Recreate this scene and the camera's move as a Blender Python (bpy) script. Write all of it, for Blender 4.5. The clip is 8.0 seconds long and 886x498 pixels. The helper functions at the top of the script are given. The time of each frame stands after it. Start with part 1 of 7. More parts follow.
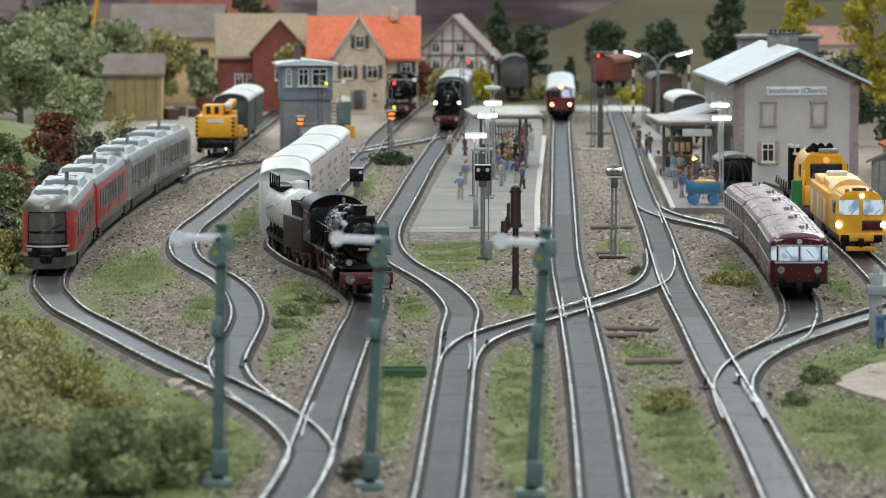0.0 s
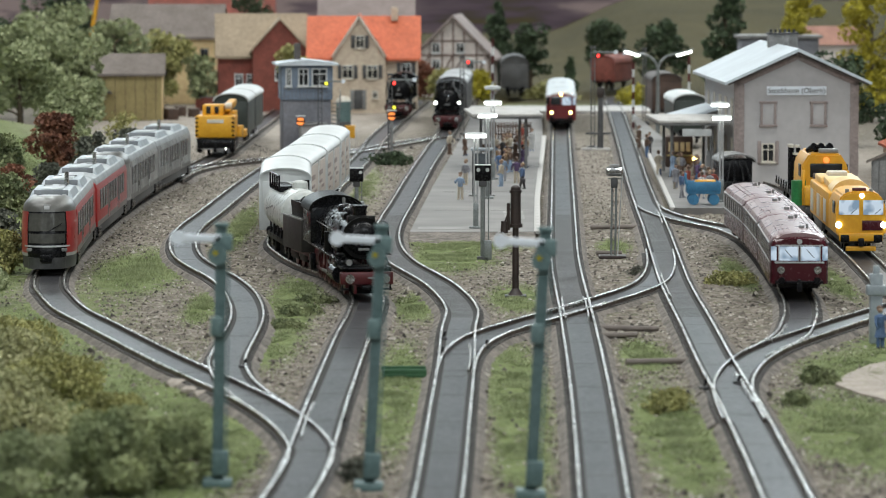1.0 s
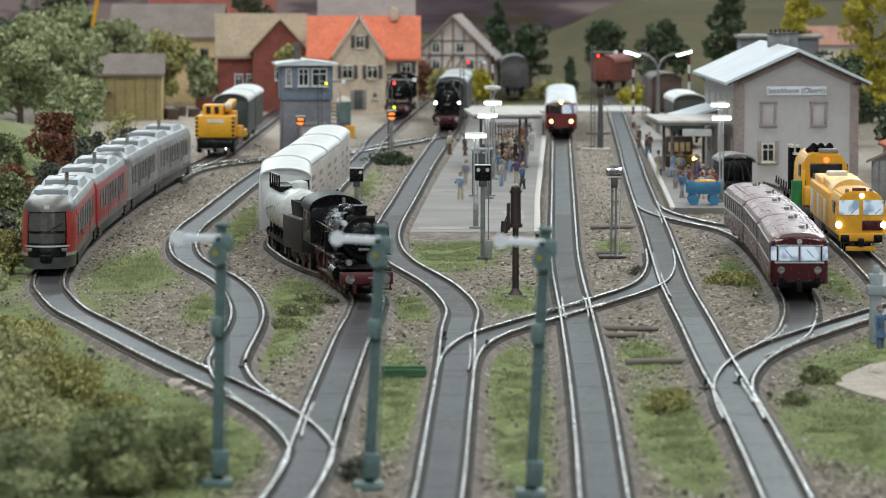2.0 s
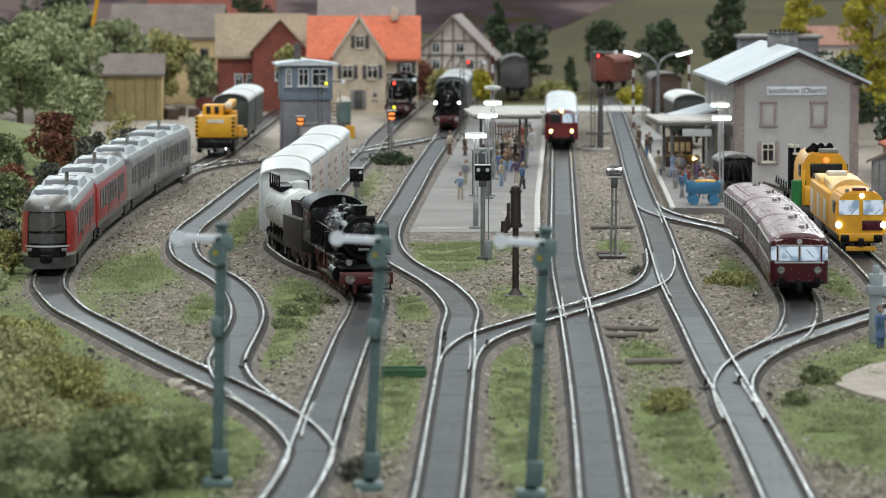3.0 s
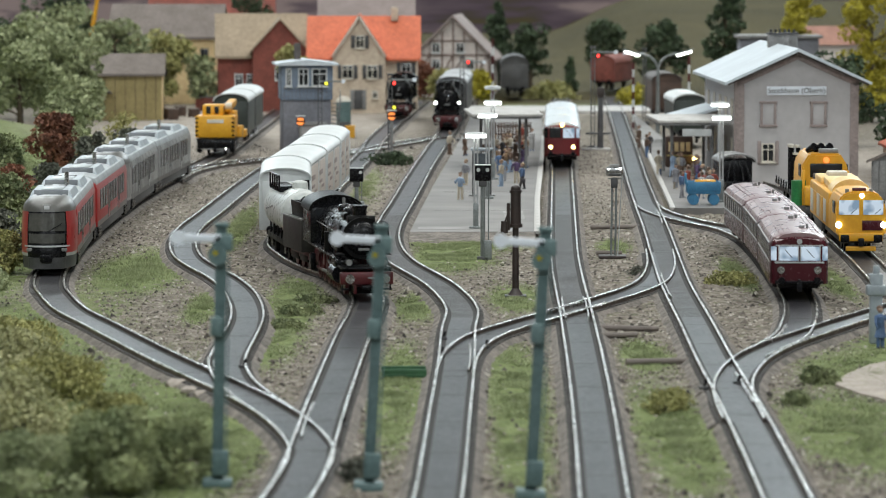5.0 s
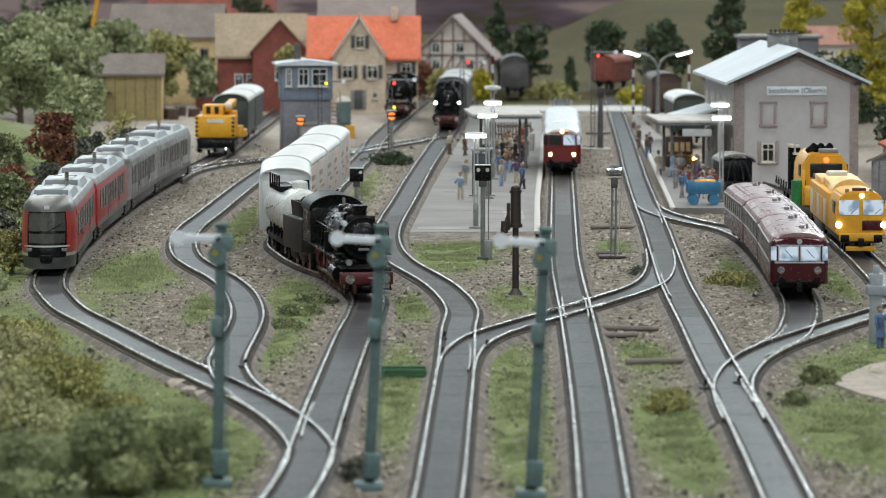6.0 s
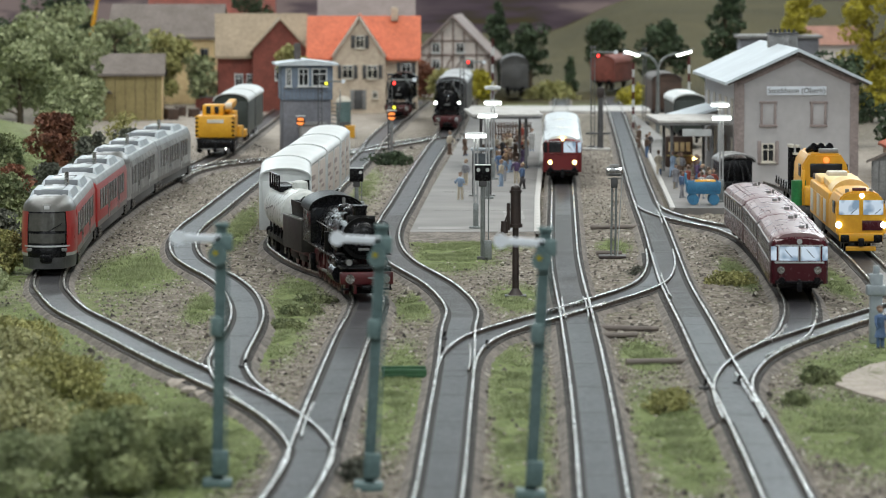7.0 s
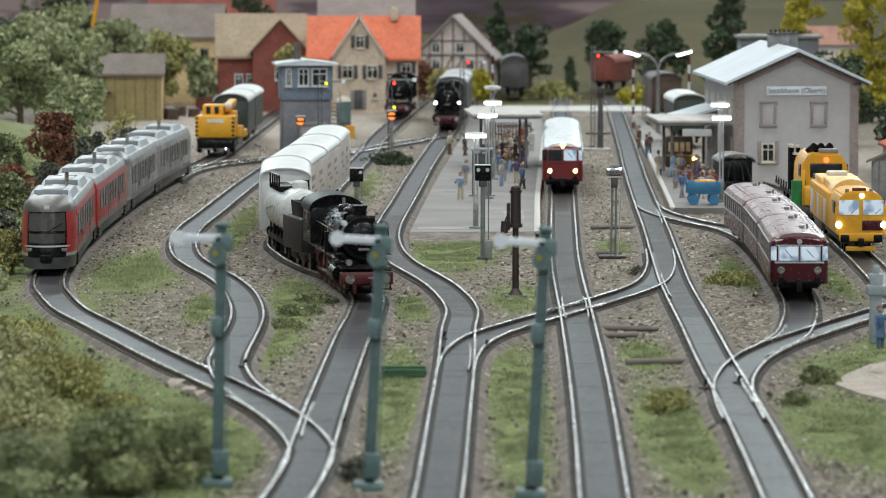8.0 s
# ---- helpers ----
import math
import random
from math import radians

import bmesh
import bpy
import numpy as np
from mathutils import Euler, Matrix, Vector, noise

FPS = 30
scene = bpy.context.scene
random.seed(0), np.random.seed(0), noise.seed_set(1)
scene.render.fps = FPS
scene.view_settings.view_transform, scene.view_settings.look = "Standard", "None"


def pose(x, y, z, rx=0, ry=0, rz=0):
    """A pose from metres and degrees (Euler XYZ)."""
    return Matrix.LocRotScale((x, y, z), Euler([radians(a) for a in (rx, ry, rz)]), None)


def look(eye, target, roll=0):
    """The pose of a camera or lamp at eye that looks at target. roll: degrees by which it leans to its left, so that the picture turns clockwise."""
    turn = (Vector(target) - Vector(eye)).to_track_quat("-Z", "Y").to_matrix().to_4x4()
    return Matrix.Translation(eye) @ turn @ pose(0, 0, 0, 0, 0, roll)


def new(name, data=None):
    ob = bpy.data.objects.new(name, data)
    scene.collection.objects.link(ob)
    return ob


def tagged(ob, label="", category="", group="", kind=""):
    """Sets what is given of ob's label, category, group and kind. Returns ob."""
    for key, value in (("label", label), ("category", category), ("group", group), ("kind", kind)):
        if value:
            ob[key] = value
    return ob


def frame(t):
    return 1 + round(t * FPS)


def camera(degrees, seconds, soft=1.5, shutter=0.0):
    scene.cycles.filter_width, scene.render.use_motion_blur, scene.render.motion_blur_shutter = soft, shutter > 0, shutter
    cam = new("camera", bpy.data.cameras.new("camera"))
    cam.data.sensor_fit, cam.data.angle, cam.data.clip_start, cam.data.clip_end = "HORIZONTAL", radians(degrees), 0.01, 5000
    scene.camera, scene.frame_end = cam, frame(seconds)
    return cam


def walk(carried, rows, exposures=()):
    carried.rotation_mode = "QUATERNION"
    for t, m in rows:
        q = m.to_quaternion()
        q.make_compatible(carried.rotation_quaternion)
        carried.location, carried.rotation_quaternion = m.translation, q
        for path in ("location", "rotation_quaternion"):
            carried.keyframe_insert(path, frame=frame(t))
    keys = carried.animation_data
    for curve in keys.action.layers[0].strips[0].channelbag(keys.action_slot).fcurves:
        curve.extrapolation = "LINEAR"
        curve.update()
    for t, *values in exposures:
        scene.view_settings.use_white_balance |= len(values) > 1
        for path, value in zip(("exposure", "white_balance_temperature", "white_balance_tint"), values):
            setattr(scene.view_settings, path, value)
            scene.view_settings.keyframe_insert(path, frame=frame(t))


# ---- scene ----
# A model railway in scale 1:87, built at its true small size. Lengths in the code are centimetres.
CM = 0.01
RT = 0.5                     # height of the rail tops over the ground
cam = camera(13.154, 8.0, soft=1.0)
eye = pose(0, 0, 19.13 * CM, 90 - 4.465, 0, 0)
walk(cam, [(0.0, eye), (8.0, eye)])
cam.data.dof.use_dof = True
cam.data.dof.focus_distance = 2.35
cam.data.dof.aperture_fstop = 38

# ---- light ----
world = bpy.data.worlds.new("room_light")
scene.world = world
world.use_nodes = True
world.node_tree.nodes["Background"].inputs[0].default_value = (0.95, 0.98, 1.0, 1)
world.node_tree.nodes["Background"].inputs[1].default_value = 0.11
scene.view_settings.exposure = -0.08


def unseen_light(x, y, z, sx, sy, watts, color):
    lamp = bpy.data.lights.new("unseen_area", "AREA")
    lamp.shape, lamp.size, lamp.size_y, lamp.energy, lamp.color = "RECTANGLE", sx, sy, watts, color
    ob = new("unseen_lamp", lamp)
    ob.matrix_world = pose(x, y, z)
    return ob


# Ceiling lamps out of view, assumed from bright roofs and rails.
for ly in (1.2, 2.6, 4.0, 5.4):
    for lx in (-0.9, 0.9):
        unseen_light(lx, ly, 1.95, 1.2, 0.25, 16.8, (0.965, 1.0, 0.975))
# Added unseen fill pair behind the camera, lifts faces turned towards it.
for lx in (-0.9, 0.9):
    unseen_light(lx, -0.9, 1.55, 1.2, 0.35, 21, (0.88, 0.96, 0.98)).matrix_world = look((lx, -0.9, 1.55), (0, 2.6, 0.0))
# Added unseen pair washing the back wall, for rails and infill to mirror.
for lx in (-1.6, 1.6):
    unseen_light(lx, 7.8, 1.9, 1.6, 0.4, 85, (0.84, 0.96, 1.0))
# Added low strip out of view: backlights roofs, puts sheen on rails.
strip = unseen_light(0.0, 5.75, 0.62, 2.6, 0.16, 4, (0.86, 0.97, 1.0))
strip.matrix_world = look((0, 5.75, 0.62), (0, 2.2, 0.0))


# ---- materials ----
def mat(name, a, b=None, size=1.0, rough=0.6, metal=0.0, bump=0.0, fine=0.08, glow=0.0, spec=0.5, gsize=None):
    """A surface of two colours mixed by stains of the given size (cm), with fine grain and relief."""
    m = bpy.data.materials.new(name)
    m.use_nodes = True
    nt = m.node_tree
    n, l = nt.nodes, nt.links
    p = n["Principled BSDF"]
    b = b or tuple(0.75 * c for c in a)
    tc = n.new("ShaderNodeTexCoord")
    big = n.new("ShaderNodeTexNoise")
    big.inputs["Scale"].default_value, big.inputs["Detail"].default_value = 100 / size, 5
    l.new(tc.outputs["Object"], big.inputs["Vector"])
    ramp = n.new("ShaderNodeValToRGB")
    ramp.color_ramp.elements[0].position, ramp.color_ramp.elements[1].position = 0.35, 0.66
    ramp.color_ramp.elements[0].color, ramp.color_ramp.elements[1].color = (*b, 1), (*a, 1)
    l.new(big.outputs["Fac"], ramp.inputs[0])
    small = n.new("ShaderNodeTexNoise")
    small.inputs["Scale"].default_value, small.inputs["Detail"].default_value = 100 / (gsize or size / 8), 4
    l.new(tc.outputs["Object"], small.inputs["Vector"])
    mix = n.new("ShaderNodeMix")
    mix.data_type, mix.blend_type = "RGBA", "OVERLAY"
    mix.inputs[0].default_value = min(1.0, fine * 5)
    l.new(ramp.outputs[0], mix.inputs[6])
    l.new(small.outputs["Fac"], mix.inputs[7])
    l.new(mix.outputs[2], p.inputs["Base Color"])
    rr = n.new("ShaderNodeMapRange")
    rr.inputs[3].default_value, rr.inputs[4].default_value = max(0.02, rough - 0.12), min(1.0, rough + 0.12)
    l.new(small.outputs["Fac"], rr.inputs[0])
    l.new(rr.outputs[0], p.inputs["Roughness"])
    p.inputs["Metallic"].default_value = metal
    p.inputs["Specular IOR Level"].default_value = spec
    if bump:
        bp = n.new("ShaderNodeBump")
        bp.inputs["Strength"].default_value, bp.inputs["Distance"].default_value = 0.8, bump * CM
        l.new(small.outputs["Fac"], bp.inputs["Height"])
        l.new(bp.outputs[0], p.inputs["Normal"])
    if glow:
        p.inputs["Emission Color"].default_value = (*a, 1)
        p.inputs["Emission Strength"].default_value = glow
    return m


def ground_material():
    """Gravel, earth and static grass; the share of grass and of paving is read from the mesh."""
    m = bpy.data.materials.new("ground_scatter")
    m.use_nodes = True
    nt = m.node_tree
    n, l = nt.nodes, nt.links
    p = n["Principled BSDF"]
    tc = n.new("ShaderNodeTexCoord")

    def noise_tex(size, detail=5, rough=0.6):
        t = n.new("ShaderNodeTexNoise")
        t.inputs["Scale"].default_value, t.inputs["Detail"].default_value, t.inputs["Roughness"].default_value = 100 / size, detail, rough
        l.new(tc.outputs["Object"], t.inputs["Vector"])
        return t

    def ramp(src, stops):
        r = n.new("ShaderNodeValToRGB")
        while len(r.color_ramp.elements) < len(stops):
            r.color_ramp.elements.new(0.5)
        for el, (pos, col) in zip(r.color_ramp.elements, stops):
            el.position, el.color = pos, (*col, 1)
        l.new(src, r.inputs[0])
        return r.outputs[0]

    def blend(f, a, b, mode="MIX"):
        x = n.new("ShaderNodeMix")
        x.data_type, x.blend_type = "RGBA", mode
        if isinstance(f, float):
            x.inputs[0].default_value = f
        else:
            l.new(f, x.inputs[0])
        l.new(a, x.inputs[6])
        l.new(b, x.inputs[7])
        return x.outputs[2]

    vor = n.new("ShaderNodeTexVoronoi")
    vor.inputs["Scale"].default_value = 100 / 0.32
    l.new(tc.outputs["Object"], vor.inputs["Vector"])
    stones = ramp(vor.outputs["Color"], [(0.15, (0.05, 0.044, 0.037)), (0.5, (0.17, 0.148, 0.127)), (0.85, (0.34, 0.305, 0.268))])
    earth = ramp(noise_tex(3.0).outputs["Fac"], [(0.3, (0.11, 0.092, 0.07)), (0.7, (0.25, 0.215, 0.17))])
    gravel = blend(0.55, earth, stones)
    grass = ramp(noise_tex(1.1, 8, 0.75).outputs["Fac"], [(0.3, (0.07, 0.09, 0.033)), (0.52, (0.15, 0.185, 0.07)), (0.75, (0.28, 0.31, 0.145))])
    paving = ramp(noise_tex(2.0).outputs["Fac"], [(0.3, (0.27, 0.235, 0.20)), (0.7, (0.42, 0.37, 0.325))])
    ga = n.new("ShaderNodeAttribute")
    ga.attribute_name = "cover"
    sep = n.new("ShaderNodeSeparateColor")
    l.new(ga.outputs["Color"], sep.inputs[0])
    edge = n.new("ShaderNodeMath")
    edge.operation = "MULTIPLY_ADD"
    l.new(noise_tex(1.3, 9, 0.8).outputs["Fac"], edge.inputs[0])
    edge.inputs[1].default_value = 2.4
    off = n.new("ShaderNodeMath")
    off.operation = "SUBTRACT"
    l.new(sep.outputs[0], off.inputs[0])
    off.inputs[1].default_value = 1.5
    l.new(off.outputs[0], edge.inputs[2])
    grow = n.new("ShaderNodeMapRange")
    grow.inputs[1].default_value, grow.inputs[2].default_value = -0.25, 0.4
    l.new(edge.outputs[0], grow.inputs[0])
    col = blend(grow.outputs[0], gravel, grass)
    col = blend(sep.outputs[1], col, paving)
    field = ramp(noise_tex(14).outputs["Fac"], [(0.3, (0.05, 0.042, 0.018)), (0.7, (0.082, 0.068, 0.029))])
    col = blend(sep.outputs[2], col, field)
    l.new(col, p.inputs["Base Color"])
    p.inputs["Roughness"].default_value = 0.92
    p.inputs["Specular IOR Level"].default_value = 0.2
    bp = n.new("ShaderNodeBump")
    bp.inputs["Strength"].default_value, bp.inputs["Distance"].default_value = 0.9, 0.12 * CM
    l.new(vor.outputs["Distance"], bp.inputs["Height"])
    l.new(bp.outputs[0], p.inputs["Normal"])
    return m


def backdrop_material():
    """Painted hills: olive fields with purple-brown woods over them."""
    m = bpy.data.materials.new("painted_hills")
    m.use_nodes = True
    n, l = m.node_tree.nodes, m.node_tree.links
    p = n["Principled BSDF"]
    tc = n.new("ShaderNodeTexCoord")
    mp = n.new("ShaderNodeMapping")
    mp.inputs["Scale"].default_value = (0.35, 1, 2.6)
    l.new(tc.outputs["Object"], mp.inputs[0])
    t = n.new("ShaderNodeTexNoise")
    t.inputs["Scale"].default_value, t.inputs["Detail"].default_value = 13, 5
    l.new(mp.outputs[0], t.inputs["Vector"])
    r = n.new("ShaderNodeValToRGB")
    stops = [(0.3, (0.055, 0.045, 0.019)), (0.48, (0.085, 0.069, 0.03)), (0.54, (0.075, 0.06, 0.045)), (0.59, (0.095, 0.068, 0.09)), (0.7, (0.15, 0.112, 0.13)), (0.78, (0.30, 0.23, 0.23))]
    while len(r.color_ramp.elements) < len(stops):
        r.color_ramp.elements.new(0.5)
    for el, (pos, c) in zip(r.color_ramp.elements, stops):
        el.position, el.color = pos, (*c, 1)
    sep = n.new("ShaderNodeSeparateXYZ")
    l.new(tc.outputs["Object"], sep.inputs[0])
    ma = n.new("ShaderNodeMath")
    ma.operation = "MULTIPLY_ADD"
    l.new(sep.outputs[2], ma.inputs[0])
    ma.inputs[1].default_value = 1.6
    l.new(t.outputs["Fac"], ma.inputs[2])
    mb = n.new("ShaderNodeMath")
    mb.operation = "MULTIPLY_ADD"
    l.new(sep.outputs[0], mb.inputs[0])
    mb.inputs[1].default_value = -0.13
    l.new(ma.outputs[0], mb.inputs[2])
    mc = n.new("ShaderNodeMath")
    mc.operation = "SUBTRACT"
    l.new(mb.outputs[0], mc.inputs[0])
    mc.inputs[1].default_value = -0.05
    l.new(mc.outputs[0], r.inputs[0])
    l.new(r.outputs[0], p.inputs["Base Color"])
    p.inputs["Roughness"].default_value = 0.95
    return m


def lit_material():
    """A window with a lit interior: bright patches and darker seats behind the pane."""
    m = bpy.data.materials.new("lit_window")
    m.use_nodes = True
    n, l = m.node_tree.nodes, m.node_tree.links
    p = n["Principled BSDF"]
    tc = n.new("ShaderNodeTexCoord")
    t = n.new("ShaderNodeTexNoise")
    t.inputs["Scale"].default_value, t.inputs["Detail"].default_value = 150, 1
    l.new(tc.outputs["Object"], t.inputs["Vector"])
    r = n.new("ShaderNodeValToRGB")
    r.color_ramp.elements[0].position, r.color_ramp.elements[1].position = 0.42, 0.56
    r.color_ramp.elements[0].color, r.color_ramp.elements[1].color = (0.26, 0.38, 0.52, 1), (0.72, 0.86, 1.0, 1)
    l.new(t.outputs["Fac"], r.inputs[0])
    l.new(r.outputs[0], p.inputs["Emission Color"])
    p.inputs["Emission Strength"].default_value = 0.75
    p.inputs["Base Color"].default_value = (0.03, 0.035, 0.04, 1)
    p.inputs["Roughness"].default_value = 0.12
    return m


M = dict(
    ground=ground_material(), hills=backdrop_material(),
    rail=mat("worn_steel_rail", (0.74, 0.73, 0.71), (0.42, 0.39, 0.35), 2.0, 0.27, 1.0),
    rail_side=mat("rusty_rail_web", (0.16, 0.13, 0.11), (0.09, 0.07, 0.06), 1.0, 0.6, 0.5),
    bed=mat("track_ballast", (0.23, 0.20, 0.175), (0.10, 0.087, 0.075), 0.9, 0.9, bump=0.1, fine=0.2, gsize=0.2),
    groove=mat("near_black_groove", (0.035, 0.031, 0.028), (0.02, 0.018, 0.017), 1.0, 0.8),
    tie=mat("dark_sleeper", (0.085, 0.078, 0.074), (0.05, 0.046, 0.043), 1.2, 0.7),
    strip=mat("grey_track_infill", (0.05, 0.049, 0.053), (0.022, 0.021, 0.024), 3.0, 0.33, spec=0.13, bump=0.02, fine=0.1, gsize=0.3),
    platform=mat("worn_platform_concrete", (0.22, 0.208, 0.2), (0.145, 0.138, 0.134), 6.0, 0.65, bump=0.006, fine=0.04, gsize=1.2),
    edge=mat("pale_platform_edge", (0.54, 0.525, 0.505), (0.36, 0.345, 0.33), 1.5, 0.6),
    tender_grey=mat("dusty_tender_paint", (0.036, 0.033, 0.031), (0.022, 0.02, 0.019), 1.5, 0.5, spec=0.3),
    van_side=mat("pinkish_cream_van_side", (0.62, 0.55, 0.50), (0.52, 0.46, 0.42), 2.5, 0.5, fine=0.05),
    faded_print=mat("faded_brown_print", (0.36, 0.29, 0.27), (0.29, 0.235, 0.22), 0.8, 0.6),
    grille_blue=mat("blue_grey_grille", (0.075, 0.09, 0.105), (0.05, 0.06, 0.07), 0.8, 0.5),
    side_glass=mat("reflecting_side_glass", (0.05, 0.05, 0.054), (0.025, 0.025, 0.028), 1.2, 0.08, fine=0.05, spec=0.8),
    roof_steel=mat("blue_grey_roof_paint", (0.34, 0.385, 0.42), (0.25, 0.285, 0.31), 2.0, 0.35, fine=0.05),
    old_beam=mat("weathered_beam", (0.20, 0.14, 0.12), (0.13, 0.09, 0.08), 1.0, 0.8),
    gas_green=mat("bright_green_paint", (0.03, 0.24, 0.07), (0.02, 0.16, 0.05), 1.0, 0.35),
    roof_salmon=mat("dusty_salmon_tiles", (0.40, 0.21, 0.16), (0.31, 0.16, 0.12), 2.0, 0.75, fine=0.1),
    screen=mat("smoky_windscreen", (0.085, 0.082, 0.074), (0.05, 0.05, 0.046), 1.6, 0.1, fine=0.05),
    nose_grey=mat("warm_grey_nose_paint", (0.12, 0.117, 0.11), (0.085, 0.083, 0.078), 2.0, 0.35, fine=0.05),
    platform_pale=mat("pale_platform_patch", (0.33, 0.315, 0.305), (0.21, 0.2, 0.195), 3.0, 0.7, bump=0.006, fine=0.05, gsize=1.0),
    black=mat("satin_black", (0.009, 0.009, 0.0105), (0.004, 0.004, 0.005), 1.0, 0.27, fine=0.05, spec=0.2),
    soot=mat("dusty_black", (0.01, 0.0097, 0.0097), (0.005, 0.0048, 0.0048), 0.8, 0.4, spec=0.08),
    frame_red=mat("loco_red", (0.095, 0.009, 0.012), (0.05, 0.005, 0.007), 0.8, 0.4),
    red=mat("railcar_red", (0.36, 0.030, 0.028), (0.28, 0.022, 0.022), 4.0, 0.32, fine=0.03),
    van_dark=mat("blackish_green_paint", (0.032, 0.042, 0.036), (0.02, 0.026, 0.022), 2.0, 0.5),
    leaf_mid=mat("mid_green_foliage", (0.27, 0.295, 0.15), (0.095, 0.12, 0.055), 1.2, 0.9, fine=0.15, gsize=0.3),
    red_dark=mat("deep_red_paint", (0.15, 0.011, 0.013), (0.11, 0.009, 0.010), 3.0, 0.35, fine=0.03),
    maroon=mat("maroon_paint", (0.060, 0.006, 0.012), (0.042, 0.0045, 0.009), 3.0, 0.25, fine=0.03),
    maroon_roof=mat("dull_maroon_roof", (0.29, 0.195, 0.20), (0.22, 0.14, 0.145), 2.5, 0.3, fine=0.02, gsize=0.8),
    silver=mat("silver_grey_paint", (0.42, 0.43, 0.44), (0.34, 0.345, 0.35), 3.0, 0.38, fine=0.05),
    dull_silver=mat("dull_silver_roof", (0.43, 0.46, 0.475), (0.32, 0.345, 0.36), 1.5, 0.36, fine=0.06),
    # Machine yellow made paler for roof parts: overhead light put into the colour.
    lit_yellow=mat("top_lit_yellow", (0.86, 0.60, 0.24), (0.78, 0.50, 0.16), 1.5, 0.4, fine=0.05),
    rail_roof=mat("silver_blue_roof", (0.66, 0.71, 0.75), (0.56, 0.61, 0.65), 2.0, 0.3, fine=0.03),
    mast_dark=mat("dark_mast_paint", (0.10, 0.10, 0.105), (0.06, 0.06, 0.062), 0.8, 0.45),
    arm_white=mat("enamel_white", (0.84, 0.88, 0.94), (0.74, 0.79, 0.86), 2.0, 0.4, fine=0.03),
    leaf_straw=mat("straw_green_foliage", (0.50, 0.48, 0.27), (0.28, 0.285, 0.14), 1.5, 0.9, fine=0.15, gsize=0.3),
    # Pale and dark grey mixed at random.
    mottled=mat("mottled_silver", (0.36, 0.365, 0.36), (0.12, 0.115, 0.11), 1.1, 0.32, fine=0.15),
    dgrey=mat("dark_grey_plastic", (0.075, 0.075, 0.078), (0.05, 0.05, 0.052), 1.0, 0.5),
    mgrey=mat("mid_grey_metal", (0.25, 0.25, 0.25), (0.17, 0.17, 0.17), 1.0, 0.5),
    white=mat("white_paint", (0.65, 0.672, 0.675), (0.56, 0.583, 0.588), 4.0, 0.42, fine=0.03),
    cream=mat("cream_paint", (0.66, 0.62, 0.54), (0.56, 0.52, 0.45), 2.0, 0.5, fine=0.05),
    yellow=mat("machine_yellow", (0.78, 0.40, 0.025), (0.66, 0.32, 0.02), 2.0, 0.38, fine=0.04),
    glass=mat("dark_window", (0.022, 0.024, 0.027), (0.015, 0.016, 0.018), 1.0, 0.12, fine=0.02),
    lit=lit_material(),
    lamp_warm=mat("warm_headlight", (1.0, 0.72, 0.22), (1.0, 0.7, 0.2), 1.0, 0.3, glow=9),
    lamp_white=mat("white_light", (0.95, 1.0, 0.92), (0.95, 1.0, 0.92), 1.0, 0.3, glow=9),
    lamp_yellow=mat("yellow_signal_light", (0.85, 0.85, 0.05), (0.85, 0.85, 0.05), 1.0, 0.3, glow=1.5),
    lamp_red=mat("red_signal_light", (1.0, 0.05, 0.04), (1.0, 0.05, 0.04), 1.0, 0.3, glow=3),
    lamp_amber=mat("amber_light", (1.0, 0.30, 0.07), (1.0, 0.30, 0.07), 1.0, 0.3, glow=1.0),
    chrome=mat("dull_chrome", (0.6, 0.6, 0.6), (0.45, 0.45, 0.45), 0.5, 0.25, 1.0),
    tankw=mat("milky_tank_paint", (0.60, 0.62, 0.60), (0.48, 0.50, 0.48), 2.5, 0.3, fine=0.05),
    wall_grey=mat("grey_render", (0.45, 0.435, 0.44), (0.42, 0.405, 0.41), 5.0, 0.8, bump=0.008, fine=0.025),
    quoin=mat("brown_stone_trim", (0.31, 0.255, 0.245), (0.26, 0.215, 0.205), 1.5, 0.8),
    roof_lead=mat("pale_slate_roof", (0.58, 0.64, 0.69), (0.50, 0.55, 0.60), 3.0, 0.42, fine=0.04),
    roof_dark=mat("dark_roof", (0.11, 0.095, 0.09), (0.07, 0.06, 0.055), 1.5, 0.7),
    roof_orange=mat("orange_tiles", (0.62, 0.155, 0.075), (0.54, 0.13, 0.06), 2.0, 0.65, fine=0.12, gsize=0.3),
    roof_tan=mat("tan_roof", (0.38, 0.30, 0.215), (0.31, 0.245, 0.175), 2.5, 0.75),
    roof_grey=mat("grey_brown_roof", (0.20, 0.17, 0.155), (0.155, 0.13, 0.115), 3.0, 0.75),
    beige=mat("beige_render", (0.60, 0.50, 0.395), (0.54, 0.445, 0.35), 3.0, 0.8),
    sand=mat("sandy_yellow_wall", (0.70, 0.54, 0.30), (0.62, 0.47, 0.26), 3.0, 0.8),
    olive=mat("olive_wood_wall", (0.35, 0.285, 0.13), (0.28, 0.225, 0.1), 2.0, 0.8),
    brick=mat("brown_red_brick", (0.25, 0.072, 0.053), (0.18, 0.053, 0.04), 1.5, 0.8, fine=0.15, gsize=0.25),
    timber=mat("dark_timber", (0.10, 0.06, 0.045), (0.06, 0.038, 0.03), 1.0, 0.75),
    plaster=mat("off_white_plaster", (0.70, 0.64, 0.61), (0.5, 0.45, 0.43), 2.0, 0.8),
    blue=mat("slate_blue_boards", (0.19, 0.24, 0.32), (0.145, 0.185, 0.25), 1.5, 0.6),
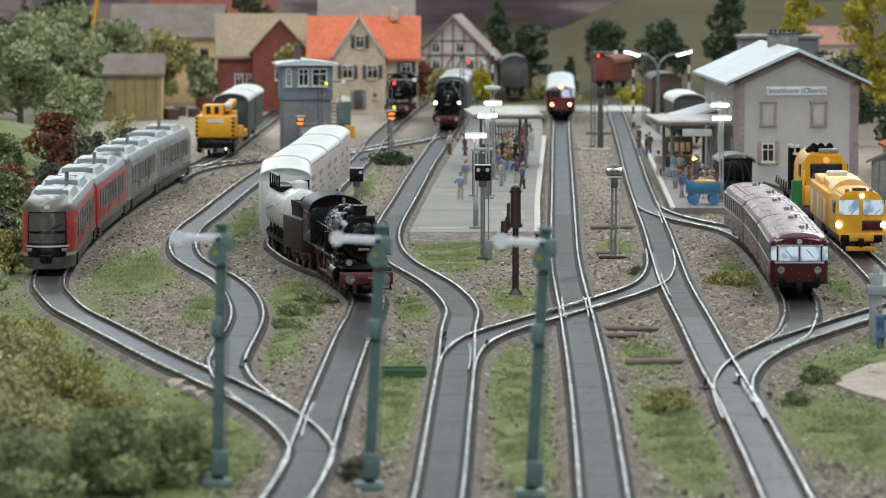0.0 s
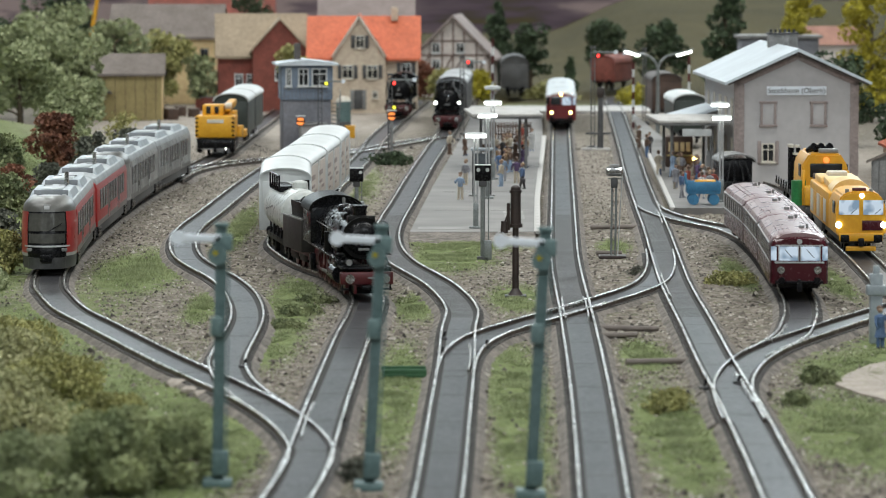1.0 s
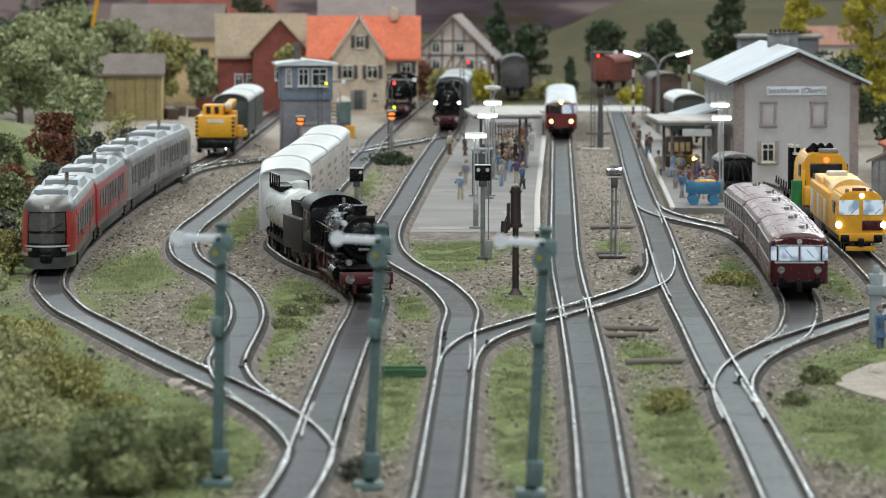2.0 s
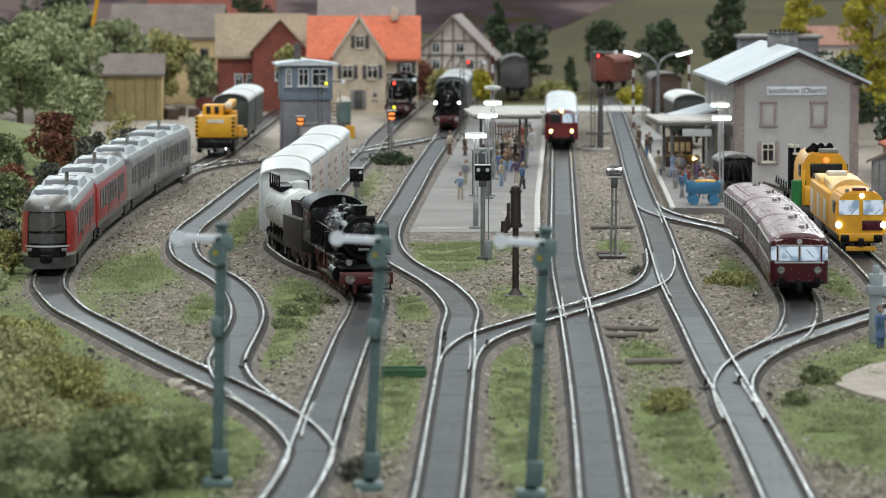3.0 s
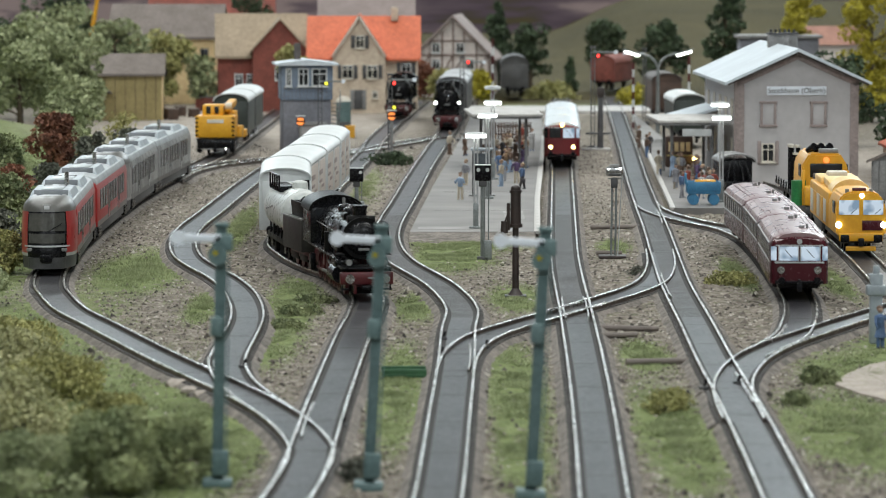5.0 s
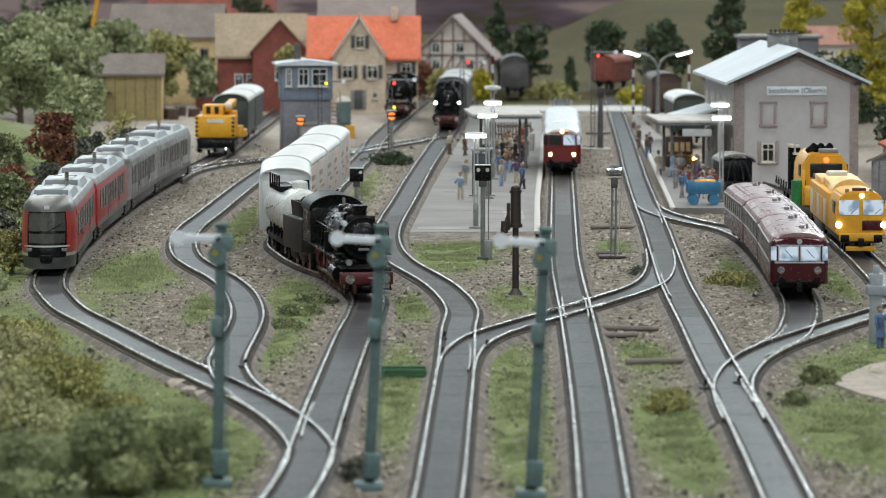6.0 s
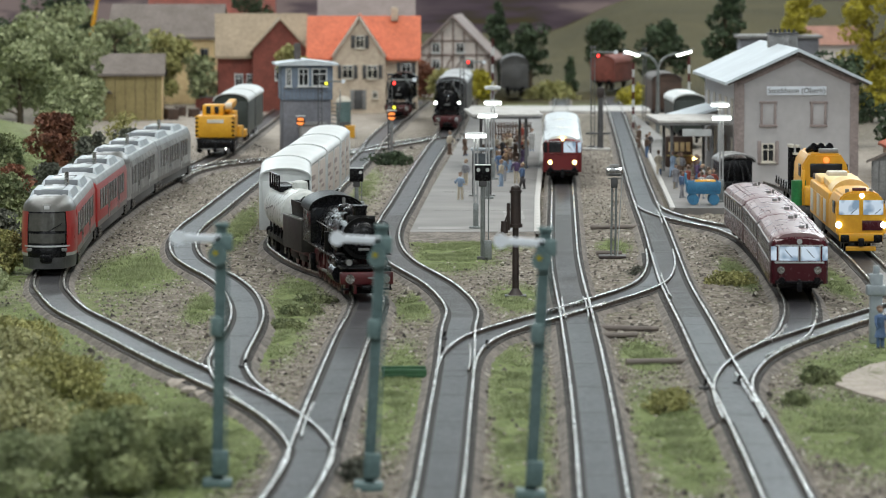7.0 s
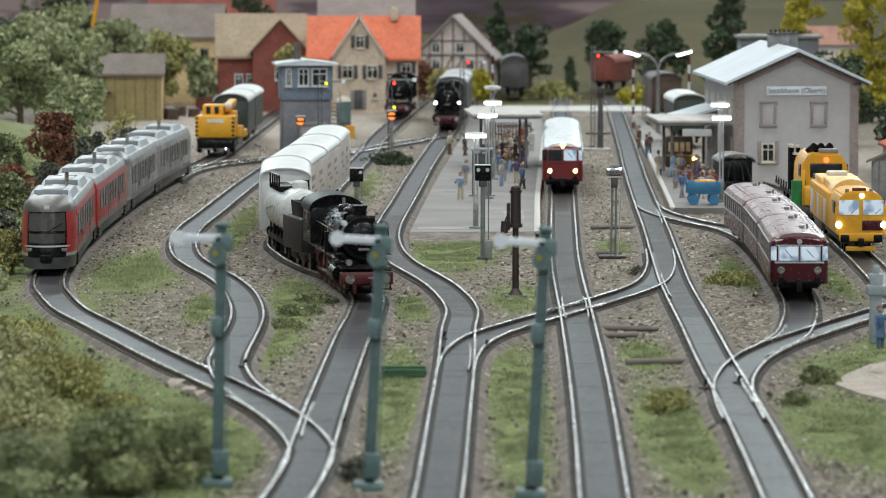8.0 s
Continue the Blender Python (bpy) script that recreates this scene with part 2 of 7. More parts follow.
    bluegrey=mat("blue_grey_render", (0.20, 0.205, 0.235), (0.155, 0.16, 0.185), 2.5, 0.75),
    cart=mat("bright_blue_plastic", (0.045, 0.20, 0.36), (0.03, 0.14, 0.27), 0.8, 0.5),
    green_mast=mat("grey_green_mast", (0.135, 0.205, 0.205), (0.085, 0.14, 0.14), 1.0, 0.55),
    mast_grey=mat("galvanised_mast", (0.27, 0.29, 0.29), (0.19, 0.205, 0.205), 0.8, 0.45, 0.4),
    pole_brown=mat("dark_brown_iron", (0.045, 0.03, 0.026), (0.028, 0.02, 0.018), 0.8, 0.45),
    green_box=mat("dark_green_wood", (0.03, 0.10, 0.04), (0.02, 0.07, 0.03), 0.6, 0.7),
    bark=mat("bark", (0.10, 0.075, 0.05), (0.06, 0.045, 0.03), 0.5, 0.9, bump=0.05),
    leaf=mat("grey_green_foliage", (0.40, 0.43, 0.25), (0.19, 0.225, 0.11), 1.6, 0.9, fine=0.15, gsize=0.3),
    leaf_moss=mat("mossy_green_foam", (0.38, 0.41, 0.21), (0.165, 0.2, 0.095), 2.2, 0.95, fine=0.12, gsize=0.3),
    leaf_dark=mat("dark_green_foliage", (0.075, 0.11, 0.055), (0.03, 0.047, 0.026), 1.2, 0.9, fine=0.15, gsize=0.3),
    leaf_brown=mat("copper_foliage", (0.27, 0.115, 0.065), (0.12, 0.05, 0.035), 1.0, 0.9, fine=0.15, gsize=0.3),
    leaf_grey=mat("dark_grey_foliage", (0.17, 0.175, 0.14), (0.06, 0.065, 0.05), 0.9, 0.9, fine=0.15, gsize=0.3),
    leaf_yellow=mat("yellow_green_foliage", (0.48, 0.42, 0.04), (0.25, 0.22, 0.022), 1.0, 0.9, fine=0.15, gsize=0.3),
    leaf_olive=mat("olive_foliage", (0.42, 0.40, 0.16), (0.22, 0.22, 0.085), 1.2, 0.9, fine=0.15, gsize=0.3),
    blade=mat("static_grass", (0.34, 0.38, 0.205), (0.19, 0.225, 0.105), 2.2, 0.9, fine=0.1),
    sandpath=mat("sandy_path", (0.41, 0.355, 0.31), (0.31, 0.27, 0.235), 1.5, 0.9),
    # Two wall paints: one dimmed to cut bounce, one paler to be mirrored.
    room_dim=mat("dimmed_room_paint", (0.30, 0.29, 0.28), (0.26, 0.25, 0.24), 40, 0.9),
    room=mat("mirrored_wall_paint", (0.34, 0.36, 0.38), (0.30, 0.32, 0.34), 40, 0.9),
)


# ---- mesh tools ----
def box(bm, c, s, bev=0.0, rz=0.0, rx=0.0, ry=0.0):
    r = bmesh.ops.create_cube(bm, size=1, matrix=pose(c[0], c[1], c[2], rx, ry, rz) @ Matrix.Diagonal((*s, 1)))
    if bev:
        es = list({e for v in r["verts"] for e in v.link_edges})
        bmesh.ops.bevel(bm, geom=es, offset=bev, segments=2, affect="EDGES", profile=0.5)
    return bm


def rod(bm, p, q, r0, r1=None, n=10):
    p, q = Vector(p), Vector(q)
    d = q - p
    m = Matrix.Translation((p + q) / 2) @ d.to_track_quat("Z", "Y").to_matrix().to_4x4()
    bmesh.ops.create_cone(bm, cap_ends=True, segments=n, radius1=r0, radius2=r0 if r1 is None else r1, depth=d.length, matrix=m)
    return bm


def ball(bm, c, r, u=10, v=7, s=(1, 1, 1)):
    bmesh.ops.create_uvsphere(bm, u_segments=u, v_segments=v, radius=r, matrix=Matrix.Translation(c) @ Matrix.Diagonal((*s, 1)))
    return bm


def prism(bm, pts, a, b, axis="y"):
    """A closed outline, (x, z) along y or (y, z) along x, drawn out from a to b."""
    def at(p, k):
        return (p[0], k, p[1]) if axis == "y" else (k, p[0], p[1])
    v0, v1 = [bm.verts.new(at(p, a)) for p in pts], [bm.verts.new(at(p, b)) for p in pts]
    fs = [bm.faces.new(v0), bm.faces.new(v1[::-1])]
    for i in range(len(pts)):
        j = (i + 1) % len(pts)
        fs.append(bm.faces.new((v0[j], v0[i], v1[i], v1[j])))
    bmesh.ops.recalc_face_normals(bm, faces=fs)
    return bm


def loft(bm, loops, close=True, caps=True):
    rows = [[bm.verts.new(p) for p in lp] for lp in loops]
    fs, k = [], len(rows[0])
    for r0, r1 in zip(rows, rows[1:]):
        for i in range(k if close else k - 1):
            j = (i + 1) % k
            fs.append(bm.faces.new((r0[i], r0[j], r1[j], r1[i])))
    if caps and close:
        fs += [bm.faces.new(rows[0][::-1]), bm.faces.new(rows[-1])]
    bmesh.ops.recalc_face_normals(bm, faces=fs)
    return bm


def part(name, bm, material, parent=None, label="", at=None, sharp=35):
    me = bpy.data.meshes.new(name)
    bm.transform(Matrix.Scale(CM, 4))
    bm.to_mesh(me)
    bm.free()
    me.materials.append(M[material] if isinstance(material, str) else material)
    me.shade_smooth()
    me.set_sharp_from_angle(angle=radians(sharp))
    ob = new(name, me)
    if parent:
        ob.parent = parent
    if at is not None:
        ob.matrix_basis = at
    return tagged(ob, label)


def cpose(x, y, z=0.0, rz=0.0, rx=0.0, ry=0.0):
    return pose(x * CM, y * CM, z * CM, rx, ry, rz)


def thing(name, m, label, category, group=""):
    ob = new(name)
    ob.empty_display_size = 0.01
    ob.matrix_basis = m
    return tagged(ob, label, category, group)


def B():
    return bmesh.new()


# ---- room and table ----
def room():
    # Unseen enclosure; the north wall is paler as a reflector for the rails.
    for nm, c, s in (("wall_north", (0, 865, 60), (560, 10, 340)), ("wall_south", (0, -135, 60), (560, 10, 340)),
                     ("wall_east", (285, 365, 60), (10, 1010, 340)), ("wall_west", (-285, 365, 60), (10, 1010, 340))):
        tagged(part(nm, box(B(), c, s), "room" if nm == "wall_north" else "room_dim"), "plain painted wall of the exhibition room, out of view", "wall", kind="structure")
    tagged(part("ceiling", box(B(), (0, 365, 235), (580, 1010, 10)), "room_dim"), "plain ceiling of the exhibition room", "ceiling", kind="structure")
    tagged(part("floor", box(B(), (0, 365, -115), (580, 1010, 10)), "roof_grey"), "dark floor of the exhibition room", "floor", kind="structure")


room()


def smooth(a, b, x):
    t = np.clip((x - a) / (b - a), 0, 1)
    return t * t * (3 - 2 * t)


def blob(x, y, cx, cy, rx, ry):
    return np.clip(1.6 - 1.3 * np.sqrt(((x - cx) / rx) ** 2 + ((y - cy) / ry) ** 2), 0, 1)


# grass patches: centre and half widths
GRASS = [(1.6, 248.5, 4.2, 6), (-18, 228, 3.2, 18), (-12.8, 205, 1.0, 10), (-8.2, 205, 1.7, 22), (-9, 186, 2.2, 14), (-14, 262, 1.0, 25), (0.5, 238, 3.0, 12),
         (4.0, 210, 1.6, 9), (-1.5, 205, 1.3, 9), (-2.0, 165, 1.3, 22), (3.2, 165, 1.5, 24), (3.0, 145, 1.2, 14), (9.2, 150, 1.9, 20), (9.5, 180, 1.3, 8),
         (19.5, 172, 3.5, 12), (16.5, 152, 3.6, 14), (22, 182, 3, 8), (17.4, 226, 0.9, 12), (22.5, 222, 1.0, 14), (11.0, 247, 1.2, 6), (-6.5, 310, 1.6, 30),
         (8, 480, 16, 14), (30, 470, 12, 16), (-16, 150, 6, 35), (-21, 180, 5, 40), (-29, 230, 6, 60), (-34, 300, 6, 60), (21, 135, 4, 12), (-8.6, 146, 2.0, 15), (-10.5, 137, 3.2, 10), (-13, 152, 4, 22), (-10.0, 158, 1.6, 8)]


def height(x, y):
    """Height of the ground: level yard, a grassy bank to the west, hills at the back."""
    h = (1.6 * smooth(-25.5, -29.5, x) * smooth(200, 260, y) + 2.2 * smooth(-30, -44, x) * smooth(230, 300, y)) * smooth(392, 350, y)
    h = h + 0.9 * smooth(-15.5, -20.5, x + 0.055 * (y - 150)) * smooth(205, 160, y)
    h = h + (5.2 + 6.0 * smooth(15, 33, x)) * smooth(470, 640, y) + 1.0 * smooth(23.5, 28, x) * smooth(195, 160, y)
    return h


def ground():
    xs = np.concatenate([np.linspace(-76, -48, 12), np.linspace(-46, 46, 231), np.linspace(48, 76, 12)])
    ys = np.concatenate([np.linspace(96, 118, 6), np.linspace(120, 260, 281), np.linspace(261.5, 500, 120), np.linspace(506, 660, 30)])
    X, Y = np.meshgrid(xs, ys)
    Z = height(X, Y)
    cover = np.zeros_like(X)
    for g in GRASS:
        cover = np.maximum(cover, blob(X, Y, *g))
    cover = np.maximum(cover, smooth(-25, -29, X) * smooth(200, 230, Y) * smooth(400, 370, Y))
    pave = np.maximum(blob(X, Y, -24, 405, 16, 90) * smooth(330, 345, Y), blob(X, Y, -8, 430, 8, 42))
    pave = np.maximum(pave, blob(X, Y, 32, 330, 14, 60))
    pave = np.maximum(pave, 0.6 * blob(X, Y, -6.2, 300, 2.0, 45))
    pave = np.maximum(pave, 0.4 * blob(X, Y, 13.2, 335, 2.6, 60))
    pave = np.maximum(pave * 0.95, smooth(442, 448, Y) * smooth(462, 456, Y) * smooth(-2, 2, X))
    rng = np.random.default_rng(3)
    Z = Z + rng.normal(0, 0.035, Z.shape) * (Y < 520)
    nx, ny = len(xs), len(ys)
    co = np.stack([X, Y, Z], -1).reshape(-1, 3) * CM
    i = np.arange(nx * ny).reshape(ny, nx)
    q = np.stack([i[:-1, :-1], i[:-1, 1:], i[1:, 1:], i[1:, :-1]], -1).reshape(-1, 4)
    me = bpy.data.meshes.new("ground")
    me.from_pydata(co.tolist(), [], q.tolist())
    at = me.color_attributes.new("cover", "FLOAT_COLOR", "POINT")
    c = np.zeros((nx * ny, 4), np.float32)
    c[:, 0], c[:, 1], c[:, 2], c[:, 3] = cover.ravel(), pave.ravel(), smooth(462, 482, Y).ravel(), 1
    at.data.foreach_set("color", c.ravel())
    me.materials.append(M["ground"])
    me.shade_smooth()
    tagged(new("ground", me), "layout ground of brown gravel, earth and static grass", "ground", kind="structure")
    bm = B()
    loft(bm, [[(76 * u, 640 - 26 * u * u + k, z) for u in np.linspace(-1, 1, 40)] for z, k in ((-5, 0), (12, 0), (12, 1.2), (-5, 1.2))], close=False, caps=False)
    tagged(part("backdrop", bm, "hills"), "painted backdrop of olive fields and purple woods", "backdrop", kind="structure")
    tagged(part("table", box(B(), (0, 377, -5), (152, 562, 6), 0.5), "dgrey"), "dark board that carries the layout", "table", kind="structure")
    for x in (-66, 66):
        for y in (112, 290, 470, 640):
            tagged(part("table_leg", box(B(), (x, y, -58.5), (6, 6, 102), 0.5), "timber"), "square wooden leg under the layout board", "table leg", kind="structure")


ground()

# ---- tracks ----
TRACKS = dict(
    west=[(-18.9, 450), (-20.0, 385), (-20.45, 350), (-22.1, 322), (-23.2, 297), (-23.7, 270), (-23.6, 245), (-22.95, 226), (-22.1, 214.6), (-21.0, 207.5), (-19.4, 199.3), (-17.3, 191.7), (-15.2, 184.1), (-12.8, 175.6),
          (-11.0, 169.6), (-9.3, 164.1), (-7.7, 158.5), (-6.2, 152.1), (-5.2, 145.9), (-4.9, 141.8), (-5.0, 137.1), (-5.3, 131.3), (-5.8, 124.7)],
    yard=[(-11.7, 354.6), (-14.4, 336.6), (-15.5, 313.2), (-16.1, 292.9), (-16.6, 272.6), (-17.0, 258.7), (-16.7, 246.0), (-15.7, 234.6), (-14.2, 226.1), (-12.5, 218.3), (-11.1, 209.2), (-10.2, 199.3),
          (-9.9, 191.7), (-9.9, 183.3), (-9.9, 175.6), (-9.6, 170.8), (-9.0, 165.8), (-7.9, 159.9), (-6.7, 154.4)],
    ladder=[(-22.0, 312), (-21.4, 325), (-19.0, 335.7), (-14.4, 344.9), (-9.6, 352.6), (-7.1, 359.6), (-3.5, 373.4), (0.1, 385)],
    goods=[(-2.5, 480), (-4.4, 438.0), (-6.4, 384.8), (-6.95, 355.0), (-7.9, 325.0), (-8.7, 305.0), (-9.0, 292.0), (-9.4, 277.0), (-10.05, 263.0), (-10.45, 252.0), (-10.35, 244.0), (-9.75, 238.5), (-8.6, 231.0), (-7.2, 224.5), (-5.6, 218.3), (-4.15, 207.5), (-4.0, 199.3),
           (-4.35, 186.0), (-4.6, 170.8), (-4.8, 157.9), (-4.9, 146.7), (-5.1, 135.6), (-5.5, 127.3), (-6.2, 118)],
    loop=[(3.0, 480), (1.0, 416.4), (0.1, 384.8), (-0.7, 362.7), (-1.9, 325.3), (-2.9, 288.2), (-3.6, 264.1), (-3.7, 250.9), (-3.3, 239.0), (-2.4, 229.4), (-1.3, 222.1), (-0.2, 214.6), (0.6, 206.5), (1.0, 198.6),
          (0.8, 190.2), (0.7, 183.3), (0.6, 173.1), (0.3, 155.9), (0.0, 138.6), (-0.2, 129.7), (-0.6, 118)],
    crossover=[(0.5, 168.5), (0.7, 174.3), (1.1, 180.1), (2.1, 186.0), (4.1, 192.2), (6.7, 199.3), (8.6, 204.8), (10.8, 211.7), (12.1, 218.3), (13.0, 228.2), (13.5, 239.0)],
    main=[(16.5, 530), (14.4, 470.6), (12.4, 403.2), (11.5, 373.4), (9.0, 288.2), (8.13, 258.7), (7.45, 234.6), (7.08, 214.6), (6.92, 200.9), (6.43, 170.8), (6.0, 150.3), (5.6, 134.1), (5.2, 118)],
    branch=[(22.5, 520), (20.8, 470.6), (20.0, 445), (17.8, 373.4), (16.2, 325.3), (15.1, 288.2), (14.33, 258.7), (13.6, 234.6), (13.02, 214.6), (12.7, 191.7), (12.42, 174.3), (12.26, 157.9), (12.02, 142.6), (11.76, 129.9), (11.5, 118)],
    siding=[(15.4, 298.4), (15.0, 281), (15.6, 272), (17.2, 264), (19.0, 257.5), (19.9, 249), (20.0, 238), (19.75, 225), (19.3, 209.2), (18.65, 199.3), (17.9, 192.5), (16.95, 186.0), (15.7, 181.1)],
    east=[(30, 214), (26.0, 205.8), (21.9, 196.5), (18.5, 188.2), (16.0, 181.7), (14.1, 175.1), (12.8, 167.4), (12.2, 159.9), (12.0, 152.0)],
    works=[(25.0, 309), (25.8, 300), (26.4, 281.8), (26.0, 258.7), (25.55, 234.6), (25.2, 222.1), (25.0, 209.2), (26.5, 190)],
)


def curve_points(ctrl, step=1.0):
    """A smooth line through the control points, at even steps."""
    p = [Vector((*c, 0)) for c in ctrl]
    p = [2 * p[0] - p[1]] + p + [2 * p[-1] - p[-2]]
    out = []
    for i in range(1, len(p) - 2):
        a, b, c, d = p[i - 1:i + 3]
        for k in range(16):
            t = k / 16
            out.append(0.5 * ((2 * b) + (c - a) * t + (2 * a - 5 * b + 4 * c - d) * t * t + (3 * b - a - 3 * c + d) * t ** 3))
    out.append(p[-2])
    q = np.array([(v.x, v.y) for v in out])
    for _ in range(3):
        q[1:-1] = 0.25 * q[:-2] + 0.5 * q[1:-1] + 0.25 * q[2:]
    s = np.concatenate([[0], np.cumsum(np.hypot(*np.diff(q, axis=0).T))])
    u = np.arange(0, s[-1], step)
    return np.stack([np.interp(u, s, q[:, 0]), np.interp(u, s, q[:, 1])], 1)


LINES = {k: curve_points(v) for k, v in TRACKS.items()}


def on_track(name, y):
    """Point of a track at the distance y."""
    q = LINES[name]
    i = int(np.argmin(np.abs(q[:, 1] - y)))
    return Vector((q[i, 0], q[i, 1]))


def along(name, y, back):
    """Where a vehicle ends that starts at y and is that long."""
    q = LINES[name]
    i = int(np.argmin(np.abs(q[:, 1] - y)))
    d = np.hypot(q[:, 0] - q[i, 0], q[:, 1] - q[i, 1])
    ok = np.where((q[:, 1] > q[i, 1]))[0]
    j = ok[int(np.argmin(np.abs(d[ok] - back)))]
    return Vector((q[j, 0], q[j, 1]))


def seat(name, y, length):
    """Pose of a vehicle of that length whose front is at y on the track; it faces -y."""
    a, b = on_track(name, y), along(name, y, length)
    c = (a + b) / 2
    return cpose(c.x, c.y, RT, math.degrees(math.atan2(b.y - a.y, b.x - a.x)) - 90), b.y


def sides(q):
    d = np.gradient(q, axis=0)
    d /= np.hypot(d[:, 0], d[:, 1])[:, None]
    return d, np.stack([d[:, 1], -d[:, 0]], 1)


def sweep(q, profile):
    """Draws a profile (side, height) along the line."""
    bm = B()
    _, n = sides(q)
    loft(bm, [[(x + n[i, 0] * s, y + n[i, 1] * s, z) for s, z in profile] for i, (x, y) in enumerate(q)])
    return bm


def track(key, label, lift=0.0):
    q = LINES[key]
    t = tagged(new("track_" + key), label, "railway track", "railway tracks", kind="structure")
    part("ballast_bed", sweep(q, [(-1.6, -0.1), (1.6, -0.1), (1.2, 0.2 + lift), (-1.2, 0.2 + lift)]), "bed", t)
    # Near-black strip between the rails and the infill.
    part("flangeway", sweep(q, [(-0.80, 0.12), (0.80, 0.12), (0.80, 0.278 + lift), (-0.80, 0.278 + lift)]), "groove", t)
    part("infill", sweep(q, [(-0.56, 0.1), (0.56, 0.1), (0.56, 0.30 + lift), (-0.56, 0.30 + lift)]), "strip", t)
    for sgn in (-1, 1):
        c = 0.825 * sgn
        r = part("rail", sweep(q, [(c - 0.09, 0.15), (c + 0.09, 0.15), (c + 0.04, 0.22), (c + 0.045, 0.44), (c - 0.045, 0.44), (c - 0.04, 0.22)]), "rail_side", t)
        part("railhead", sweep(q, [(c - 0.055, 0.43), (c + 0.055, 0.43), (c + 0.055, 0.485 + lift), (c + 0.035, RT + lift), (c - 0.035, RT + lift), (c - 0.055, 0.485 + lift)]), "rail", r, "polished steel running surface")
    d, n = sides(q)
    bm = B()
    s = np.concatenate([[0], np.cumsum(np.hypot(*np.diff(q, axis=0).T))])
    for u in np.arange(0.4, s[-1], 0.72):
        x, y = np.interp(u, s, q[:, 0]), np.interp(u, s, q[:, 1])
        i = min(len(q) - 1, int(u))
        a, b = d[i], n[i]
        vs = [bm.verts.new((x + b[0] * k * 1.12 + a[0] * w, y + b[1] * k * 1.12 + a[1] * w, z)) for z in (0.15, 0.27 + lift) for k, w in ((-1, -.15), (1, -.15), (1, .15), (-1, .15))]
        for f in ((4, 5, 6, 7), (0, 1, 5, 4), (2, 3, 7, 6), (1, 2, 6, 5), (3, 0, 4, 7)):
            bm.faces.new([vs[k] for k in f])
    tagged(part("sleepers", bm, "tie", t), kind="stuff")
    if len(q) > 20:
        bm = B()
        for u in np.arange(0.4, s[-1], 0.72):
            x, y = np.interp(u, s, q[:, 0]), np.interp(u, s, q[:, 1])
            joint = int(round((u - 0.4) / 0.72)) % 13 == 0
            r = 0.09 if joint else 0.16
            if joint or (196 < y < 272 and key in ("main", "branch", "loop")):
                a, b = d[min(len(q) - 1, int(u))], n[min(len(q) - 1, int(u))]
                bm.faces.new([bm.verts.new((x + b[0] * k * 0.55 + a[0] * w, y + b[1] * k * 0.55 + a[1] * w, 0.306 + lift)) for k, w in ((-1, -r), (1, -r), (1, r), (-1, r))])
        tagged(part("ribs", bm, "tie", t), kind="stuff")
    return t


def check_rail(key, y0, y1, off):
    """A short guard rail inside the running rail, flared at its ends."""
    q = LINES[key]
    q = q[(q[:, 1] > y0) & (q[:, 1] < y1)]
    _, n = sides(q)
    k = np.linspace(-1, 1, len(q)) ** 6
    s = off - np.sign(off) * 0.07 * k
    p = q + n * s[:, None]
    return sweep(p, [(-0.04, 0.2), (0.04, 0.2), (0.04, RT - 0.02), (-0.04, RT - 0.02)])


GUARDS = dict(main=[(194, 207, 0.62), (194, 207, -0.62)], loop=[(170, 182, -0.62)], branch=[(206, 222, 0.62), (158, 170, -0.62), (262, 276, -0.62)],
              goods=[(146, 158, 0.6)], crossover=[(195, 204, 0.6), (195, 204, -0.6)], yard=[(166, 176, 0.6)], siding=[(183, 191, 0.6)], east=[(176, 186, -0.6)])
for k_i, k in enumerate(TRACKS):
    whole = track(k, "model railway track with bright rails and grey infill", 0.004 * (k_i % 4))
    for g in GUARDS.get(k, ()):
        part("guard_rail", check_rail(k, *g), "rail", whole)
# ---- rolling stock ----
def profile(w, z0, zs, zr, n=7, e=2.4):
    """Cross-section of a carriage: upright sides and a rounded roof."""
    pts = [(-w / 2, z0), (-w / 2, zs)]
    for i in range(1, n):
        a = math.pi * (1 - i / n)
        c, s = math.cos(a), math.sin(a)
        pts.append((w / 2 * math.copysign(abs(c) ** (2 / e), c), zs + (zr - zs) * abs(s) ** (2 / e)))
    return pts + [(w / 2, zs), (w / 2, z0)]


def shell(w, z0, zs, zr, L, round_end=0.35, rake=0.0, both=True, e=2.4):
    """A closed body along y, with rounded ends; rake slants the front."""
    bm, base = B(), profile(w, z0, zs, zr, e=e)
    steps = [(0, 0.80), (0.25, 0.92), (0.6, 0.985), (1, 1)]
    secs = [(-L / 2 + k * round_end, f) for k, f in steps]
    secs += [(L / 2 - k * round_end, f) for k, f in steps[::-1]] if both else [(L / 2, 1)]
    loops = []
    for y, f in secs:
        front = rake if y < 0 else 0
        loops.append([(x * f, y + front * max(0, (z - z0 - 0.8)) * (1 if y < -L / 2 + round_end * 1.01 else 0.0), z0 + (z - z0) * (1 - (1 - f) * 0.25)) for x, z in base])
    loft(bm, loops)
    return bm


def wheel_set(parent, y, r=0.5, material="soot"):
    for sx in (-1, 1):
        bm = B()
        rod(bm, (sx * 0.70, y, r), (sx * 0.88, y, r), r, n=20)
        rod(bm, (sx * 0.66, y, r), (sx * 0.71, y, r), r + 0.06, n=20)
        part("wheel", bm, material, parent)


def buffers(parent, y, z=1.15, d=-1, r=0.24, material="black"):
    for sx in (-0.95, 0.95):
        bm = B()
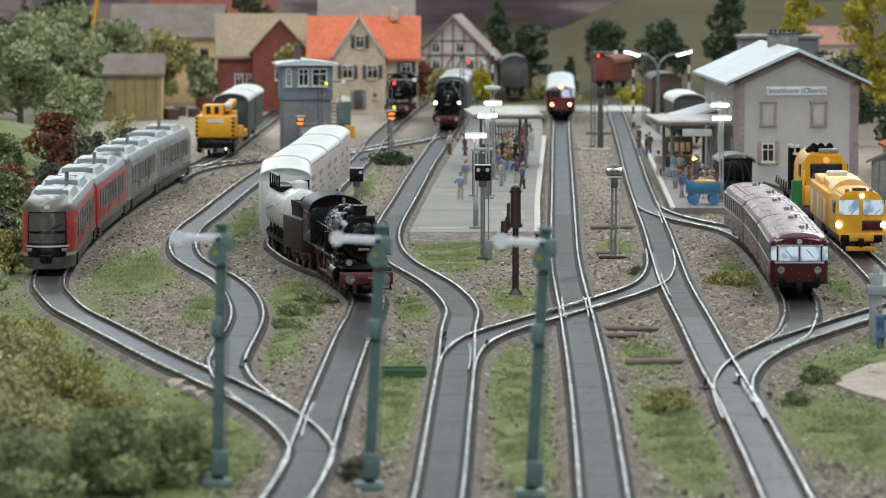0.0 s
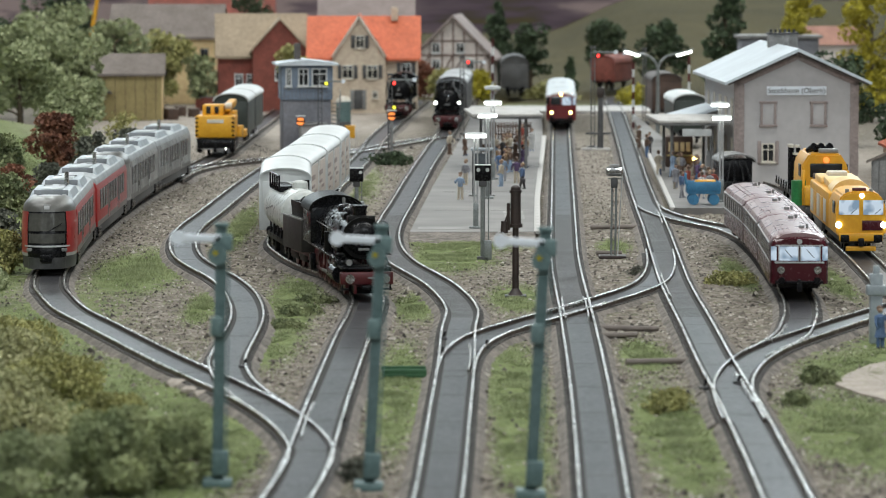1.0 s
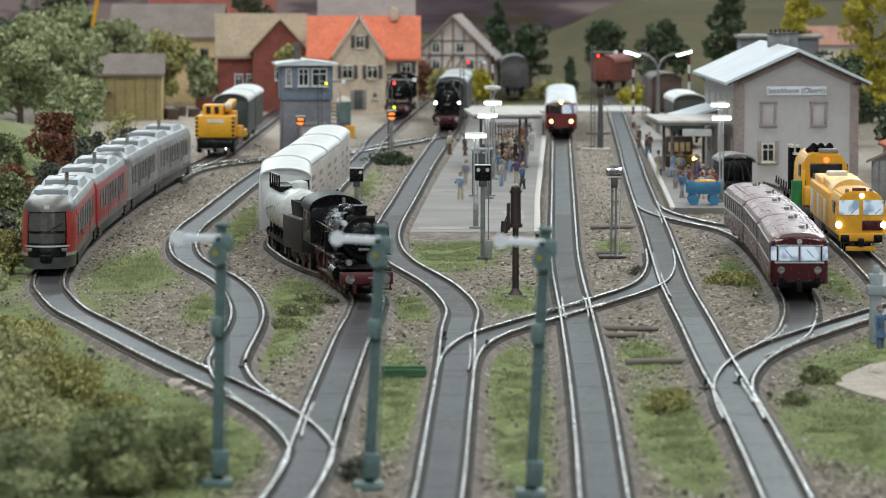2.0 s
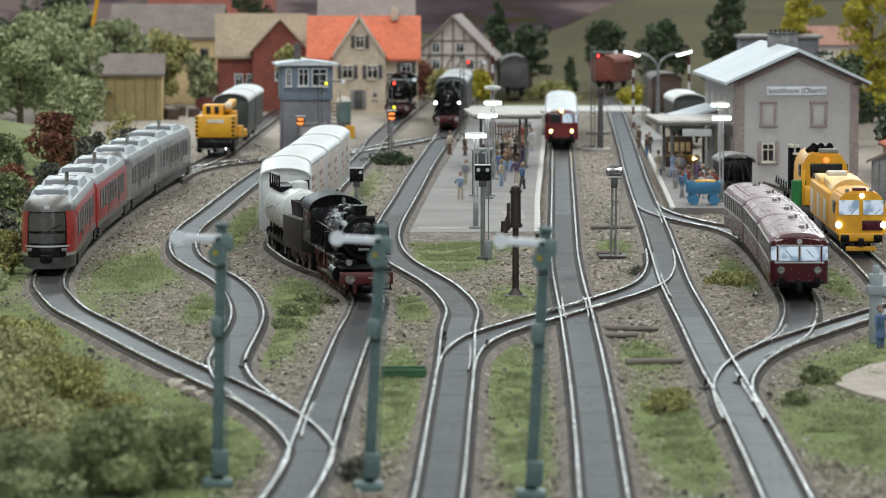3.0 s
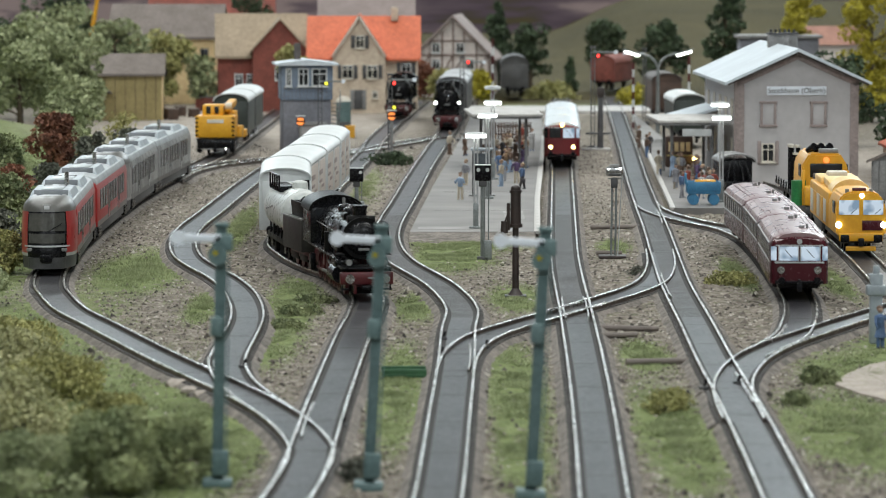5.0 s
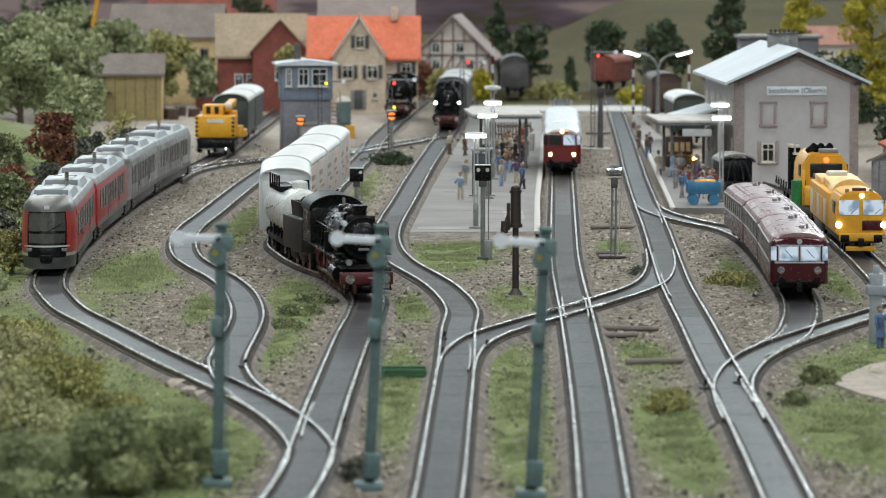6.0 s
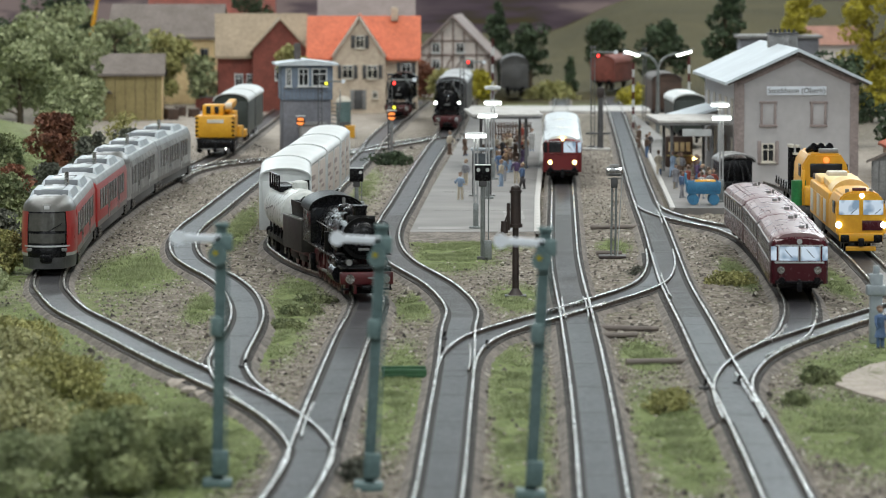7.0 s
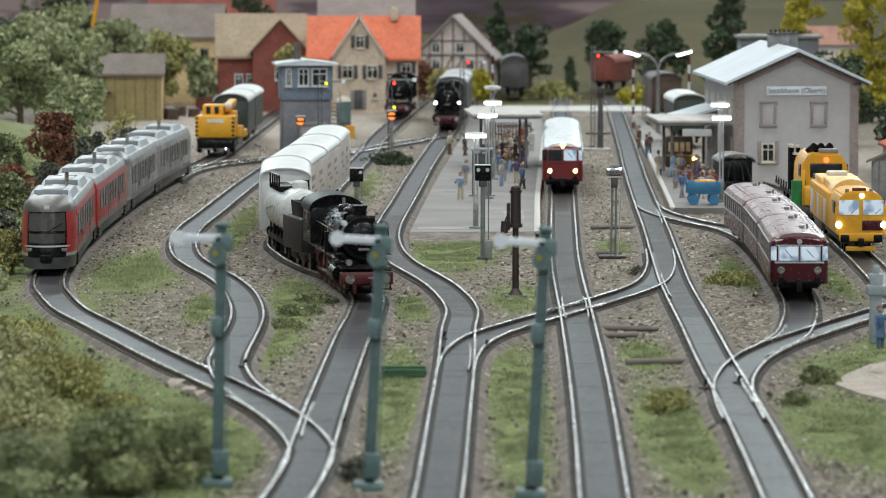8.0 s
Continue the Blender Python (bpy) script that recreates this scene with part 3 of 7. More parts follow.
        rod(bm, (sx, y, z), (sx, y + d * 0.35, z), 0.11, n=10)
        rod(bm, (sx, y + d * 0.35, z), (sx, y + d * 0.45, z), r, r * 0.9, n=16)
        part("buffer", bm, material, parent)
    bm = B()
    box(bm, (0, y + d * 0.2, z - 0.05), (0.18, 0.5, 0.22), 0.03)
    box(bm, (0, y + d * 0.4, z - 0.35), (0.3, 0.2, 0.5), 0.05)
    part("coupling", bm, "black", parent)


def pane(parent, name, c, s, material, bev=0.03, rx=0.0, label=""):
    return part(name, box(B(), c, s, bev, rx=rx), material, parent, label)


def nose_point(a, z, y0, w=3.2):
    """Point of the railcar's rounded, raked nose: a turns from side (-90) to side (90) in degrees."""
    if z < 3.0:
        hw, back = w / 2 * (0.94 + 0.06 * smooth(0.4, 1.2, z)) * (1 - 0.05 * smooth(2.3, 3.0, z)), 0.24 * max(0.0, z - 1.0)
    else:
        k = (z - 3.0) / 0.72
        hw, back = w / 2 * (0.95 - 0.36 * k ** 2.4), 0.48 + 0.25 * (z - 3.0) + 1.3 * k ** 3.0
    c, sn = math.cos(radians(a)), math.sin(radians(a))
    front = abs(c) ** 0.62
    return Vector((hw * math.copysign(abs(sn) ** 0.86, sn), y0 + back + (3.4 - back) * (1 - front), z))


def nose_patch(a0, a1, z0, z1, y0, proud=0.0, na=12, nz=6):
    """A curved plate of the nose, 2 mm thick, between two angles and two heights."""
    bm = B()
    mid = Vector((0, y0 + 3.4, 0))
    def grid(off):
        rows = []
        for j in range(nz + 1):
            z, row = z0 + (z1 - z0) * j / nz, []
            for i in range(na + 1):
                p = nose_point(a0 + (a1 - a0) * i / na, z, y0)
                d = Vector((p.x, p.y - mid.y, 0)).normalized()
                row.append(bm.verts.new(p + d * off))
            rows.append(row)
        return rows
    g0, g1 = grid(proud), grid(proud - 0.2)
    for j in range(nz):
        for i in range(na):
            bm.faces.new((g0[j][i], g0[j][i + 1], g0[j + 1][i + 1], g0[j + 1][i]))
            bm.faces.new((g1[j][i], g1[j + 1][i], g1[j + 1][i + 1], g1[j][i + 1]))
    for j in range(nz):
        for i in (0, na):
            bm.faces.new((g0[j][i], g0[j + 1][i], g1[j + 1][i], g1[j][i]))
    for i in range(na):
        for j in (0, nz):
            bm.faces.new((g0[j][i], g1[j][i], g1[j][i + 1], g0[j][i + 1]))
    bmesh.ops.recalc_face_normals(bm, faces=bm.faces)
    return bm


def railcar_nose(t, y0, body):
    """Rounded cab end: grey dome, tall smoky windscreen, coloured cheeks, dark bumper."""
    part("nose_dome", nose_patch(-90, 90, 3.0, 3.72, y0, 0, 28, 8), "nose_grey", t, "warm grey dome over the windscreen", sharp=60)
    for a0, a1 in ((-90, -42), (42, 90)):
        part("nose_cheek", nose_patch(a0, a1, 0.95, 3.0, y0, 0, 10, 8), body, t, sharp=60)
    frame = part("windscreen_frame", nose_patch(-42, 42, 1.32, 3.0, y0, 0, 16, 6), "black", t, "black windscreen surround", sharp=60)
    part("windscreen", nose_patch(-38, 38, 2.05, 2.93, y0, 0.03, 16, 5), "screen", frame, "smoky upper windscreen", sharp=60)
    part("lower_screen", nose_patch(-37, 37, 1.45, 1.92, y0, 0.03, 16, 4), "screen", frame, "smoky lower screen", sharp=60)
    part("pale_lip", nose_patch(-50, 50, 1.26, 1.34, y0, 0.06, 16, 1), "silver", t, "pale grey lip under the windscreen", sharp=60)
    part("nose_panel", nose_patch(-42, 42, 0.72, 1.26, y0, 0, 16, 4), "black", t, "black coupler panel", sharp=60)
    for a0, a1 in ((-90, -42), (42, 90)):
        part("nose_stripe", nose_patch(a0, a1, 0.80, 0.96, y0, 0.02, 10, 2), "silver", t, "pale grey stripe", sharp=60)
        part("nose_skirt", nose_patch(a0, a1, 0.2, 0.80, y0, 0, 10, 4), "dgrey", t, "dark grey lower skirt", sharp=60)
    part("bumper", nose_patch(-42, 42, 0.18, 0.74, y0, 0.1, 16, 3), "dgrey", t, "dark grey front bumper", sharp=60)
    p = nose_point(14, 2.3, y0)
    part("wiper", rod(B(), (p.x - 0.35, p.y - 0.12, 2.05), (p.x + 0.4, p.y - 0.05, 2.42), 0.03), "black", frame)
    pane(t, "destination_display", (0.0, y0 + 0.72, 3.2), (0.5, 0.2, 0.3), "mgrey", 0.03, rx=-25, label="small framed destination display")
    pane(t, "display_sign", (0.0, y0 + 0.6, 3.19), (0.3, 0.12, 0.2), "silver", 0.02, rx=-25)
    part("coupler", box(B(), (0, y0 - 0.1, 0.72), (0.7, 0.5, 0.36), 0.06), "black", t)
    for sx in (-1, 1):
        q = nose_point(sx * 34, 1.12, y0)
        pane(t, "headlight", (q.x, q.y - 0.02, 1.12), (0.42, 0.16, 0.16), "mgrey", 0.04)


def modern_section(m, lead, body, skirt, label, group):
    L, w = 24.2, 3.2
    t = thing("diesel_railcar_section", m, label, "railcar", group)
    t.scale = (1, 1, 1.16)
    n = 3.3 if lead else 0.0
    mid = cpose(0, n / 2)
    part("body", shell(w, 0.78, 2.85, 3.45, L - n, 0.15), body, t, at=mid)
    part("skirt", shell(w - 0.12, 0.3, 0.76, 0.84, L - 0.3 - n, 0.1, both=True, e=6), skirt, t, "grey lower skirt", at=mid)
    part("roof", shell(w - 0.2, 2.9, 3.2, 3.66, L - 0.4 - n, 0.3), "dull_silver", t, "silver grey roof", at=mid)
    for k, y in enumerate((-4.6, 5.4) if lead else (-5.6, 5.2)):
        bm = B()
        lo = [(-1.3, y - 3.2, 3.45), (1.3, y - 3.2, 3.45), (1.3, y + 3.2, 3.45), (-1.3, y + 3.2, 3.45)]
        hi = [(-1.1, y - 2.6, 3.84), (1.1, y - 2.6, 3.84), (1.1, y + 2.6, 3.84), (-1.1, y + 2.6, 3.84)]
        loft(bm, [lo, hi])
        u = part("roof_unit", bm, "roof_steel", t, "blue-grey roof equipment box")
        part("grille", box(B(), (0, y - 2.92, 3.66), (2.0, 0.66, 0.06), 0.02, rx=33), "grille_blue", u, "dark blue-grey intake grille")
        pane(u, "hatch", (0, y, 3.86), (1.3, 3.6, 0.05), "dull_silver", label="pale roof hatch")
        for dx in (-0.45, 0.45):
            pane(u, "fan_slot", (dx, y + 1.6, 3.885), (0.5, 0.5, 0.04), "dgrey", 0.02)
        if k % 2 == 0:
            part("exhaust_pipe", rod(B(), (0.5, y + 4.3, 3.5), (0.5, y + 4.3, 4.45), 0.13), "chrome", t)
    for sx in (-1, 1):
        for k in range(10):
            y = -L / 2 + 2.9 + k * 1.98
            if lead and k == 0:
                continue
            if k in (3, 7):
                door = pane(t, "door", (sx * w / 2, y, 1.85), (0.05, 1.2, 1.95), body, 0.03)
                pane(door, "door_window", (sx * (w / 2 + 0.02), y, 2.05), (0.05, 0.72, 1.4), "side_glass", 0.02)
                for dy in (-0.62, 0.62):
                    part("door_post", box(B(), (sx * (w / 2 + 0.01), y + dy, 1.85), (0.06, 0.07, 1.95)), "mgrey", door)
            else:
                wn = pane(t, "window", (sx * w / 2, y, 2.18), (0.05, 1.62, 1.12), "side_glass", 0.02)
                part("window_post", box(B(), (sx * (w / 2 + 0.012), y + 0.1, 2.18), (0.05, 0.09, 1.12)), "silver", wn)
        part("stripe", box(B(), (sx * (w / 2 + 0.005), n / 2, 0.92), (0.03, L - n - 0.4, 0.28)), "nose_grey", t, "warm grey sill stripe")
        for y in (-L / 2 + n + 1.6, L / 2 - 1.2):
            part("bogie_cover", box(B(), (sx * 1.42, y, 0.45), (0.4, 2.4, 0.62), 0.08), "black", t)
    for y in (-8.6, -6.6, L / 2 - 2.2, L / 2 - 0.7):
        wheel_set(t, y, 0.42)
    part("gangway_bellows", box(B(), (0, L / 2, 2.1), (2.5, 0.3, 2.3), 0.1), "soot", t)
    if lead:
        railcar_nose(t, -L / 2, body)
    return t


def multiple_unit():
    y = 221.5
    for k in range(4):
        red = k < 2
        m, y = seat("west", y, 24.2)
        m = m @ cpose(-0.22 if k == 0 else -0.08, 0)
        if k in (0, 2):
            modern_section(m, True, "red" if red else "mottled", "dgrey",
                           "red and grey diesel railcar with silver roof, parked on curved track" if red else "silver grey diesel railcar coupled behind the red one", "parked diesel railcars")
        else:
            modern_section(m, False, "red" if red else "mottled", "dgrey",
                           "red rear section of a diesel railcar with silver roof" if red else "mottled silver rear section of a diesel railcar", "parked diesel railcars")


multiple_unit()


def driving_wheel(parent, y, r):
    for sx in (-1, 1):
        bm = B()
        x = sx * 0.82
        for k in range(20):
            a, b = 2 * math.pi * k / 20, 2 * math.pi * (k + 1) / 20
            vs = []
            for xx in (x - 0.08, x + 0.08):
                for rr in (r, r * 0.84):
                    vs += [bm.verts.new((xx, y + rr * math.cos(t), r + rr * math.sin(t))) for t in (a, b)]
            for f in ((0, 1, 5, 4), (2, 3, 7, 6), (0, 1, 3, 2), (4, 5, 7, 6)):
                bm.faces.new([vs[i] for i in f])
        for k in range(10):
            a = 2 * math.pi * k / 10
            rod(bm, (x, y, r), (x, y + r * 0.86 * math.cos(a), r + r * 0.86 * math.sin(a)), 0.045, n=5)
        rod(bm, (x - 0.1, y, r), (x + 0.1, y, r), r * 0.25, n=10)
        bmesh.ops.recalc_face_normals(bm, faces=bm.faces)
        part("driving_wheel", bm, "frame_red", parent, "red spoked driving wheel")


def steam_loco(m, label, L=16.2, lamps=None):
    """Boiler, cab, frame and wheels; the front buffers are at -L/2."""
    t = thing("steam_locomotive", m, label, "locomotive", "steam locomotives")
    f = -L / 2 + 0.5
    part("frame", box(B(), (0, 0.2, 0.95), (1.3, L - 1.2, 0.7), 0.05), "frame_red", t, "red frame")
    # Added dark box: stands for shade underneath and blocks a bright reflection.
    part("frame_filler", box(B(), (0, 0.0, 0.5), (1.15, L - 2.4, 0.6), 0.04), "soot", t, "added dark box filling the gap under the frame")
    bm = B()
    box(bm, (0, f + 0.1, 1.1), (2.85, 0.28, 0.66), 0.04)
    beam = part("buffer_beam", bm, "frame_red", t, "red buffer beam")
    pane(beam, "number_bar", (0.25, f - 0.06, 1.12), (0.4, 0.03, 0.09), "mgrey", 0.01)
    part("brake_hose", rod(B(), (0.5, f - 0.1, 1.0), (0.5, f - 0.15, 0.45), 0.06), "black", beam)
    for gx in (-0.62, 0.62):
        part("guard_iron", box(B(), (gx, f + 0.1, 0.55), (0.16, 0.12, 0.6), 0.03), "frame_red", beam)
    part("coupling", box(B(), (0, f - 0.1, 0.62), (0.55, 0.5, 0.22), 0.05), "black", beam, "black hook coupling")
    for sx in (-0.95, 0.95):
        bm = B()
        rod(bm, (sx, f, 1.1), (sx, f - 0.4, 1.1), 0.13, n=10)
        rod(bm, (sx, f - 0.38, 1.1), (sx, f - 0.5, 1.1), 0.26, 0.23, n=18)
        part("buffer", bm, "chrome", t, "bright worn buffer head")
    part("running_board", box(B(), (0, 0.6, 1.95), (2.9, L - 4.2, 0.12), 0.03), "black", t)
    part("front_platform", box(B(), (0, f + 1.0, 1.62), (2.7, 1.9, 0.1), 0.03), "black", t)
    bm = B()
    rod(bm, (0, f + 1.7, 3.12), (0, f + 11.2, 3.12), 1.02, n=32)
    part("boiler", bm, "black", t, "black boiler")
    bm = B()
    rod(bm, (0, f + 1.3, 3.12), (0, f + 3.6, 3.12), 1.09, n=32)
    sb = part("smokebox", bm, "black", t)
    bm = B()
    rod(bm, (0, f + 1.12, 3.12), (0, f + 1.32, 3.12), 0.8, 0.98, n=32)
    ball(bm, (0, f + 1.14, 3.12), 0.78, 20, 10, (1, 0.22, 1))
    door = part("smokebox_door", bm, "black", sb)
    bm = B()
    rod(bm, (0, f + 0.95, 3.12), (0, f + 1.1, 3.12), 0.1, n=10)
    box(bm, (0, f + 0.93, 3.12), (0.06, 0.04, 0.6), 0.01, ry=30)
    part("door_handle", bm, "chrome", sb)
    part("door_ring", rod(B(), (0, f + 1.25, 3.12), (0, f + 1.3, 3.12), 1.14, n=32), "soot", sb)
    for k in range(4):
        part("boiler_band", rod(B(), (0, f + 4.4 + k * 1.7, 3.12), (0, f + 4.5 + k * 1.7, 3.12), 1.045, n=32), "black", t)
    bm = B()
    rod(bm, (0, f + 2.4, 3.9), (0, f + 2.4, 4.75), 0.36, 0.4, n=20)
    rod(bm, (0, f + 2.4, 4.7), (0, f + 2.4, 4.82), 0.45, n=20)
    part("chimney", bm, "black", t)
    for yy, r in ((f + 5.4, 0.46), (f + 7.6, 0.42)):
        bm = B()
        rod(bm, (0, yy, 3.8), (0, yy, 4.3), r, n=18)
        ball(bm, (0, yy, 4.3), r, 16, 8, (1, 1, 0.5))
        part("dome", bm, "black", t)
    part("feedwater_heater", rod(B(), (-0.75, f + 2.0, 4.05), (0.75, f + 2.0, 4.05), 0.24, n=14), "soot", t)
    for sx in (-1, 1):
        for k in range(3):
            part("pipe", rod(B(), (sx * (0.95 - 0.2 * k), f + 3.5, 3.35 + 0.3 * k), (sx * (0.98 - 0.2 * k), f + 11, 3.4 + 0.3 * k), 0.05, n=6), "mgrey" if k == 1 else "black", t)
        for k in range(5):
            part("valve", rod(B(), (sx * (0.55 + 0.08 * k), f + 4.2 + k * 1.3, 3.75 - 0.1 * k), (sx * (0.62 + 0.1 * k), f + 4.2 + k * 1.3, 4.12 - 0.14 * k), 0.1, n=8), "mgrey" if k % 2 else "black", t)
        for k in range(3):
            part("bent_pipe", rod(B(), (sx * 1.06, f + 4.4 + k * 2.0, 3.4), (sx * 1.12, f + 5.2 + k * 2.0, 2.05), 0.055, n=6), "mgrey" if k == 1 else "black", t)
        part("hanger", box(B(), (sx * 1.18, f + 6.2, 1.45), (0.1, 0.3, 0.9), 0.02), "frame_red", t)
        part("valve_gear", box(B(), (sx * 1.18, f + 5.2, 1.35), (0.07, 2.2, 0.14), 0.02, rx=8), "mgrey", t)
        part("handrail", rod(B(), (sx * 1.1, f + 2, 3.25), (sx * 1.1, f + 11, 3.25), 0.03, n=6), "mgrey", t)
        part("air_pump", rod(B(), (sx * 1.2, f + 5.8, 2.0), (sx * 1.2, f + 5.8, 3.1), 0.25, n=12), "soot", t)
        part("smoke_deflector", box(B(), (sx * 1.36, f + 2.0, 3.25), (0.06, 2.1, 1.5), 0.02, ry=sx * -6), "black", t, "black smoke deflector plate")
        bm = B()
        rod(bm, (sx * 1.15, f + 1.6, 1.15), (sx * 1.15, f + 3.5, 1.15), 0.48, n=18)
        box(bm, (sx * 1.12, f + 2.5, 1.7), (0.62, 1.5, 0.5), 0.1)
        cy = part("cylinder", bm, "black", t)
        part("piston_rod", rod(B(), (sx * 1.15, f + 3.4, 1.1), (sx * 1.1, f + 5.4, 0.95), 0.06, n=8), "mgrey", cy)
        part("coupling_rod", box(B(), (sx * 1.02, f + 7.8, 0.62), (0.06, 7.4, 0.16), 0.03), "frame_red", t)
        part("main_rod", box(B(), (sx * 1.1, f + 6.9, 0.8), (0.06, 4.2, 0.16), 0.03, rx=-3), "mgrey", t)
        part("steps", box(B(), (sx * 1.25, f + 11.8, 0.9), (0.3, 0.6, 0.9), 0.04), "black", t)
        hx, hz = (1.25, 2.75) if lamps else (0.95, 1.95)
        lamp = part("headlamp", rod(B(), (sx * hx, f + 0.35, hz), (sx * hx, f + 0.02, hz), 0.2, 0.22, n=14), "black", t)
        part("lamp_glass", rod(B(), (sx * hx, f + 0.04, hz), (sx * hx, f - 0.01, hz), 0.17, n=14), lamps or "mgrey", lamp)
        part("front_step", box(B(), (sx * 1.15, f + 0.25, 0.5), (0.45, 0.5, 0.08), 0.02), "black", t)
        part("step_hanger", box(B(), (sx * 1.3, f + 0.25, 0.75), (0.06, 0.3, 0.6), 0.02), "black", t)
        part("steam_pipe", rod(B(), (sx * 0.85, f + 2.6, 3.7), (sx * 1.15, f + 2.6, 1.9), 0.2, n=12), "black", t)
        part("reverser_link", box(B(), (sx * 1.2, f + 7.3, 1.6), (0.08, 0.5, 1.0), 0.03), "frame_red", t)
        part("sand_pipe", rod(B(), (sx * 0.9, f + 6.2, 3.7), (sx * 1.1, f + 6.6, 1.0), 0.045, n=6), "mgrey", t)
        part("brake_hanger", box(B(), (sx * 1.05, f + 8.6, 1.0), (0.1, 0.25, 0.9), 0.02), "frame_red", t)
        part("boiler_step", box(B(), (sx * 1.25, f + 1.2, 2.3), (0.35, 0.9, 0.07), 0.02), "soot", t)
    part("number_plate", box(B(), (0, f + 0.98, 2.55), (0.6, 0.05, 0.14), 0.02), "mgrey", sb, "grey number plate")
    part("whistle", rod(B(), (0.35, f + 10.4, 4.0), (0.35, f + 10.4, 4.6), 0.08, n=8), "mgrey", t)
    part("turbo_generator", rod(B(), (-0.6, f + 3.0, 4.15), (-0.6, f + 3.9, 4.15), 0.2, n=12), "soot", t)
    for k in range(5):
        driving_wheel(t, f + 4.2 + k * 1.75, 0.78)
    wheel_set(t, f + 2.3, 0.46, "frame_red")
    # cab
    bm = B()
    cab_y = f + 11.0
    for sx in (-1, 1):
        box(bm, (sx * 1.42, cab_y + 1.5, 3.0), (0.1, 3.0, 2.0), 0.02)
    box(bm, (0, cab_y + 0.05, 3.0), (2.86, 0.12, 2.0), 0.02)
    prism(bm, [(-1.4, 3.9)] + [(1.4 * math.cos(a), 3.9 + 0.75 * math.sin(a)) for a in np.linspace(math.pi, 0, 9)][1:-1] + [(1.4, 3.9)], cab_y, cab_y + 0.12)
    cab = part("cab", bm, "black", t)
    bm = B()
    arc = [(1.58 * math.cos(a), 3.86 + 0.88 * math.sin(a)) for a in np.linspace(math.pi, 0, 13)]
    prism(bm, arc + [(x * 0.95, z - 0.09) for x, z in arc[::-1]], cab_y - 0.15, cab_y + 3.3)
    part("cab_roof", bm, "soot", cab)
    for sx in (-1, 1):
        pane(cab, "side_window", (sx * 1.46, cab_y + 1.4, 3.35), (0.05, 1.0, 0.8), "glass")
        part("front_window", rod(B(), (sx * 1.0, cab_y + 0.0, 3.75), (sx * 1.0, cab_y - 0.05, 3.75), 0.22, n=14), "glass", cab)
    return t


def tender(m, label):
    t = thing("tender", m, label, "tender")
    k = 0.64
    part("frame", box(B(), (0, 0, 0.85), (2.2, 8.4 * k, 0.5), 0.05), "frame_red", t, "red tender frame")
    tank = part("tank", box(B(), (0, 0, 2.0), (3.1, 8.5 * k, 1.9), 0.06), "tender_grey", t, "dusty grey-black water tank")
    for sx in (-1, 1):
        part("tank_rim", box(B(), (sx * 1.53, 0, 2.95), (0.07, 8.5 * k, 0.1), 0.02), "mgrey", tank)
        part("bunker_side", box(B(), (sx * 1.12, -0.1, 3.4), (0.1, 6.6 * k, 0.9), 0.03, ry=sx * 6), "soot", t)
    for y in (-2.1, 2.0):
        part("bunker_end", box(B(), (0, y, 3.4), (2.2, 0.1, 0.85), 0.03), "soot", t)
    bm = B()
    rng = random.Random(5)
    for _ in range(110):
        bmesh.ops.create_icosphere(bm, subdivisions=1, radius=rng.uniform(0.15, 0.32), matrix=Matrix.Translation((rng.uniform(-0.85, 0.85), rng.uniform(-1.9, 1.8), rng.uniform(3.3, 3.85))))
    tagged(part("coal", bm, "black", t), "heap of black coal", kind="stuff")
    for y in (-1.7, 0, 1.7):
        wheel_set(t, y, 0.5, "frame_red")
    for sx in (-1, 1):
        for y in (-1.3, 1.3):
            part("bogie_frame", box(B(), (sx * 1.05, y, 0.62), (0.14, 2.2, 0.4), 0.05), "soot", t)
    buffers(t, 2.75, d=1)


def wagon_frame(t, L, w=2.6, axles=(-0.3, 0.3), bogie=False):
    part("underframe", box(B(), (0, 0, 1.0), (w - 0.6, L - 0.9, 0.3), 0.03), "soot", t)
    for sx in (-1, 1):
        part("sole_bar", box(B(), (sx * (w / 2 - 0.2), 0, 1.02), (0.12, L - 0.9, 0.34), 0.02), "soot", t)
        for a in axles:
            part("axle_guard", box(B(), (sx * 1.02, a * L, 0.62), (0.12, 0.9, 0.55), 0.06), "black", t)
    for a in axles:
        wheel_set(t, a * L, 0.5)
    buffers(t, -L / 2 + 0.45)
    buffers(t, L / 2 - 0.45, d=1)


def tank_wagon(m):
    L = 11.0
    t = thing("tank_wagon", m, "milky white railway tank wagon with black walkway rail", "tank wagon")
    wagon_frame(t, L)
    bm = B()
    rod(bm, (0, -4.4, 2.75), (0, 4.4, 2.75), 1.45, n=40)
    ball(bm, (0, -4.4, 2.75), 1.45, 40, 14, (1, 0.3, 1))
    ball(bm, (0, 4.4, 2.75), 1.45, 40, 14, (1, 0.3, 1))
    tank = part("tank", bm, "tankw", t, "milky white cylindrical tank", sharp=60)
    bm = B()
    rod(bm, (0.1, -1.2, 4.1), (0.1, -1.2, 4.5), 0.5, 0.46, n=20)
    ball(bm, (0.1, -1.2, 4.5), 0.46, 16, 8, (1, 1, 0.35))
    part("dome", bm, "tankw", tank)
    for y in (-4.3, 4.3):
        part("tank_band", rod(B(), (0, y - 0.05, 2.75), (0, y + 0.05, 2.75), 1.475, n=40), "tankw", tank)
        part("saddle", box(B(), (0, y * 0.8, 1.5), (2.0, 0.5, 0.7), 0.04), "soot", t)
    plat = part("walkway", box(B(), (-0.6, 1.6, 4.22), (1.0, 4.8, 0.08)), "black", t)
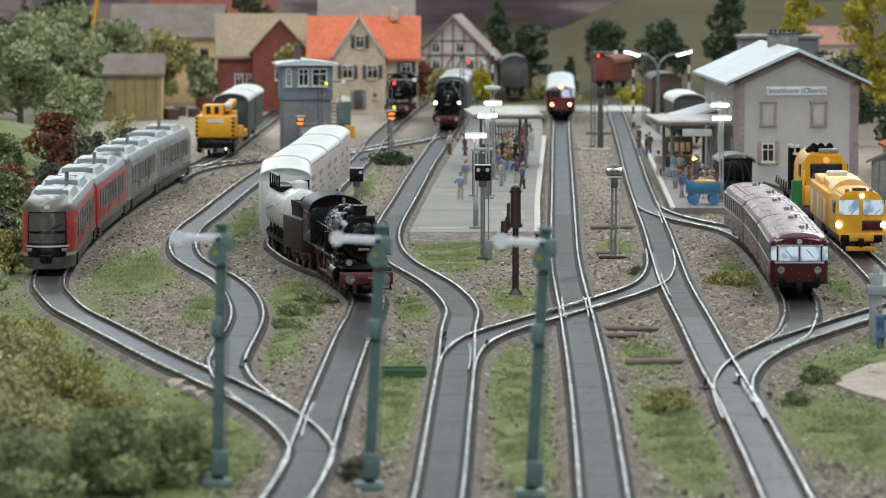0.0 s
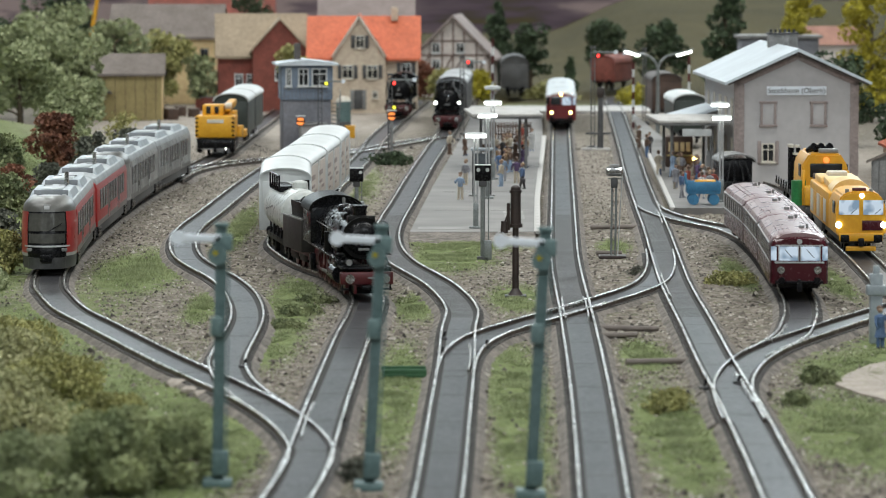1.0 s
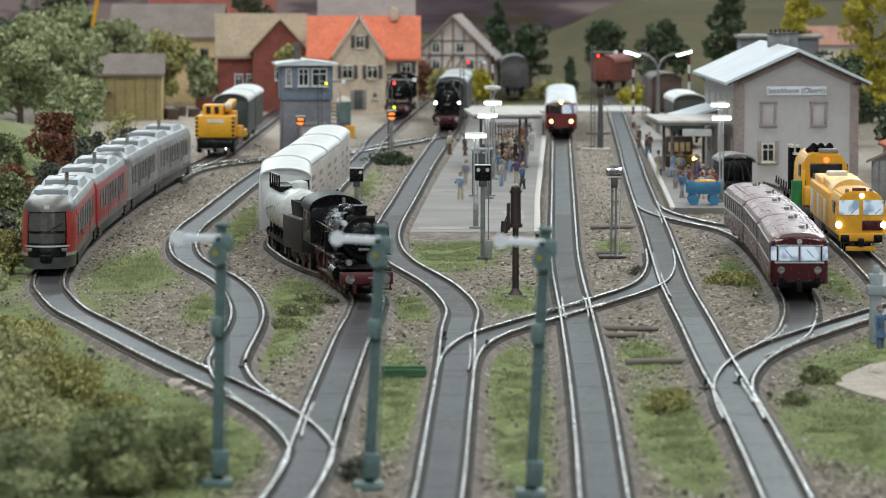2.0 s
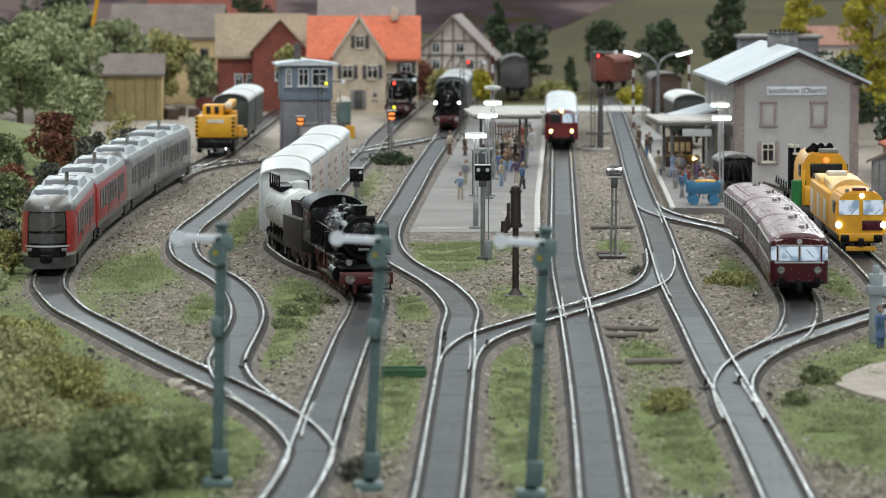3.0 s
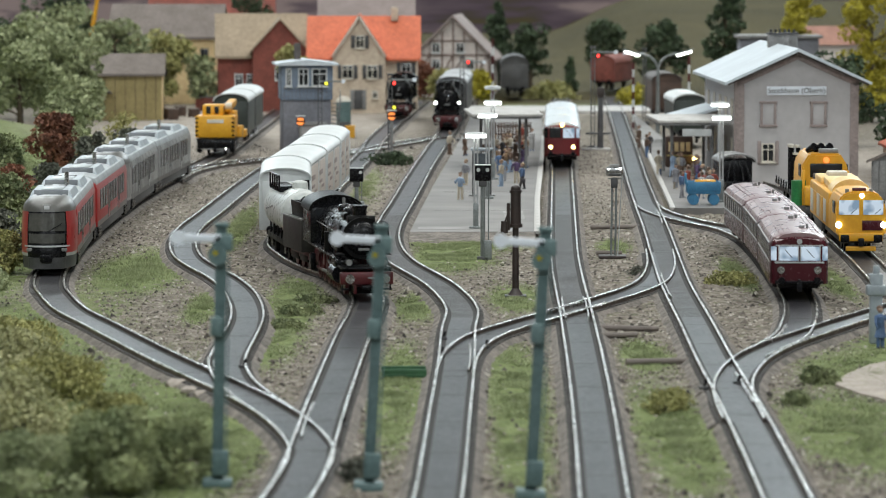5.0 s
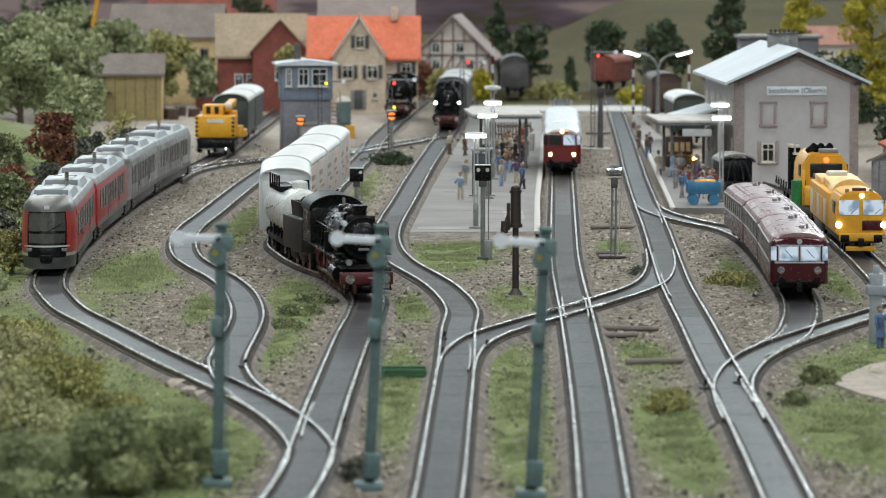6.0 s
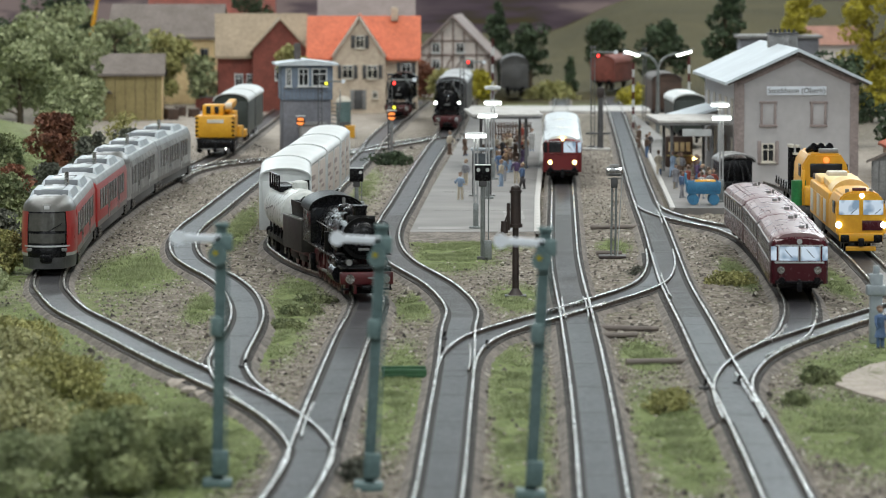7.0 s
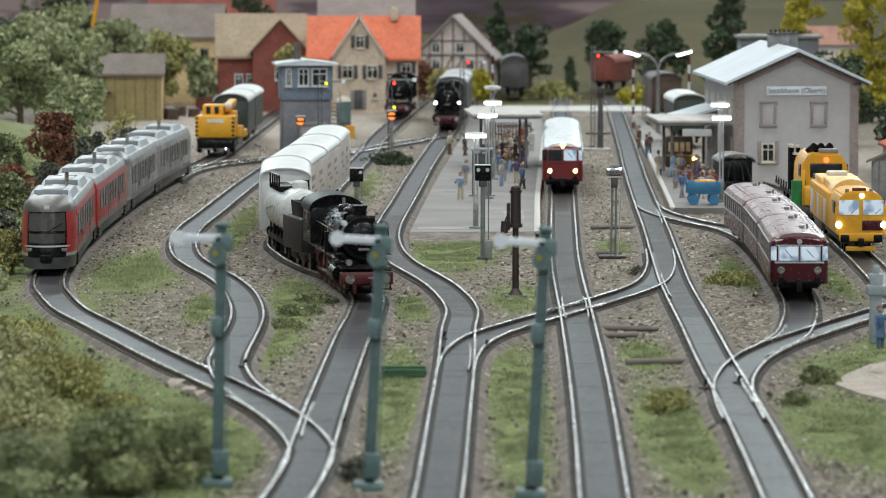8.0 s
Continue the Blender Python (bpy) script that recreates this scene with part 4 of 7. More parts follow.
    for y in (-0.7, 0.4, 1.5, 2.6, 3.9):
        part("railing_post", rod(B(), (-1.12, y, 4.0), (-1.12, y, 4.9), 0.06, n=6), "black", plat)
        part("walkway_bracket", box(B(), (-0.85, y, 4.05), (0.6, 0.1, 0.3), 0.02), "black", plat)
    for z in (4.88,):
        part("railing_bar", rod(B(), (-1.12, -0.7, z), (-1.12, 3.9, z), 0.06, n=6), "black", plat)
    part("ladder", box(B(), (1.2, 4.9, 2.9), (0.5, 0.05, 2.8), 0.01), "black", t)
    for k in range(4):
        pane(t, "lettering_bar", (-1.45, 0.4 + k * 0.9, 3.0 - k * 0.1), (0.04, 0.55, 0.1), "mgrey", 0.01)
    for k in range(5):
        part("stanchion", box(B(), (-1.12, -3.6 + k * 1.8, 1.45), (0.1, 0.14, 0.9), 0.02), "black", t)


def covered_van(m, label, body="white", roof="white", L=13.6, w=3.25, zs=4.2, zr=4.95, group="goods vans", panels=True):
    t = thing("covered_van", m, label, "goods wagon", group)
    wagon_frame(t, L)
    bm = B()
    prism(bm, profile(w, 1.1, zs, zr - 0.06, 10, 2.1), -L / 2 + 0.45, L / 2 - 0.45)
    part("body", bm, body, t)
    bm = B()
    arc = profile(w + 0.16, zs - 0.02, zs, zr, 12, 2.1)[1:-1]
    prism(bm, arc + [(x * 0.97, z - 0.09) for x, z in arc[::-1]], -L / 2 + 0.3, L / 2 - 0.3)
    r = part("roof", bm, roof, t)
    for y in (-L / 2 + 0.3, L / 2 - 0.3):
        bm = B()
        arc2 = [(x * 1.012, z + 0.035) for x, z in arc]
        prism(bm, arc2 + [(x * 0.97, z - 0.05) for x, z in arc[::-1]], y - 0.07, y + 0.07)
        part("roof_rib", bm, roof, r)
    if panels:
        for sx in (-1, 1):
            for k in range(2):
                y = -L / 2 + 0.7 + (k + 0.5) * (L - 1.4) / 2
                p = pane(t, "side_panel", (sx * w / 2, y, 2.7), (0.08, (L - 1.4) / 2 - 0.25, 2.9), "van_side", 0.03, label="cream sliding side panel")
                for dy, z, lw, lh in ((-1.2, 3.35, 3.0, 0.32), (-1.2, 2.75, 2.6, 0.2), (0.6, 2.35, 2.2, 0.2), (-0.8, 1.8, 1.6, 0.12)):
                    pane(p, "lettering_bar", (sx * (w / 2 + 0.05), y + dy, z), (0.03, lw, lh), "faded_print", 0.01)
            for y in (-L / 2 + 0.55, 0, L / 2 - 0.55):
                part("corner_post", box(B(), (sx * (w / 2 + 0.03), y, 2.7), (0.12, 0.3, 3.2), 0.03), body, t)
    pane(t, "end_sheet", (0, -L / 2 + 0.42, 2.7), (w - 0.25, 0.08, 2.9), body, 0.04)
    return t


def goods_train():
    m, y = seat("goods", 204.0, 19.8)
    steam_loco(m, "black steam locomotive with red wheels and buffer beam").scale = (1, 1.22, 1)
    m, y = seat("goods", y - 0.5, 5.9)
    tender(m, "dusty black tender with red frame behind the locomotive")
    m, y = seat("goods", y + 0.1, 11.0)
    tank_wagon(m)
    y += 0.3
    for _ in range(4):
        m, y = seat("goods", y, 14.6)
        covered_van(m, "white covered goods van with ribbed arched roof", L=14.6, w=3.1, zs=4.35, zr=4.98)


goods_train()


def railbus(m, label, body, roof, front_lit=True, head="chrome", sun="silver", name="railbus", group="railbuses"):
    """Two-axle railcar with rounded ends and a band of windows."""
    L, w = 15.0, 3.12
    wz = 2.38 if name == "railbus" else 2.62
    t = thing(name, m, label, "railcar", group)
    part("body", shell(w, 0.75, 2.85, 3.32, L, 0.55, 0.03), body, t)
    part("roof", shell(w + 0.05, 2.88, 2.95, 3.52, L - 0.5, 1.3, 0.0, e=2.3), roof, t, "dull painted metal roof")
    part("underframe", box(B(), (0, 0, 0.62), (2.2, L - 2, 0.4), 0.08), "black", t)
    for y in (-3.8, 3.8):
        wheel_set(t, y, 0.5)
        for sx in (-1, 1):
            part("axle_box", box(B(), (sx * 1.15, y, 0.6), (0.3, 1.4, 0.6), 0.1), "black", t)
    for sx in (-1, 1):
        part("roof_gutter", rod(B(), (sx * (w / 2 + 0.02), -L / 2 + 0.8, 2.93), (sx * (w / 2 + 0.02), L / 2 - 0.8, 2.93), 0.045, n=6), "silver" if name == "railbus" else "white", t)
        part("waist_band", box(B(), (sx * (w / 2 + 0.01), 0, 1.88), (0.05, L - 1.6, 0.08), 0.02), "silver", t, "pale waist moulding")
        for k in range(9):
            y = -L / 2 + 1.55 + k * 1.53
            pane(t, "window", (sx * w / 2, y, wz), (0.05, 1.18, 0.72), "glass", 0.02)
    for d in (-1, 1):
        y = d * (L / 2 - 0.02)
        for x, ww in ((-0.58, 1.04), (0.58, 1.04), (-1.37, 0.34), (1.37, 0.34)):
            yy = y - d * (0.07 if abs(x) > 1 else 0.0)
            p = part("front_window", box(B(), (x, yy, wz), (ww, 0.1, 0.76), 0.03, rz=(0 if abs(x) < 1 else math.copysign(40, x)) * -d), "lit" if front_lit and d < 0 and not (name != "railbus" and x < 0) else "glass", t, "lit front window" if front_lit and d < 0 else "")
            if abs(x) < 1:
                part("wiper", rod(B(), (x - 0.2, yy + d * 0.06, wz + 0.22), (x + 0.2, yy + d * 0.06, wz - 0.23), 0.02, n=6), "black", p)
                for px in (x - ww / 2, x + ww / 2):
                    part("window_post", box(B(), (px, yy + d * 0.02, wz), (0.07, 0.08, 0.84), 0.02), "silver" if name == "railbus" else body, p)
        part("window_frame", box(B(), (0, y + d * 0.0, wz + 0.44), (2.55, 0.06, 0.06), 0.01), "silver", t)
        part("front_moulding", box(B(), (0, y + d * 0.0, wz - 0.48), (2.65, 0.07, 0.1), 0.03), "silver" if name == "railbus" else body, t)
        for x in (-0.98, 0.98):
            hl = part("headlight", rod(B(), (x, y - d * 0.1, 1.5), (x, y + d * 0.1, 1.5), 0.22, 0.2, n=16), "chrome", t, "round headlight")
            part("lens", rod(B(), (x, y + d * 0.09, 1.5), (x, y + d * 0.13, 1.5), 0.16, n=14), head if d < 0 else "chrome", hl)
            part("tail_light", rod(B(), (x, y - d * 0.1, 1.14), (x, y + d * 0.07, 1.14), 0.1, n=12), "frame_red", t)
        part("top_lamp", rod(B(), (0, y - d * 0.3, wz + 0.64), (0, y + d * 0.1, wz + 0.64), 0.14, n=14), head if d < 0 and head != "chrome" else "silver", t)
        buffers(t, d * (L / 2 - 0.15), 0.95, d, 0.2)
        part("bumper_bar", box(B(), (0, d * (L / 2 + 0.05), 0.85), (2.6, 0.15, 0.16), 0.04), "black", t)
    for y, x in ((-4.2, 0.3), (3.4, 0.1)) if name == "railbus" else ():
        bm = B()
        rod(bm, (x, y, 3.4), (x, y, 3.66), 0.16, n=12)
        rod(bm, (x + 0.3, y + 0.3, 3.4), (x + 0.3, y + 0.3, 3.72), 0.07, n=8)
        part("roof_vent", bm, "mgrey", t)
    for x in (-1.05, -0.75, -0.45, 0.45, 0.75, 1.05) if name == "railbus" else ():
        z = 2.96 + 0.53 * (1 - (abs(x) / 1.7) ** 2.6) ** (1 / 2.6) + 0.0
        part("roof_bead", box(B(), (x, 0.3, z), (0.05, L - 2.4, 0.05), 0.01), roof, t)
    return t


def parked_railbuses():
    y = 204.8
    for _ in range(3):
        m, y = seat("siding", y, 15.0)
        railbus(m, "maroon railbus with dull pinkish roof, parked on the siding", "maroon", "maroon_roof")
        y += 0.45


parked_railbuses()


def tamper(m):
    L, w = 23.0, 3.3
    t = thing("tamping_machine", m, "yellow track maintenance machine with lit cab windows", "works train", "yellow works vehicles")
    t.scale = (0.92, 1, 0.97)
    part("chassis", box(B(), (0, 0, 0.95), (2.6, L - 0.6, 0.5), 0.06), "dgrey", t)
    bm = B()
    prism(bm, [(-w / 2, 1.2), (-w / 2, 3.0), (-w / 2 + 0.35, 3.75), (-0.7, 4.0), (0.7, 4.0), (w / 2 - 0.35, 3.75), (w / 2, 3.0), (w / 2, 1.2)], -L / 2 + 0.1, -L / 2 + 6)
    bmesh.ops.bevel(bm, geom=bm.edges[:], offset=0.12, segments=2, affect="EDGES")
    cab = part("front_cab", bm, "yellow", t)
    bm = B()
    box(bm, (0, 2.2, 2.35), (w, L - 8.2, 2.3), 0.15)
    part("engine_housing", bm, "yellow", t)
    bm = B()
    arc = [(1.35 * math.cos(a), 3.4 + 0.95 * math.sin(a)) for a in np.linspace(math.pi, 0, 11)]
    prism(bm, arc + [(1.35, 3.2), (-1.35, 3.2)], -4.6, -1.2)
    part("cowl", bm, "lit_yellow", t, "rounded yellow roof cowl")
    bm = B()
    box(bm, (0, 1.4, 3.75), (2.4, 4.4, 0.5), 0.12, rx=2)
    part("roof_hatch", bm, "lit_yellow", t)
    part("rear_hatch", box(B(), (0, 6.8, 3.7), (2.7, 4.6, 0.45), 0.12), "lit_yellow", t)
    part("air_intake", box(B(), (0, 6.5, 4.05), (1.4, 1.4, 0.35), 0.08), "cream", t)
    y = -L / 2 + 0.08
    for x in (-0.8, 0.8):
        p = pane(cab, "windscreen", (x, y, 2.98), (1.34, 0.1, 0.92), "lit", 0.05, label="brightly lit cab window")
        part("wiper", rod(B(), (x + 0.1, y - 0.07, 2.55), (x + 0.5, y - 0.07, 2.9), 0.02, n=6), "black", p)
        part("headlight", rod(B(), (x * 1.85, y + 0.1, 1.88), (x * 1.85, y - 0.08, 1.88), 0.2, n=16), "lamp_white", cab, "bright white headlight")
    part("top_headlight", rod(B(), (0.05, y + 0.2, 3.72), (0.05, y - 0.05, 3.72), 0.15, n=14), "lamp_white", cab)
    pane(cab, "front_grille", (0.75, y - 0.02, 1.85), (1.35, 0.08, 0.62), "maroon", 0.02, label="dark red front panel")
    pane(cab, "roof_bracket", (-0.1, y + 0.5, 4.05), (0.9, 0.3, 0.3), "frame_red", 0.04)
    for x in (-0.9, 0.7):
        pane(cab, "roof_lamp", (x, y + 0.5, 4.0), (0.25, 0.3, 0.25), "mgrey", 0.04)
    part("buffer_beam", box(B(), (0, y + 0.05, 1.1), (2.9, 0.3, 0.5), 0.05), "yellow", t)
    part("snow_plough", box(B(), (0, y + 0.05, 0.38), (2.0, 0.25, 0.3), 0.04), "yellow", t)
    for x in (-1.1, 1.1):
        bm = B()
        rod(bm, (x, y, 1.05), (x, y - 0.4, 1.05), 0.14, n=10)
        box(bm, (x, y - 0.42, 1.05), (0.58, 0.12, 0.46), 0.08)
        part("buffer", bm, "black", t)
    part("coupling", box(B(), (0, y - 0.2, 0.8), (0.4, 0.4, 0.5), 0.06), "black", t)
    for sx in (-1, 1):
        for k in range(5):
            pane(t, "side_panel", (sx * w / 2, -2.6 + k * 2.6, 2.2), (0.06, 2.1, 1.5), "yellow" if k % 2 else "cream", 0.03)
        pane(cab, "side_window", (sx * (w / 2), -L / 2 + 2.0, 2.9), (0.06, 1.6, 0.8), "glass", 0.03)
        part("side_tank", box(B(), (sx * 1.35, 4, 1.0), (0.4, 6, 0.7), 0.08), "dgrey", t)
    for yy in (-8.6, -6.6, 6.6, 8.6):
        wheel_set(t, yy, 0.45)


def crane_cab(m, label):
    """Yellow works vehicle with a tall cab, flashing lamp and a flat bed behind."""
    L, w = 14.0, 3.3
    t = thing("works_railcar", m, label, "works train", "yellow works vehicles")
    part("chassis", box(B(), (0, 0, 0.95), (2.8, L - 0.4, 0.5), 0.06), "dgrey", t)
    bm = B()
    prism(bm, [(-w / 2, 1.2), (-w / 2 + 0.1, 3.9), (-w / 2 + 0.6, 4.7), (w / 2 - 0.6, 4.7), (w / 2 - 0.1, 3.9), (w / 2, 1.2)], -L / 2 + 2.0, L / 2 - 4.5)
    bmesh.ops.bevel(bm, geom=bm.edges[:], offset=0.12, segments=2, affect="EDGES")
    cab = part("cab", bm, "yellow", t)
    y = -L / 2 + 2.0
    pane(cab, "windscreen", (0.1, y, 3.55), (2.2, 0.1, 0.95), "glass", 0.05)
    part("roller_cover", rod(B(), (-0.8, y - 0.3, 3.05), (1.0, y - 0.3, 3.05), 0.34, n=16), "dgrey", t)
    part("flashing_lamp", rod(B(), (0.1, y - 0.05, 4.25), (0.1, y - 0.22, 4.25), 0.2, n=14), "lamp_amber", cab, "glowing amber warning lamp")
    part("roof_rack", box(B(), (0.3, y + 0.8, 4.85), (1.3, 1.0, 0.3), 0.06), "mgrey", cab)
    for x in (-1.0, -0.5, 0.1):
        part("roof_horn", rod(B(), (x, y + 2.2, 4.8), (x + 0.4, y + 1.6, 5.1), 0.2, 0.28, n=12), "black", cab)
    for sx in (-1, 1):
        pane(cab, "side_window", (sx * (w / 2 - 0.05), y + 1.5, 3.5), (0.08, 1.6, 0.85), "glass", 0.03)
        part("frame_post", box(B(), (sx * 1.5, y - 0.8, 2.4), (0.2, 0.2, 2.4), 0.04), "yellow", t)
    part("bonnet", box(B(), (0, -L / 2 + 1.1, 1.9), (3.0, 1.9, 1.3), 0.12), "yellow", t)
    part("green_tank", rod(B(), (-1.8, y - 0.4, 1.2), (-1.8, y - 0.4, 2.9), 0.5, n=16), "gas_green", t, "green gas cylinder")
    part("drawgear", box(B(), (0, L / 2 - 0.2, 1.0), (0.5, 0.6, 0.4), 0.05), "black", t)
    for k in range(3):
        part("post", rod(B(), (-1.4 + k * 0.5, L / 2 - 3.4, 1.2), (-1.4 + k * 0.5, L / 2 - 3.4, 4.2), 0.14, n=10), "black", t)
        part("post_cap", rod(B(), (-1.4 + k * 0.5, L / 2 - 3.4, 4.15), (-1.4 + k * 0.5, L / 2 - 3.4, 4.3), 0.2, n=10), "cream", t)
    for yy in (-4.6, 4.6):
        wheel_set(t, yy, 0.45)


def flat_wagon(m):
    t = thing("flat_wagon", m, "dark grey flat wagon behind the yellow machine", "goods wagon")
    part("deck", box(B(), (0, 0, 1.35), (3.0, 12.4, 0.2), 0.03), "dgrey", t)
    wagon_frame(t, 13)
    for x, y in ((-1.35, -5.6), (-0.9, -5.6), (-1.35, -4.4)):
        p = part("tall_post", rod(B(), (x, y, 1.4), (x, y, 4.5), 0.16, n=10), "black", t)
        part("post_cap", rod(B(), (x, y, 4.45), (x, y, 4.65), 0.22, n=10), "cream", p)
    part("cross_rail", box(B(), (-1.1, -5.6, 3.9), (0.9, 0.12, 0.12), 0.02), "black", t)
    for k in range(6):
        for sx in (-1, 1):
            part("stake", box(B(), (sx * 1.5, -5 + k * 2, 1.55), (0.1, 0.16, 0.6), 0.02), "black", t)


def works_train():
    m, y = seat("works", 234.0, 23)
    tamper(m)
    m, y = seat("works", y + 3.0, 14)
    crane_cab(m, "yellow works railcar with tall cab and amber lamp")
    m, y = seat("works", y + 0.3, 13)
    flat_wagon(m)


works_train()


def yellow_crane(m):
    t = thing("rail_crane", m, "yellow rail crane vehicle on black undercarriage", "works train", "yellow works vehicles")
    part("undercarriage", box(B(), (0, 0.5, 1.0), (3.3, 9.6, 0.8), 0.1), "black", t)
    part("footplate", box(B(), (0, -1.6, 1.42), (3.5, 5.2, 0.2), 0.05), "soot", t)
    for sx in (-1, 1):
        part("support_leg", box(B(), (sx * 1.5, -3.6, 0.85), (0.45, 0.9, 1.2), 0.08), "black", t)
        part("side_sill", box(B(), (sx * 1.45, 0.6, 1.15), (0.3, 8.4, 0.5), 0.06), "black", t)
    body = part("body", box(B(), (-0.15, -1.6, 2.55), (3.6, 3.4, 2.0), 0.12), "yellow", t, "yellow counterweight housing")
    part("rear_housing", box(B(), (-0.1, 1.4, 2.9), (3.0, 2.8, 1.9), 0.12), "yellow", t)
    cab = part("cab", box(B(), (-0.45, -0.6, 4.0), (1.9, 2.6, 1.0), 0.1), "yellow", t)
    for x in (-0.85, -0.1):
        pane(cab, "window", (x, -1.92, 4.0), (0.42, 0.06, 0.7), "glass", 0.03)
    pane(cab, "side_window", (0.52, -0.5, 4.05), (0.06, 1.5, 0.6), "glass", 0.03)
    boom = part("boom", box(B(), (0.75, 2.2, 4.3), (0.7, 6.5, 0.6), 0.08, rx=3), "yellow", t)
    part("boom_drum", rod(B(), (0.6, -1.0, 4.35), (1.2, -1.0, 4.35), 0.32, n=16), "cream", boom)
    for dx, dy, z, h in ((1.75, 0.6, 2.0, 1.0), (1.9, 3.4, 1.7, 0.7)):
        part("side_box", box(B(), (dx * 0.8, dy, z), (1.3, 2.6, h), 0.08), "yellow", t)
    for x in (-1.8, 1.5):
        for k in range(5):
            pane(body, "warning_stripe", (x, -3.32, 1.8 + k * 0.38), (0.26, 0.05, 0.16), "black", 0.01)
    pane(body, "lettering_bar", (-0.1, -3.32, 3.05), (1.5, 0.04, 0.32), "cream", 0.01)
    part("buffer_beam", box(B(), (0, -4.35, 0.95), (2.8, 0.25, 0.5), 0.04), "soot", t)
    part("plough_edge", box(B(), (0, -4.55, 0.6), (2.6, 0.12, 0.12), 0.03), "mgrey", t)
    for y in (-2.6, 3.2):
        wheel_set(t, y, 0.5)
    buffers(t, -4.4, 0.95)
    part("headlight", rod(B(), (0.95, -4.5, 0.62), (0.95, -4.64, 0.62), 0.06, n=12), "lamp_white", t)


def far_stock():
    m, y = seat("west", 347.5, 9)
    yellow_crane(m)
    for k in range(2):
        m, y = seat("west", y + 9 if k == 0 else y, 13)
        covered_van(m, "dark green covered van with white arched roof", "van_dark", "white", 12.8, group="dark vans", panels=False)
    m, y = seat("goods", 424, 16.2)
    steam_loco(m, "black and red steam locomotive waiting by the houses")
    m, y = seat("loop", 397, 16.2)
    steam_loco(m, "black steam locomotive with lit lamps beside the platform", lamps="lamp_white")
    for k in range(2):
        m, y = seat("loop", y + 0.4, 13.7)
        covered_van(m, "silver roofed coach behind the steam locomotive", "dgrey", "silver", panels=False, group="coaches behind the locomotive")


far_stock()

# tracks behind the road and behind the platform
covered_van(cpose(9.0, 486, RT + 0.13, 0), "dark grey van with pale band standing beyond the road", "dgrey", "dgrey", 12, 3.4, 3.9, 5.2, "far vans", False)
covered_van(cpose(21.9, 499, RT + 0.55, -16), "rust red covered van standing in the grass", "brick", "brick", 11, 3.2, 3.4, 4.5, "far vans", False)
covered_van(cpose(23.6, 374, RT, 1), "dark covered van with bright white roof by the station", "van_dark", "white", 13, 3.2, 4.0, 4.8, "vans behind the platform", False)
covered_van(cpose(24.3, 425, RT, 1), "brown covered van with grey roof behind the platform", "timber", "roof_dark", 13, 3.2, 4.3, 5.1, "vans behind the platform", False)


# ---- buildings ----
def gable_house(name, m, w, d, eave, ridge, wall, roof, label, over=0.5, thick=0.22, axis="y"):
    """A house with its gables to -y and +y; local origin at the foot of the front wall's middle."""
    t = thing(name, m, label, "house", "buildings of the model village")
    bm = B()
    prism(bm, [(-w / 2, 0), (-w / 2, eave), (0, ridge), (w / 2, eave), (w / 2, 0)], 0, d)
    walls = part("wall", bm, wall, t)
    sl = (ridge - eave) / (w / 2)
    for sx in (-1, 1):
        bm = B()
        ex = w / 2 + over
        prism(bm, [(0, ridge + 0.02), (sx * ex, ridge + 0.02 - sl * ex), (sx * ex, ridge + thick - sl * ex), (0, ridge + thick + 0.05)], -over, d + over)
        part("roof", bm, roof, t)
    return t


def house_window(t, x, y, z, w, h, frame_m="white", shutters=None, side=None, cross=True):
    """A window set on a front wall (facing -y), or on a side wall facing +-x."""
    grp = part("window", box(B(), (x, y, z), (w, 0.1, h) if side is None else (0.1, w, h), 0.01), "glass", t)
    o = -0.06 if side is None else 0.06 * side
    def bar(c, s):
        part("window_frame", box(B(), c, s, 0.01), frame_m, grp)
    if side is None:
        for sx in (-1, 1):
            bar((x + sx * w / 2, y + o, z), (0.12, 0.08, h + 0.12))
        for sz in (-1, 1):
            bar((x, y + o, z + sz * h / 2), (w, 0.08, 0.12))
        if cross:
            bar((x, y + o, z), (0.08, 0.08, h))
            bar((x, y + o, z + h * 0.18), (w, 0.07, 0.08))
        part("sill", box(B(), (x, y - 0.12, z - h / 2 - 0.1), (w + 0.3, 0.3, 0.1), 0.02), frame_m, grp)
        if shutters:
            for sx in (-1, 1):
                part("shutter", box(B(), (x + sx * (w / 2 + 0.33), y - 0.05, z), (0.46, 0.08, h + 0.1), 0.02), shutters, grp)
    else:
        for sy in (-1, 1):
            bar((x + o, y + sy * w / 2, z), (0.08, 0.12, h + 0.12))
        bar((x + o, y, z), (0.08, 0.08, h))
    return grp


def station():
    w, d, ev, rg = 9.95, 27, 8.55, 10.8
    t = gable_house("station_building", cpose(28.85, 313, 0, 1.5), w, d, ev, rg, "wall_grey", "roof_lead",
                    "grey rendered station building with pale slate roof", 1.0, 0.25)
    for sx in (-1, 1):
        part("corner_stone", box(B(), (sx * (w / 2 - 0.3), -0.02, ev / 2 - 0.1), (0.7, 0.16, ev - 0.3), 0.02), "quoin", t, "brown corner trim")
        a = math.degrees(math.atan2(rg - ev, w / 2))
        part("gable_trim", box(B(), (sx * w / 4, -0.03, (ev + rg) / 2 - 0.35), (w / 2 / math.cos(radians(a)), 0.14, 0.55), 0.02, ry=sx * a), "quoin", t, "brown band under the eaves")
        part("bargeboard", box(B(), (sx * (w / 4 + 0.3), -0.72, (ev + rg) / 2 - 0.12), ((w / 2 + 1.0) / math.cos(radians(a)), 0.1, 0.3), 0.02, ry=sx * a), "roof_dark", t, "dark bargeboard")
    for x in (-2.35, 1.75):
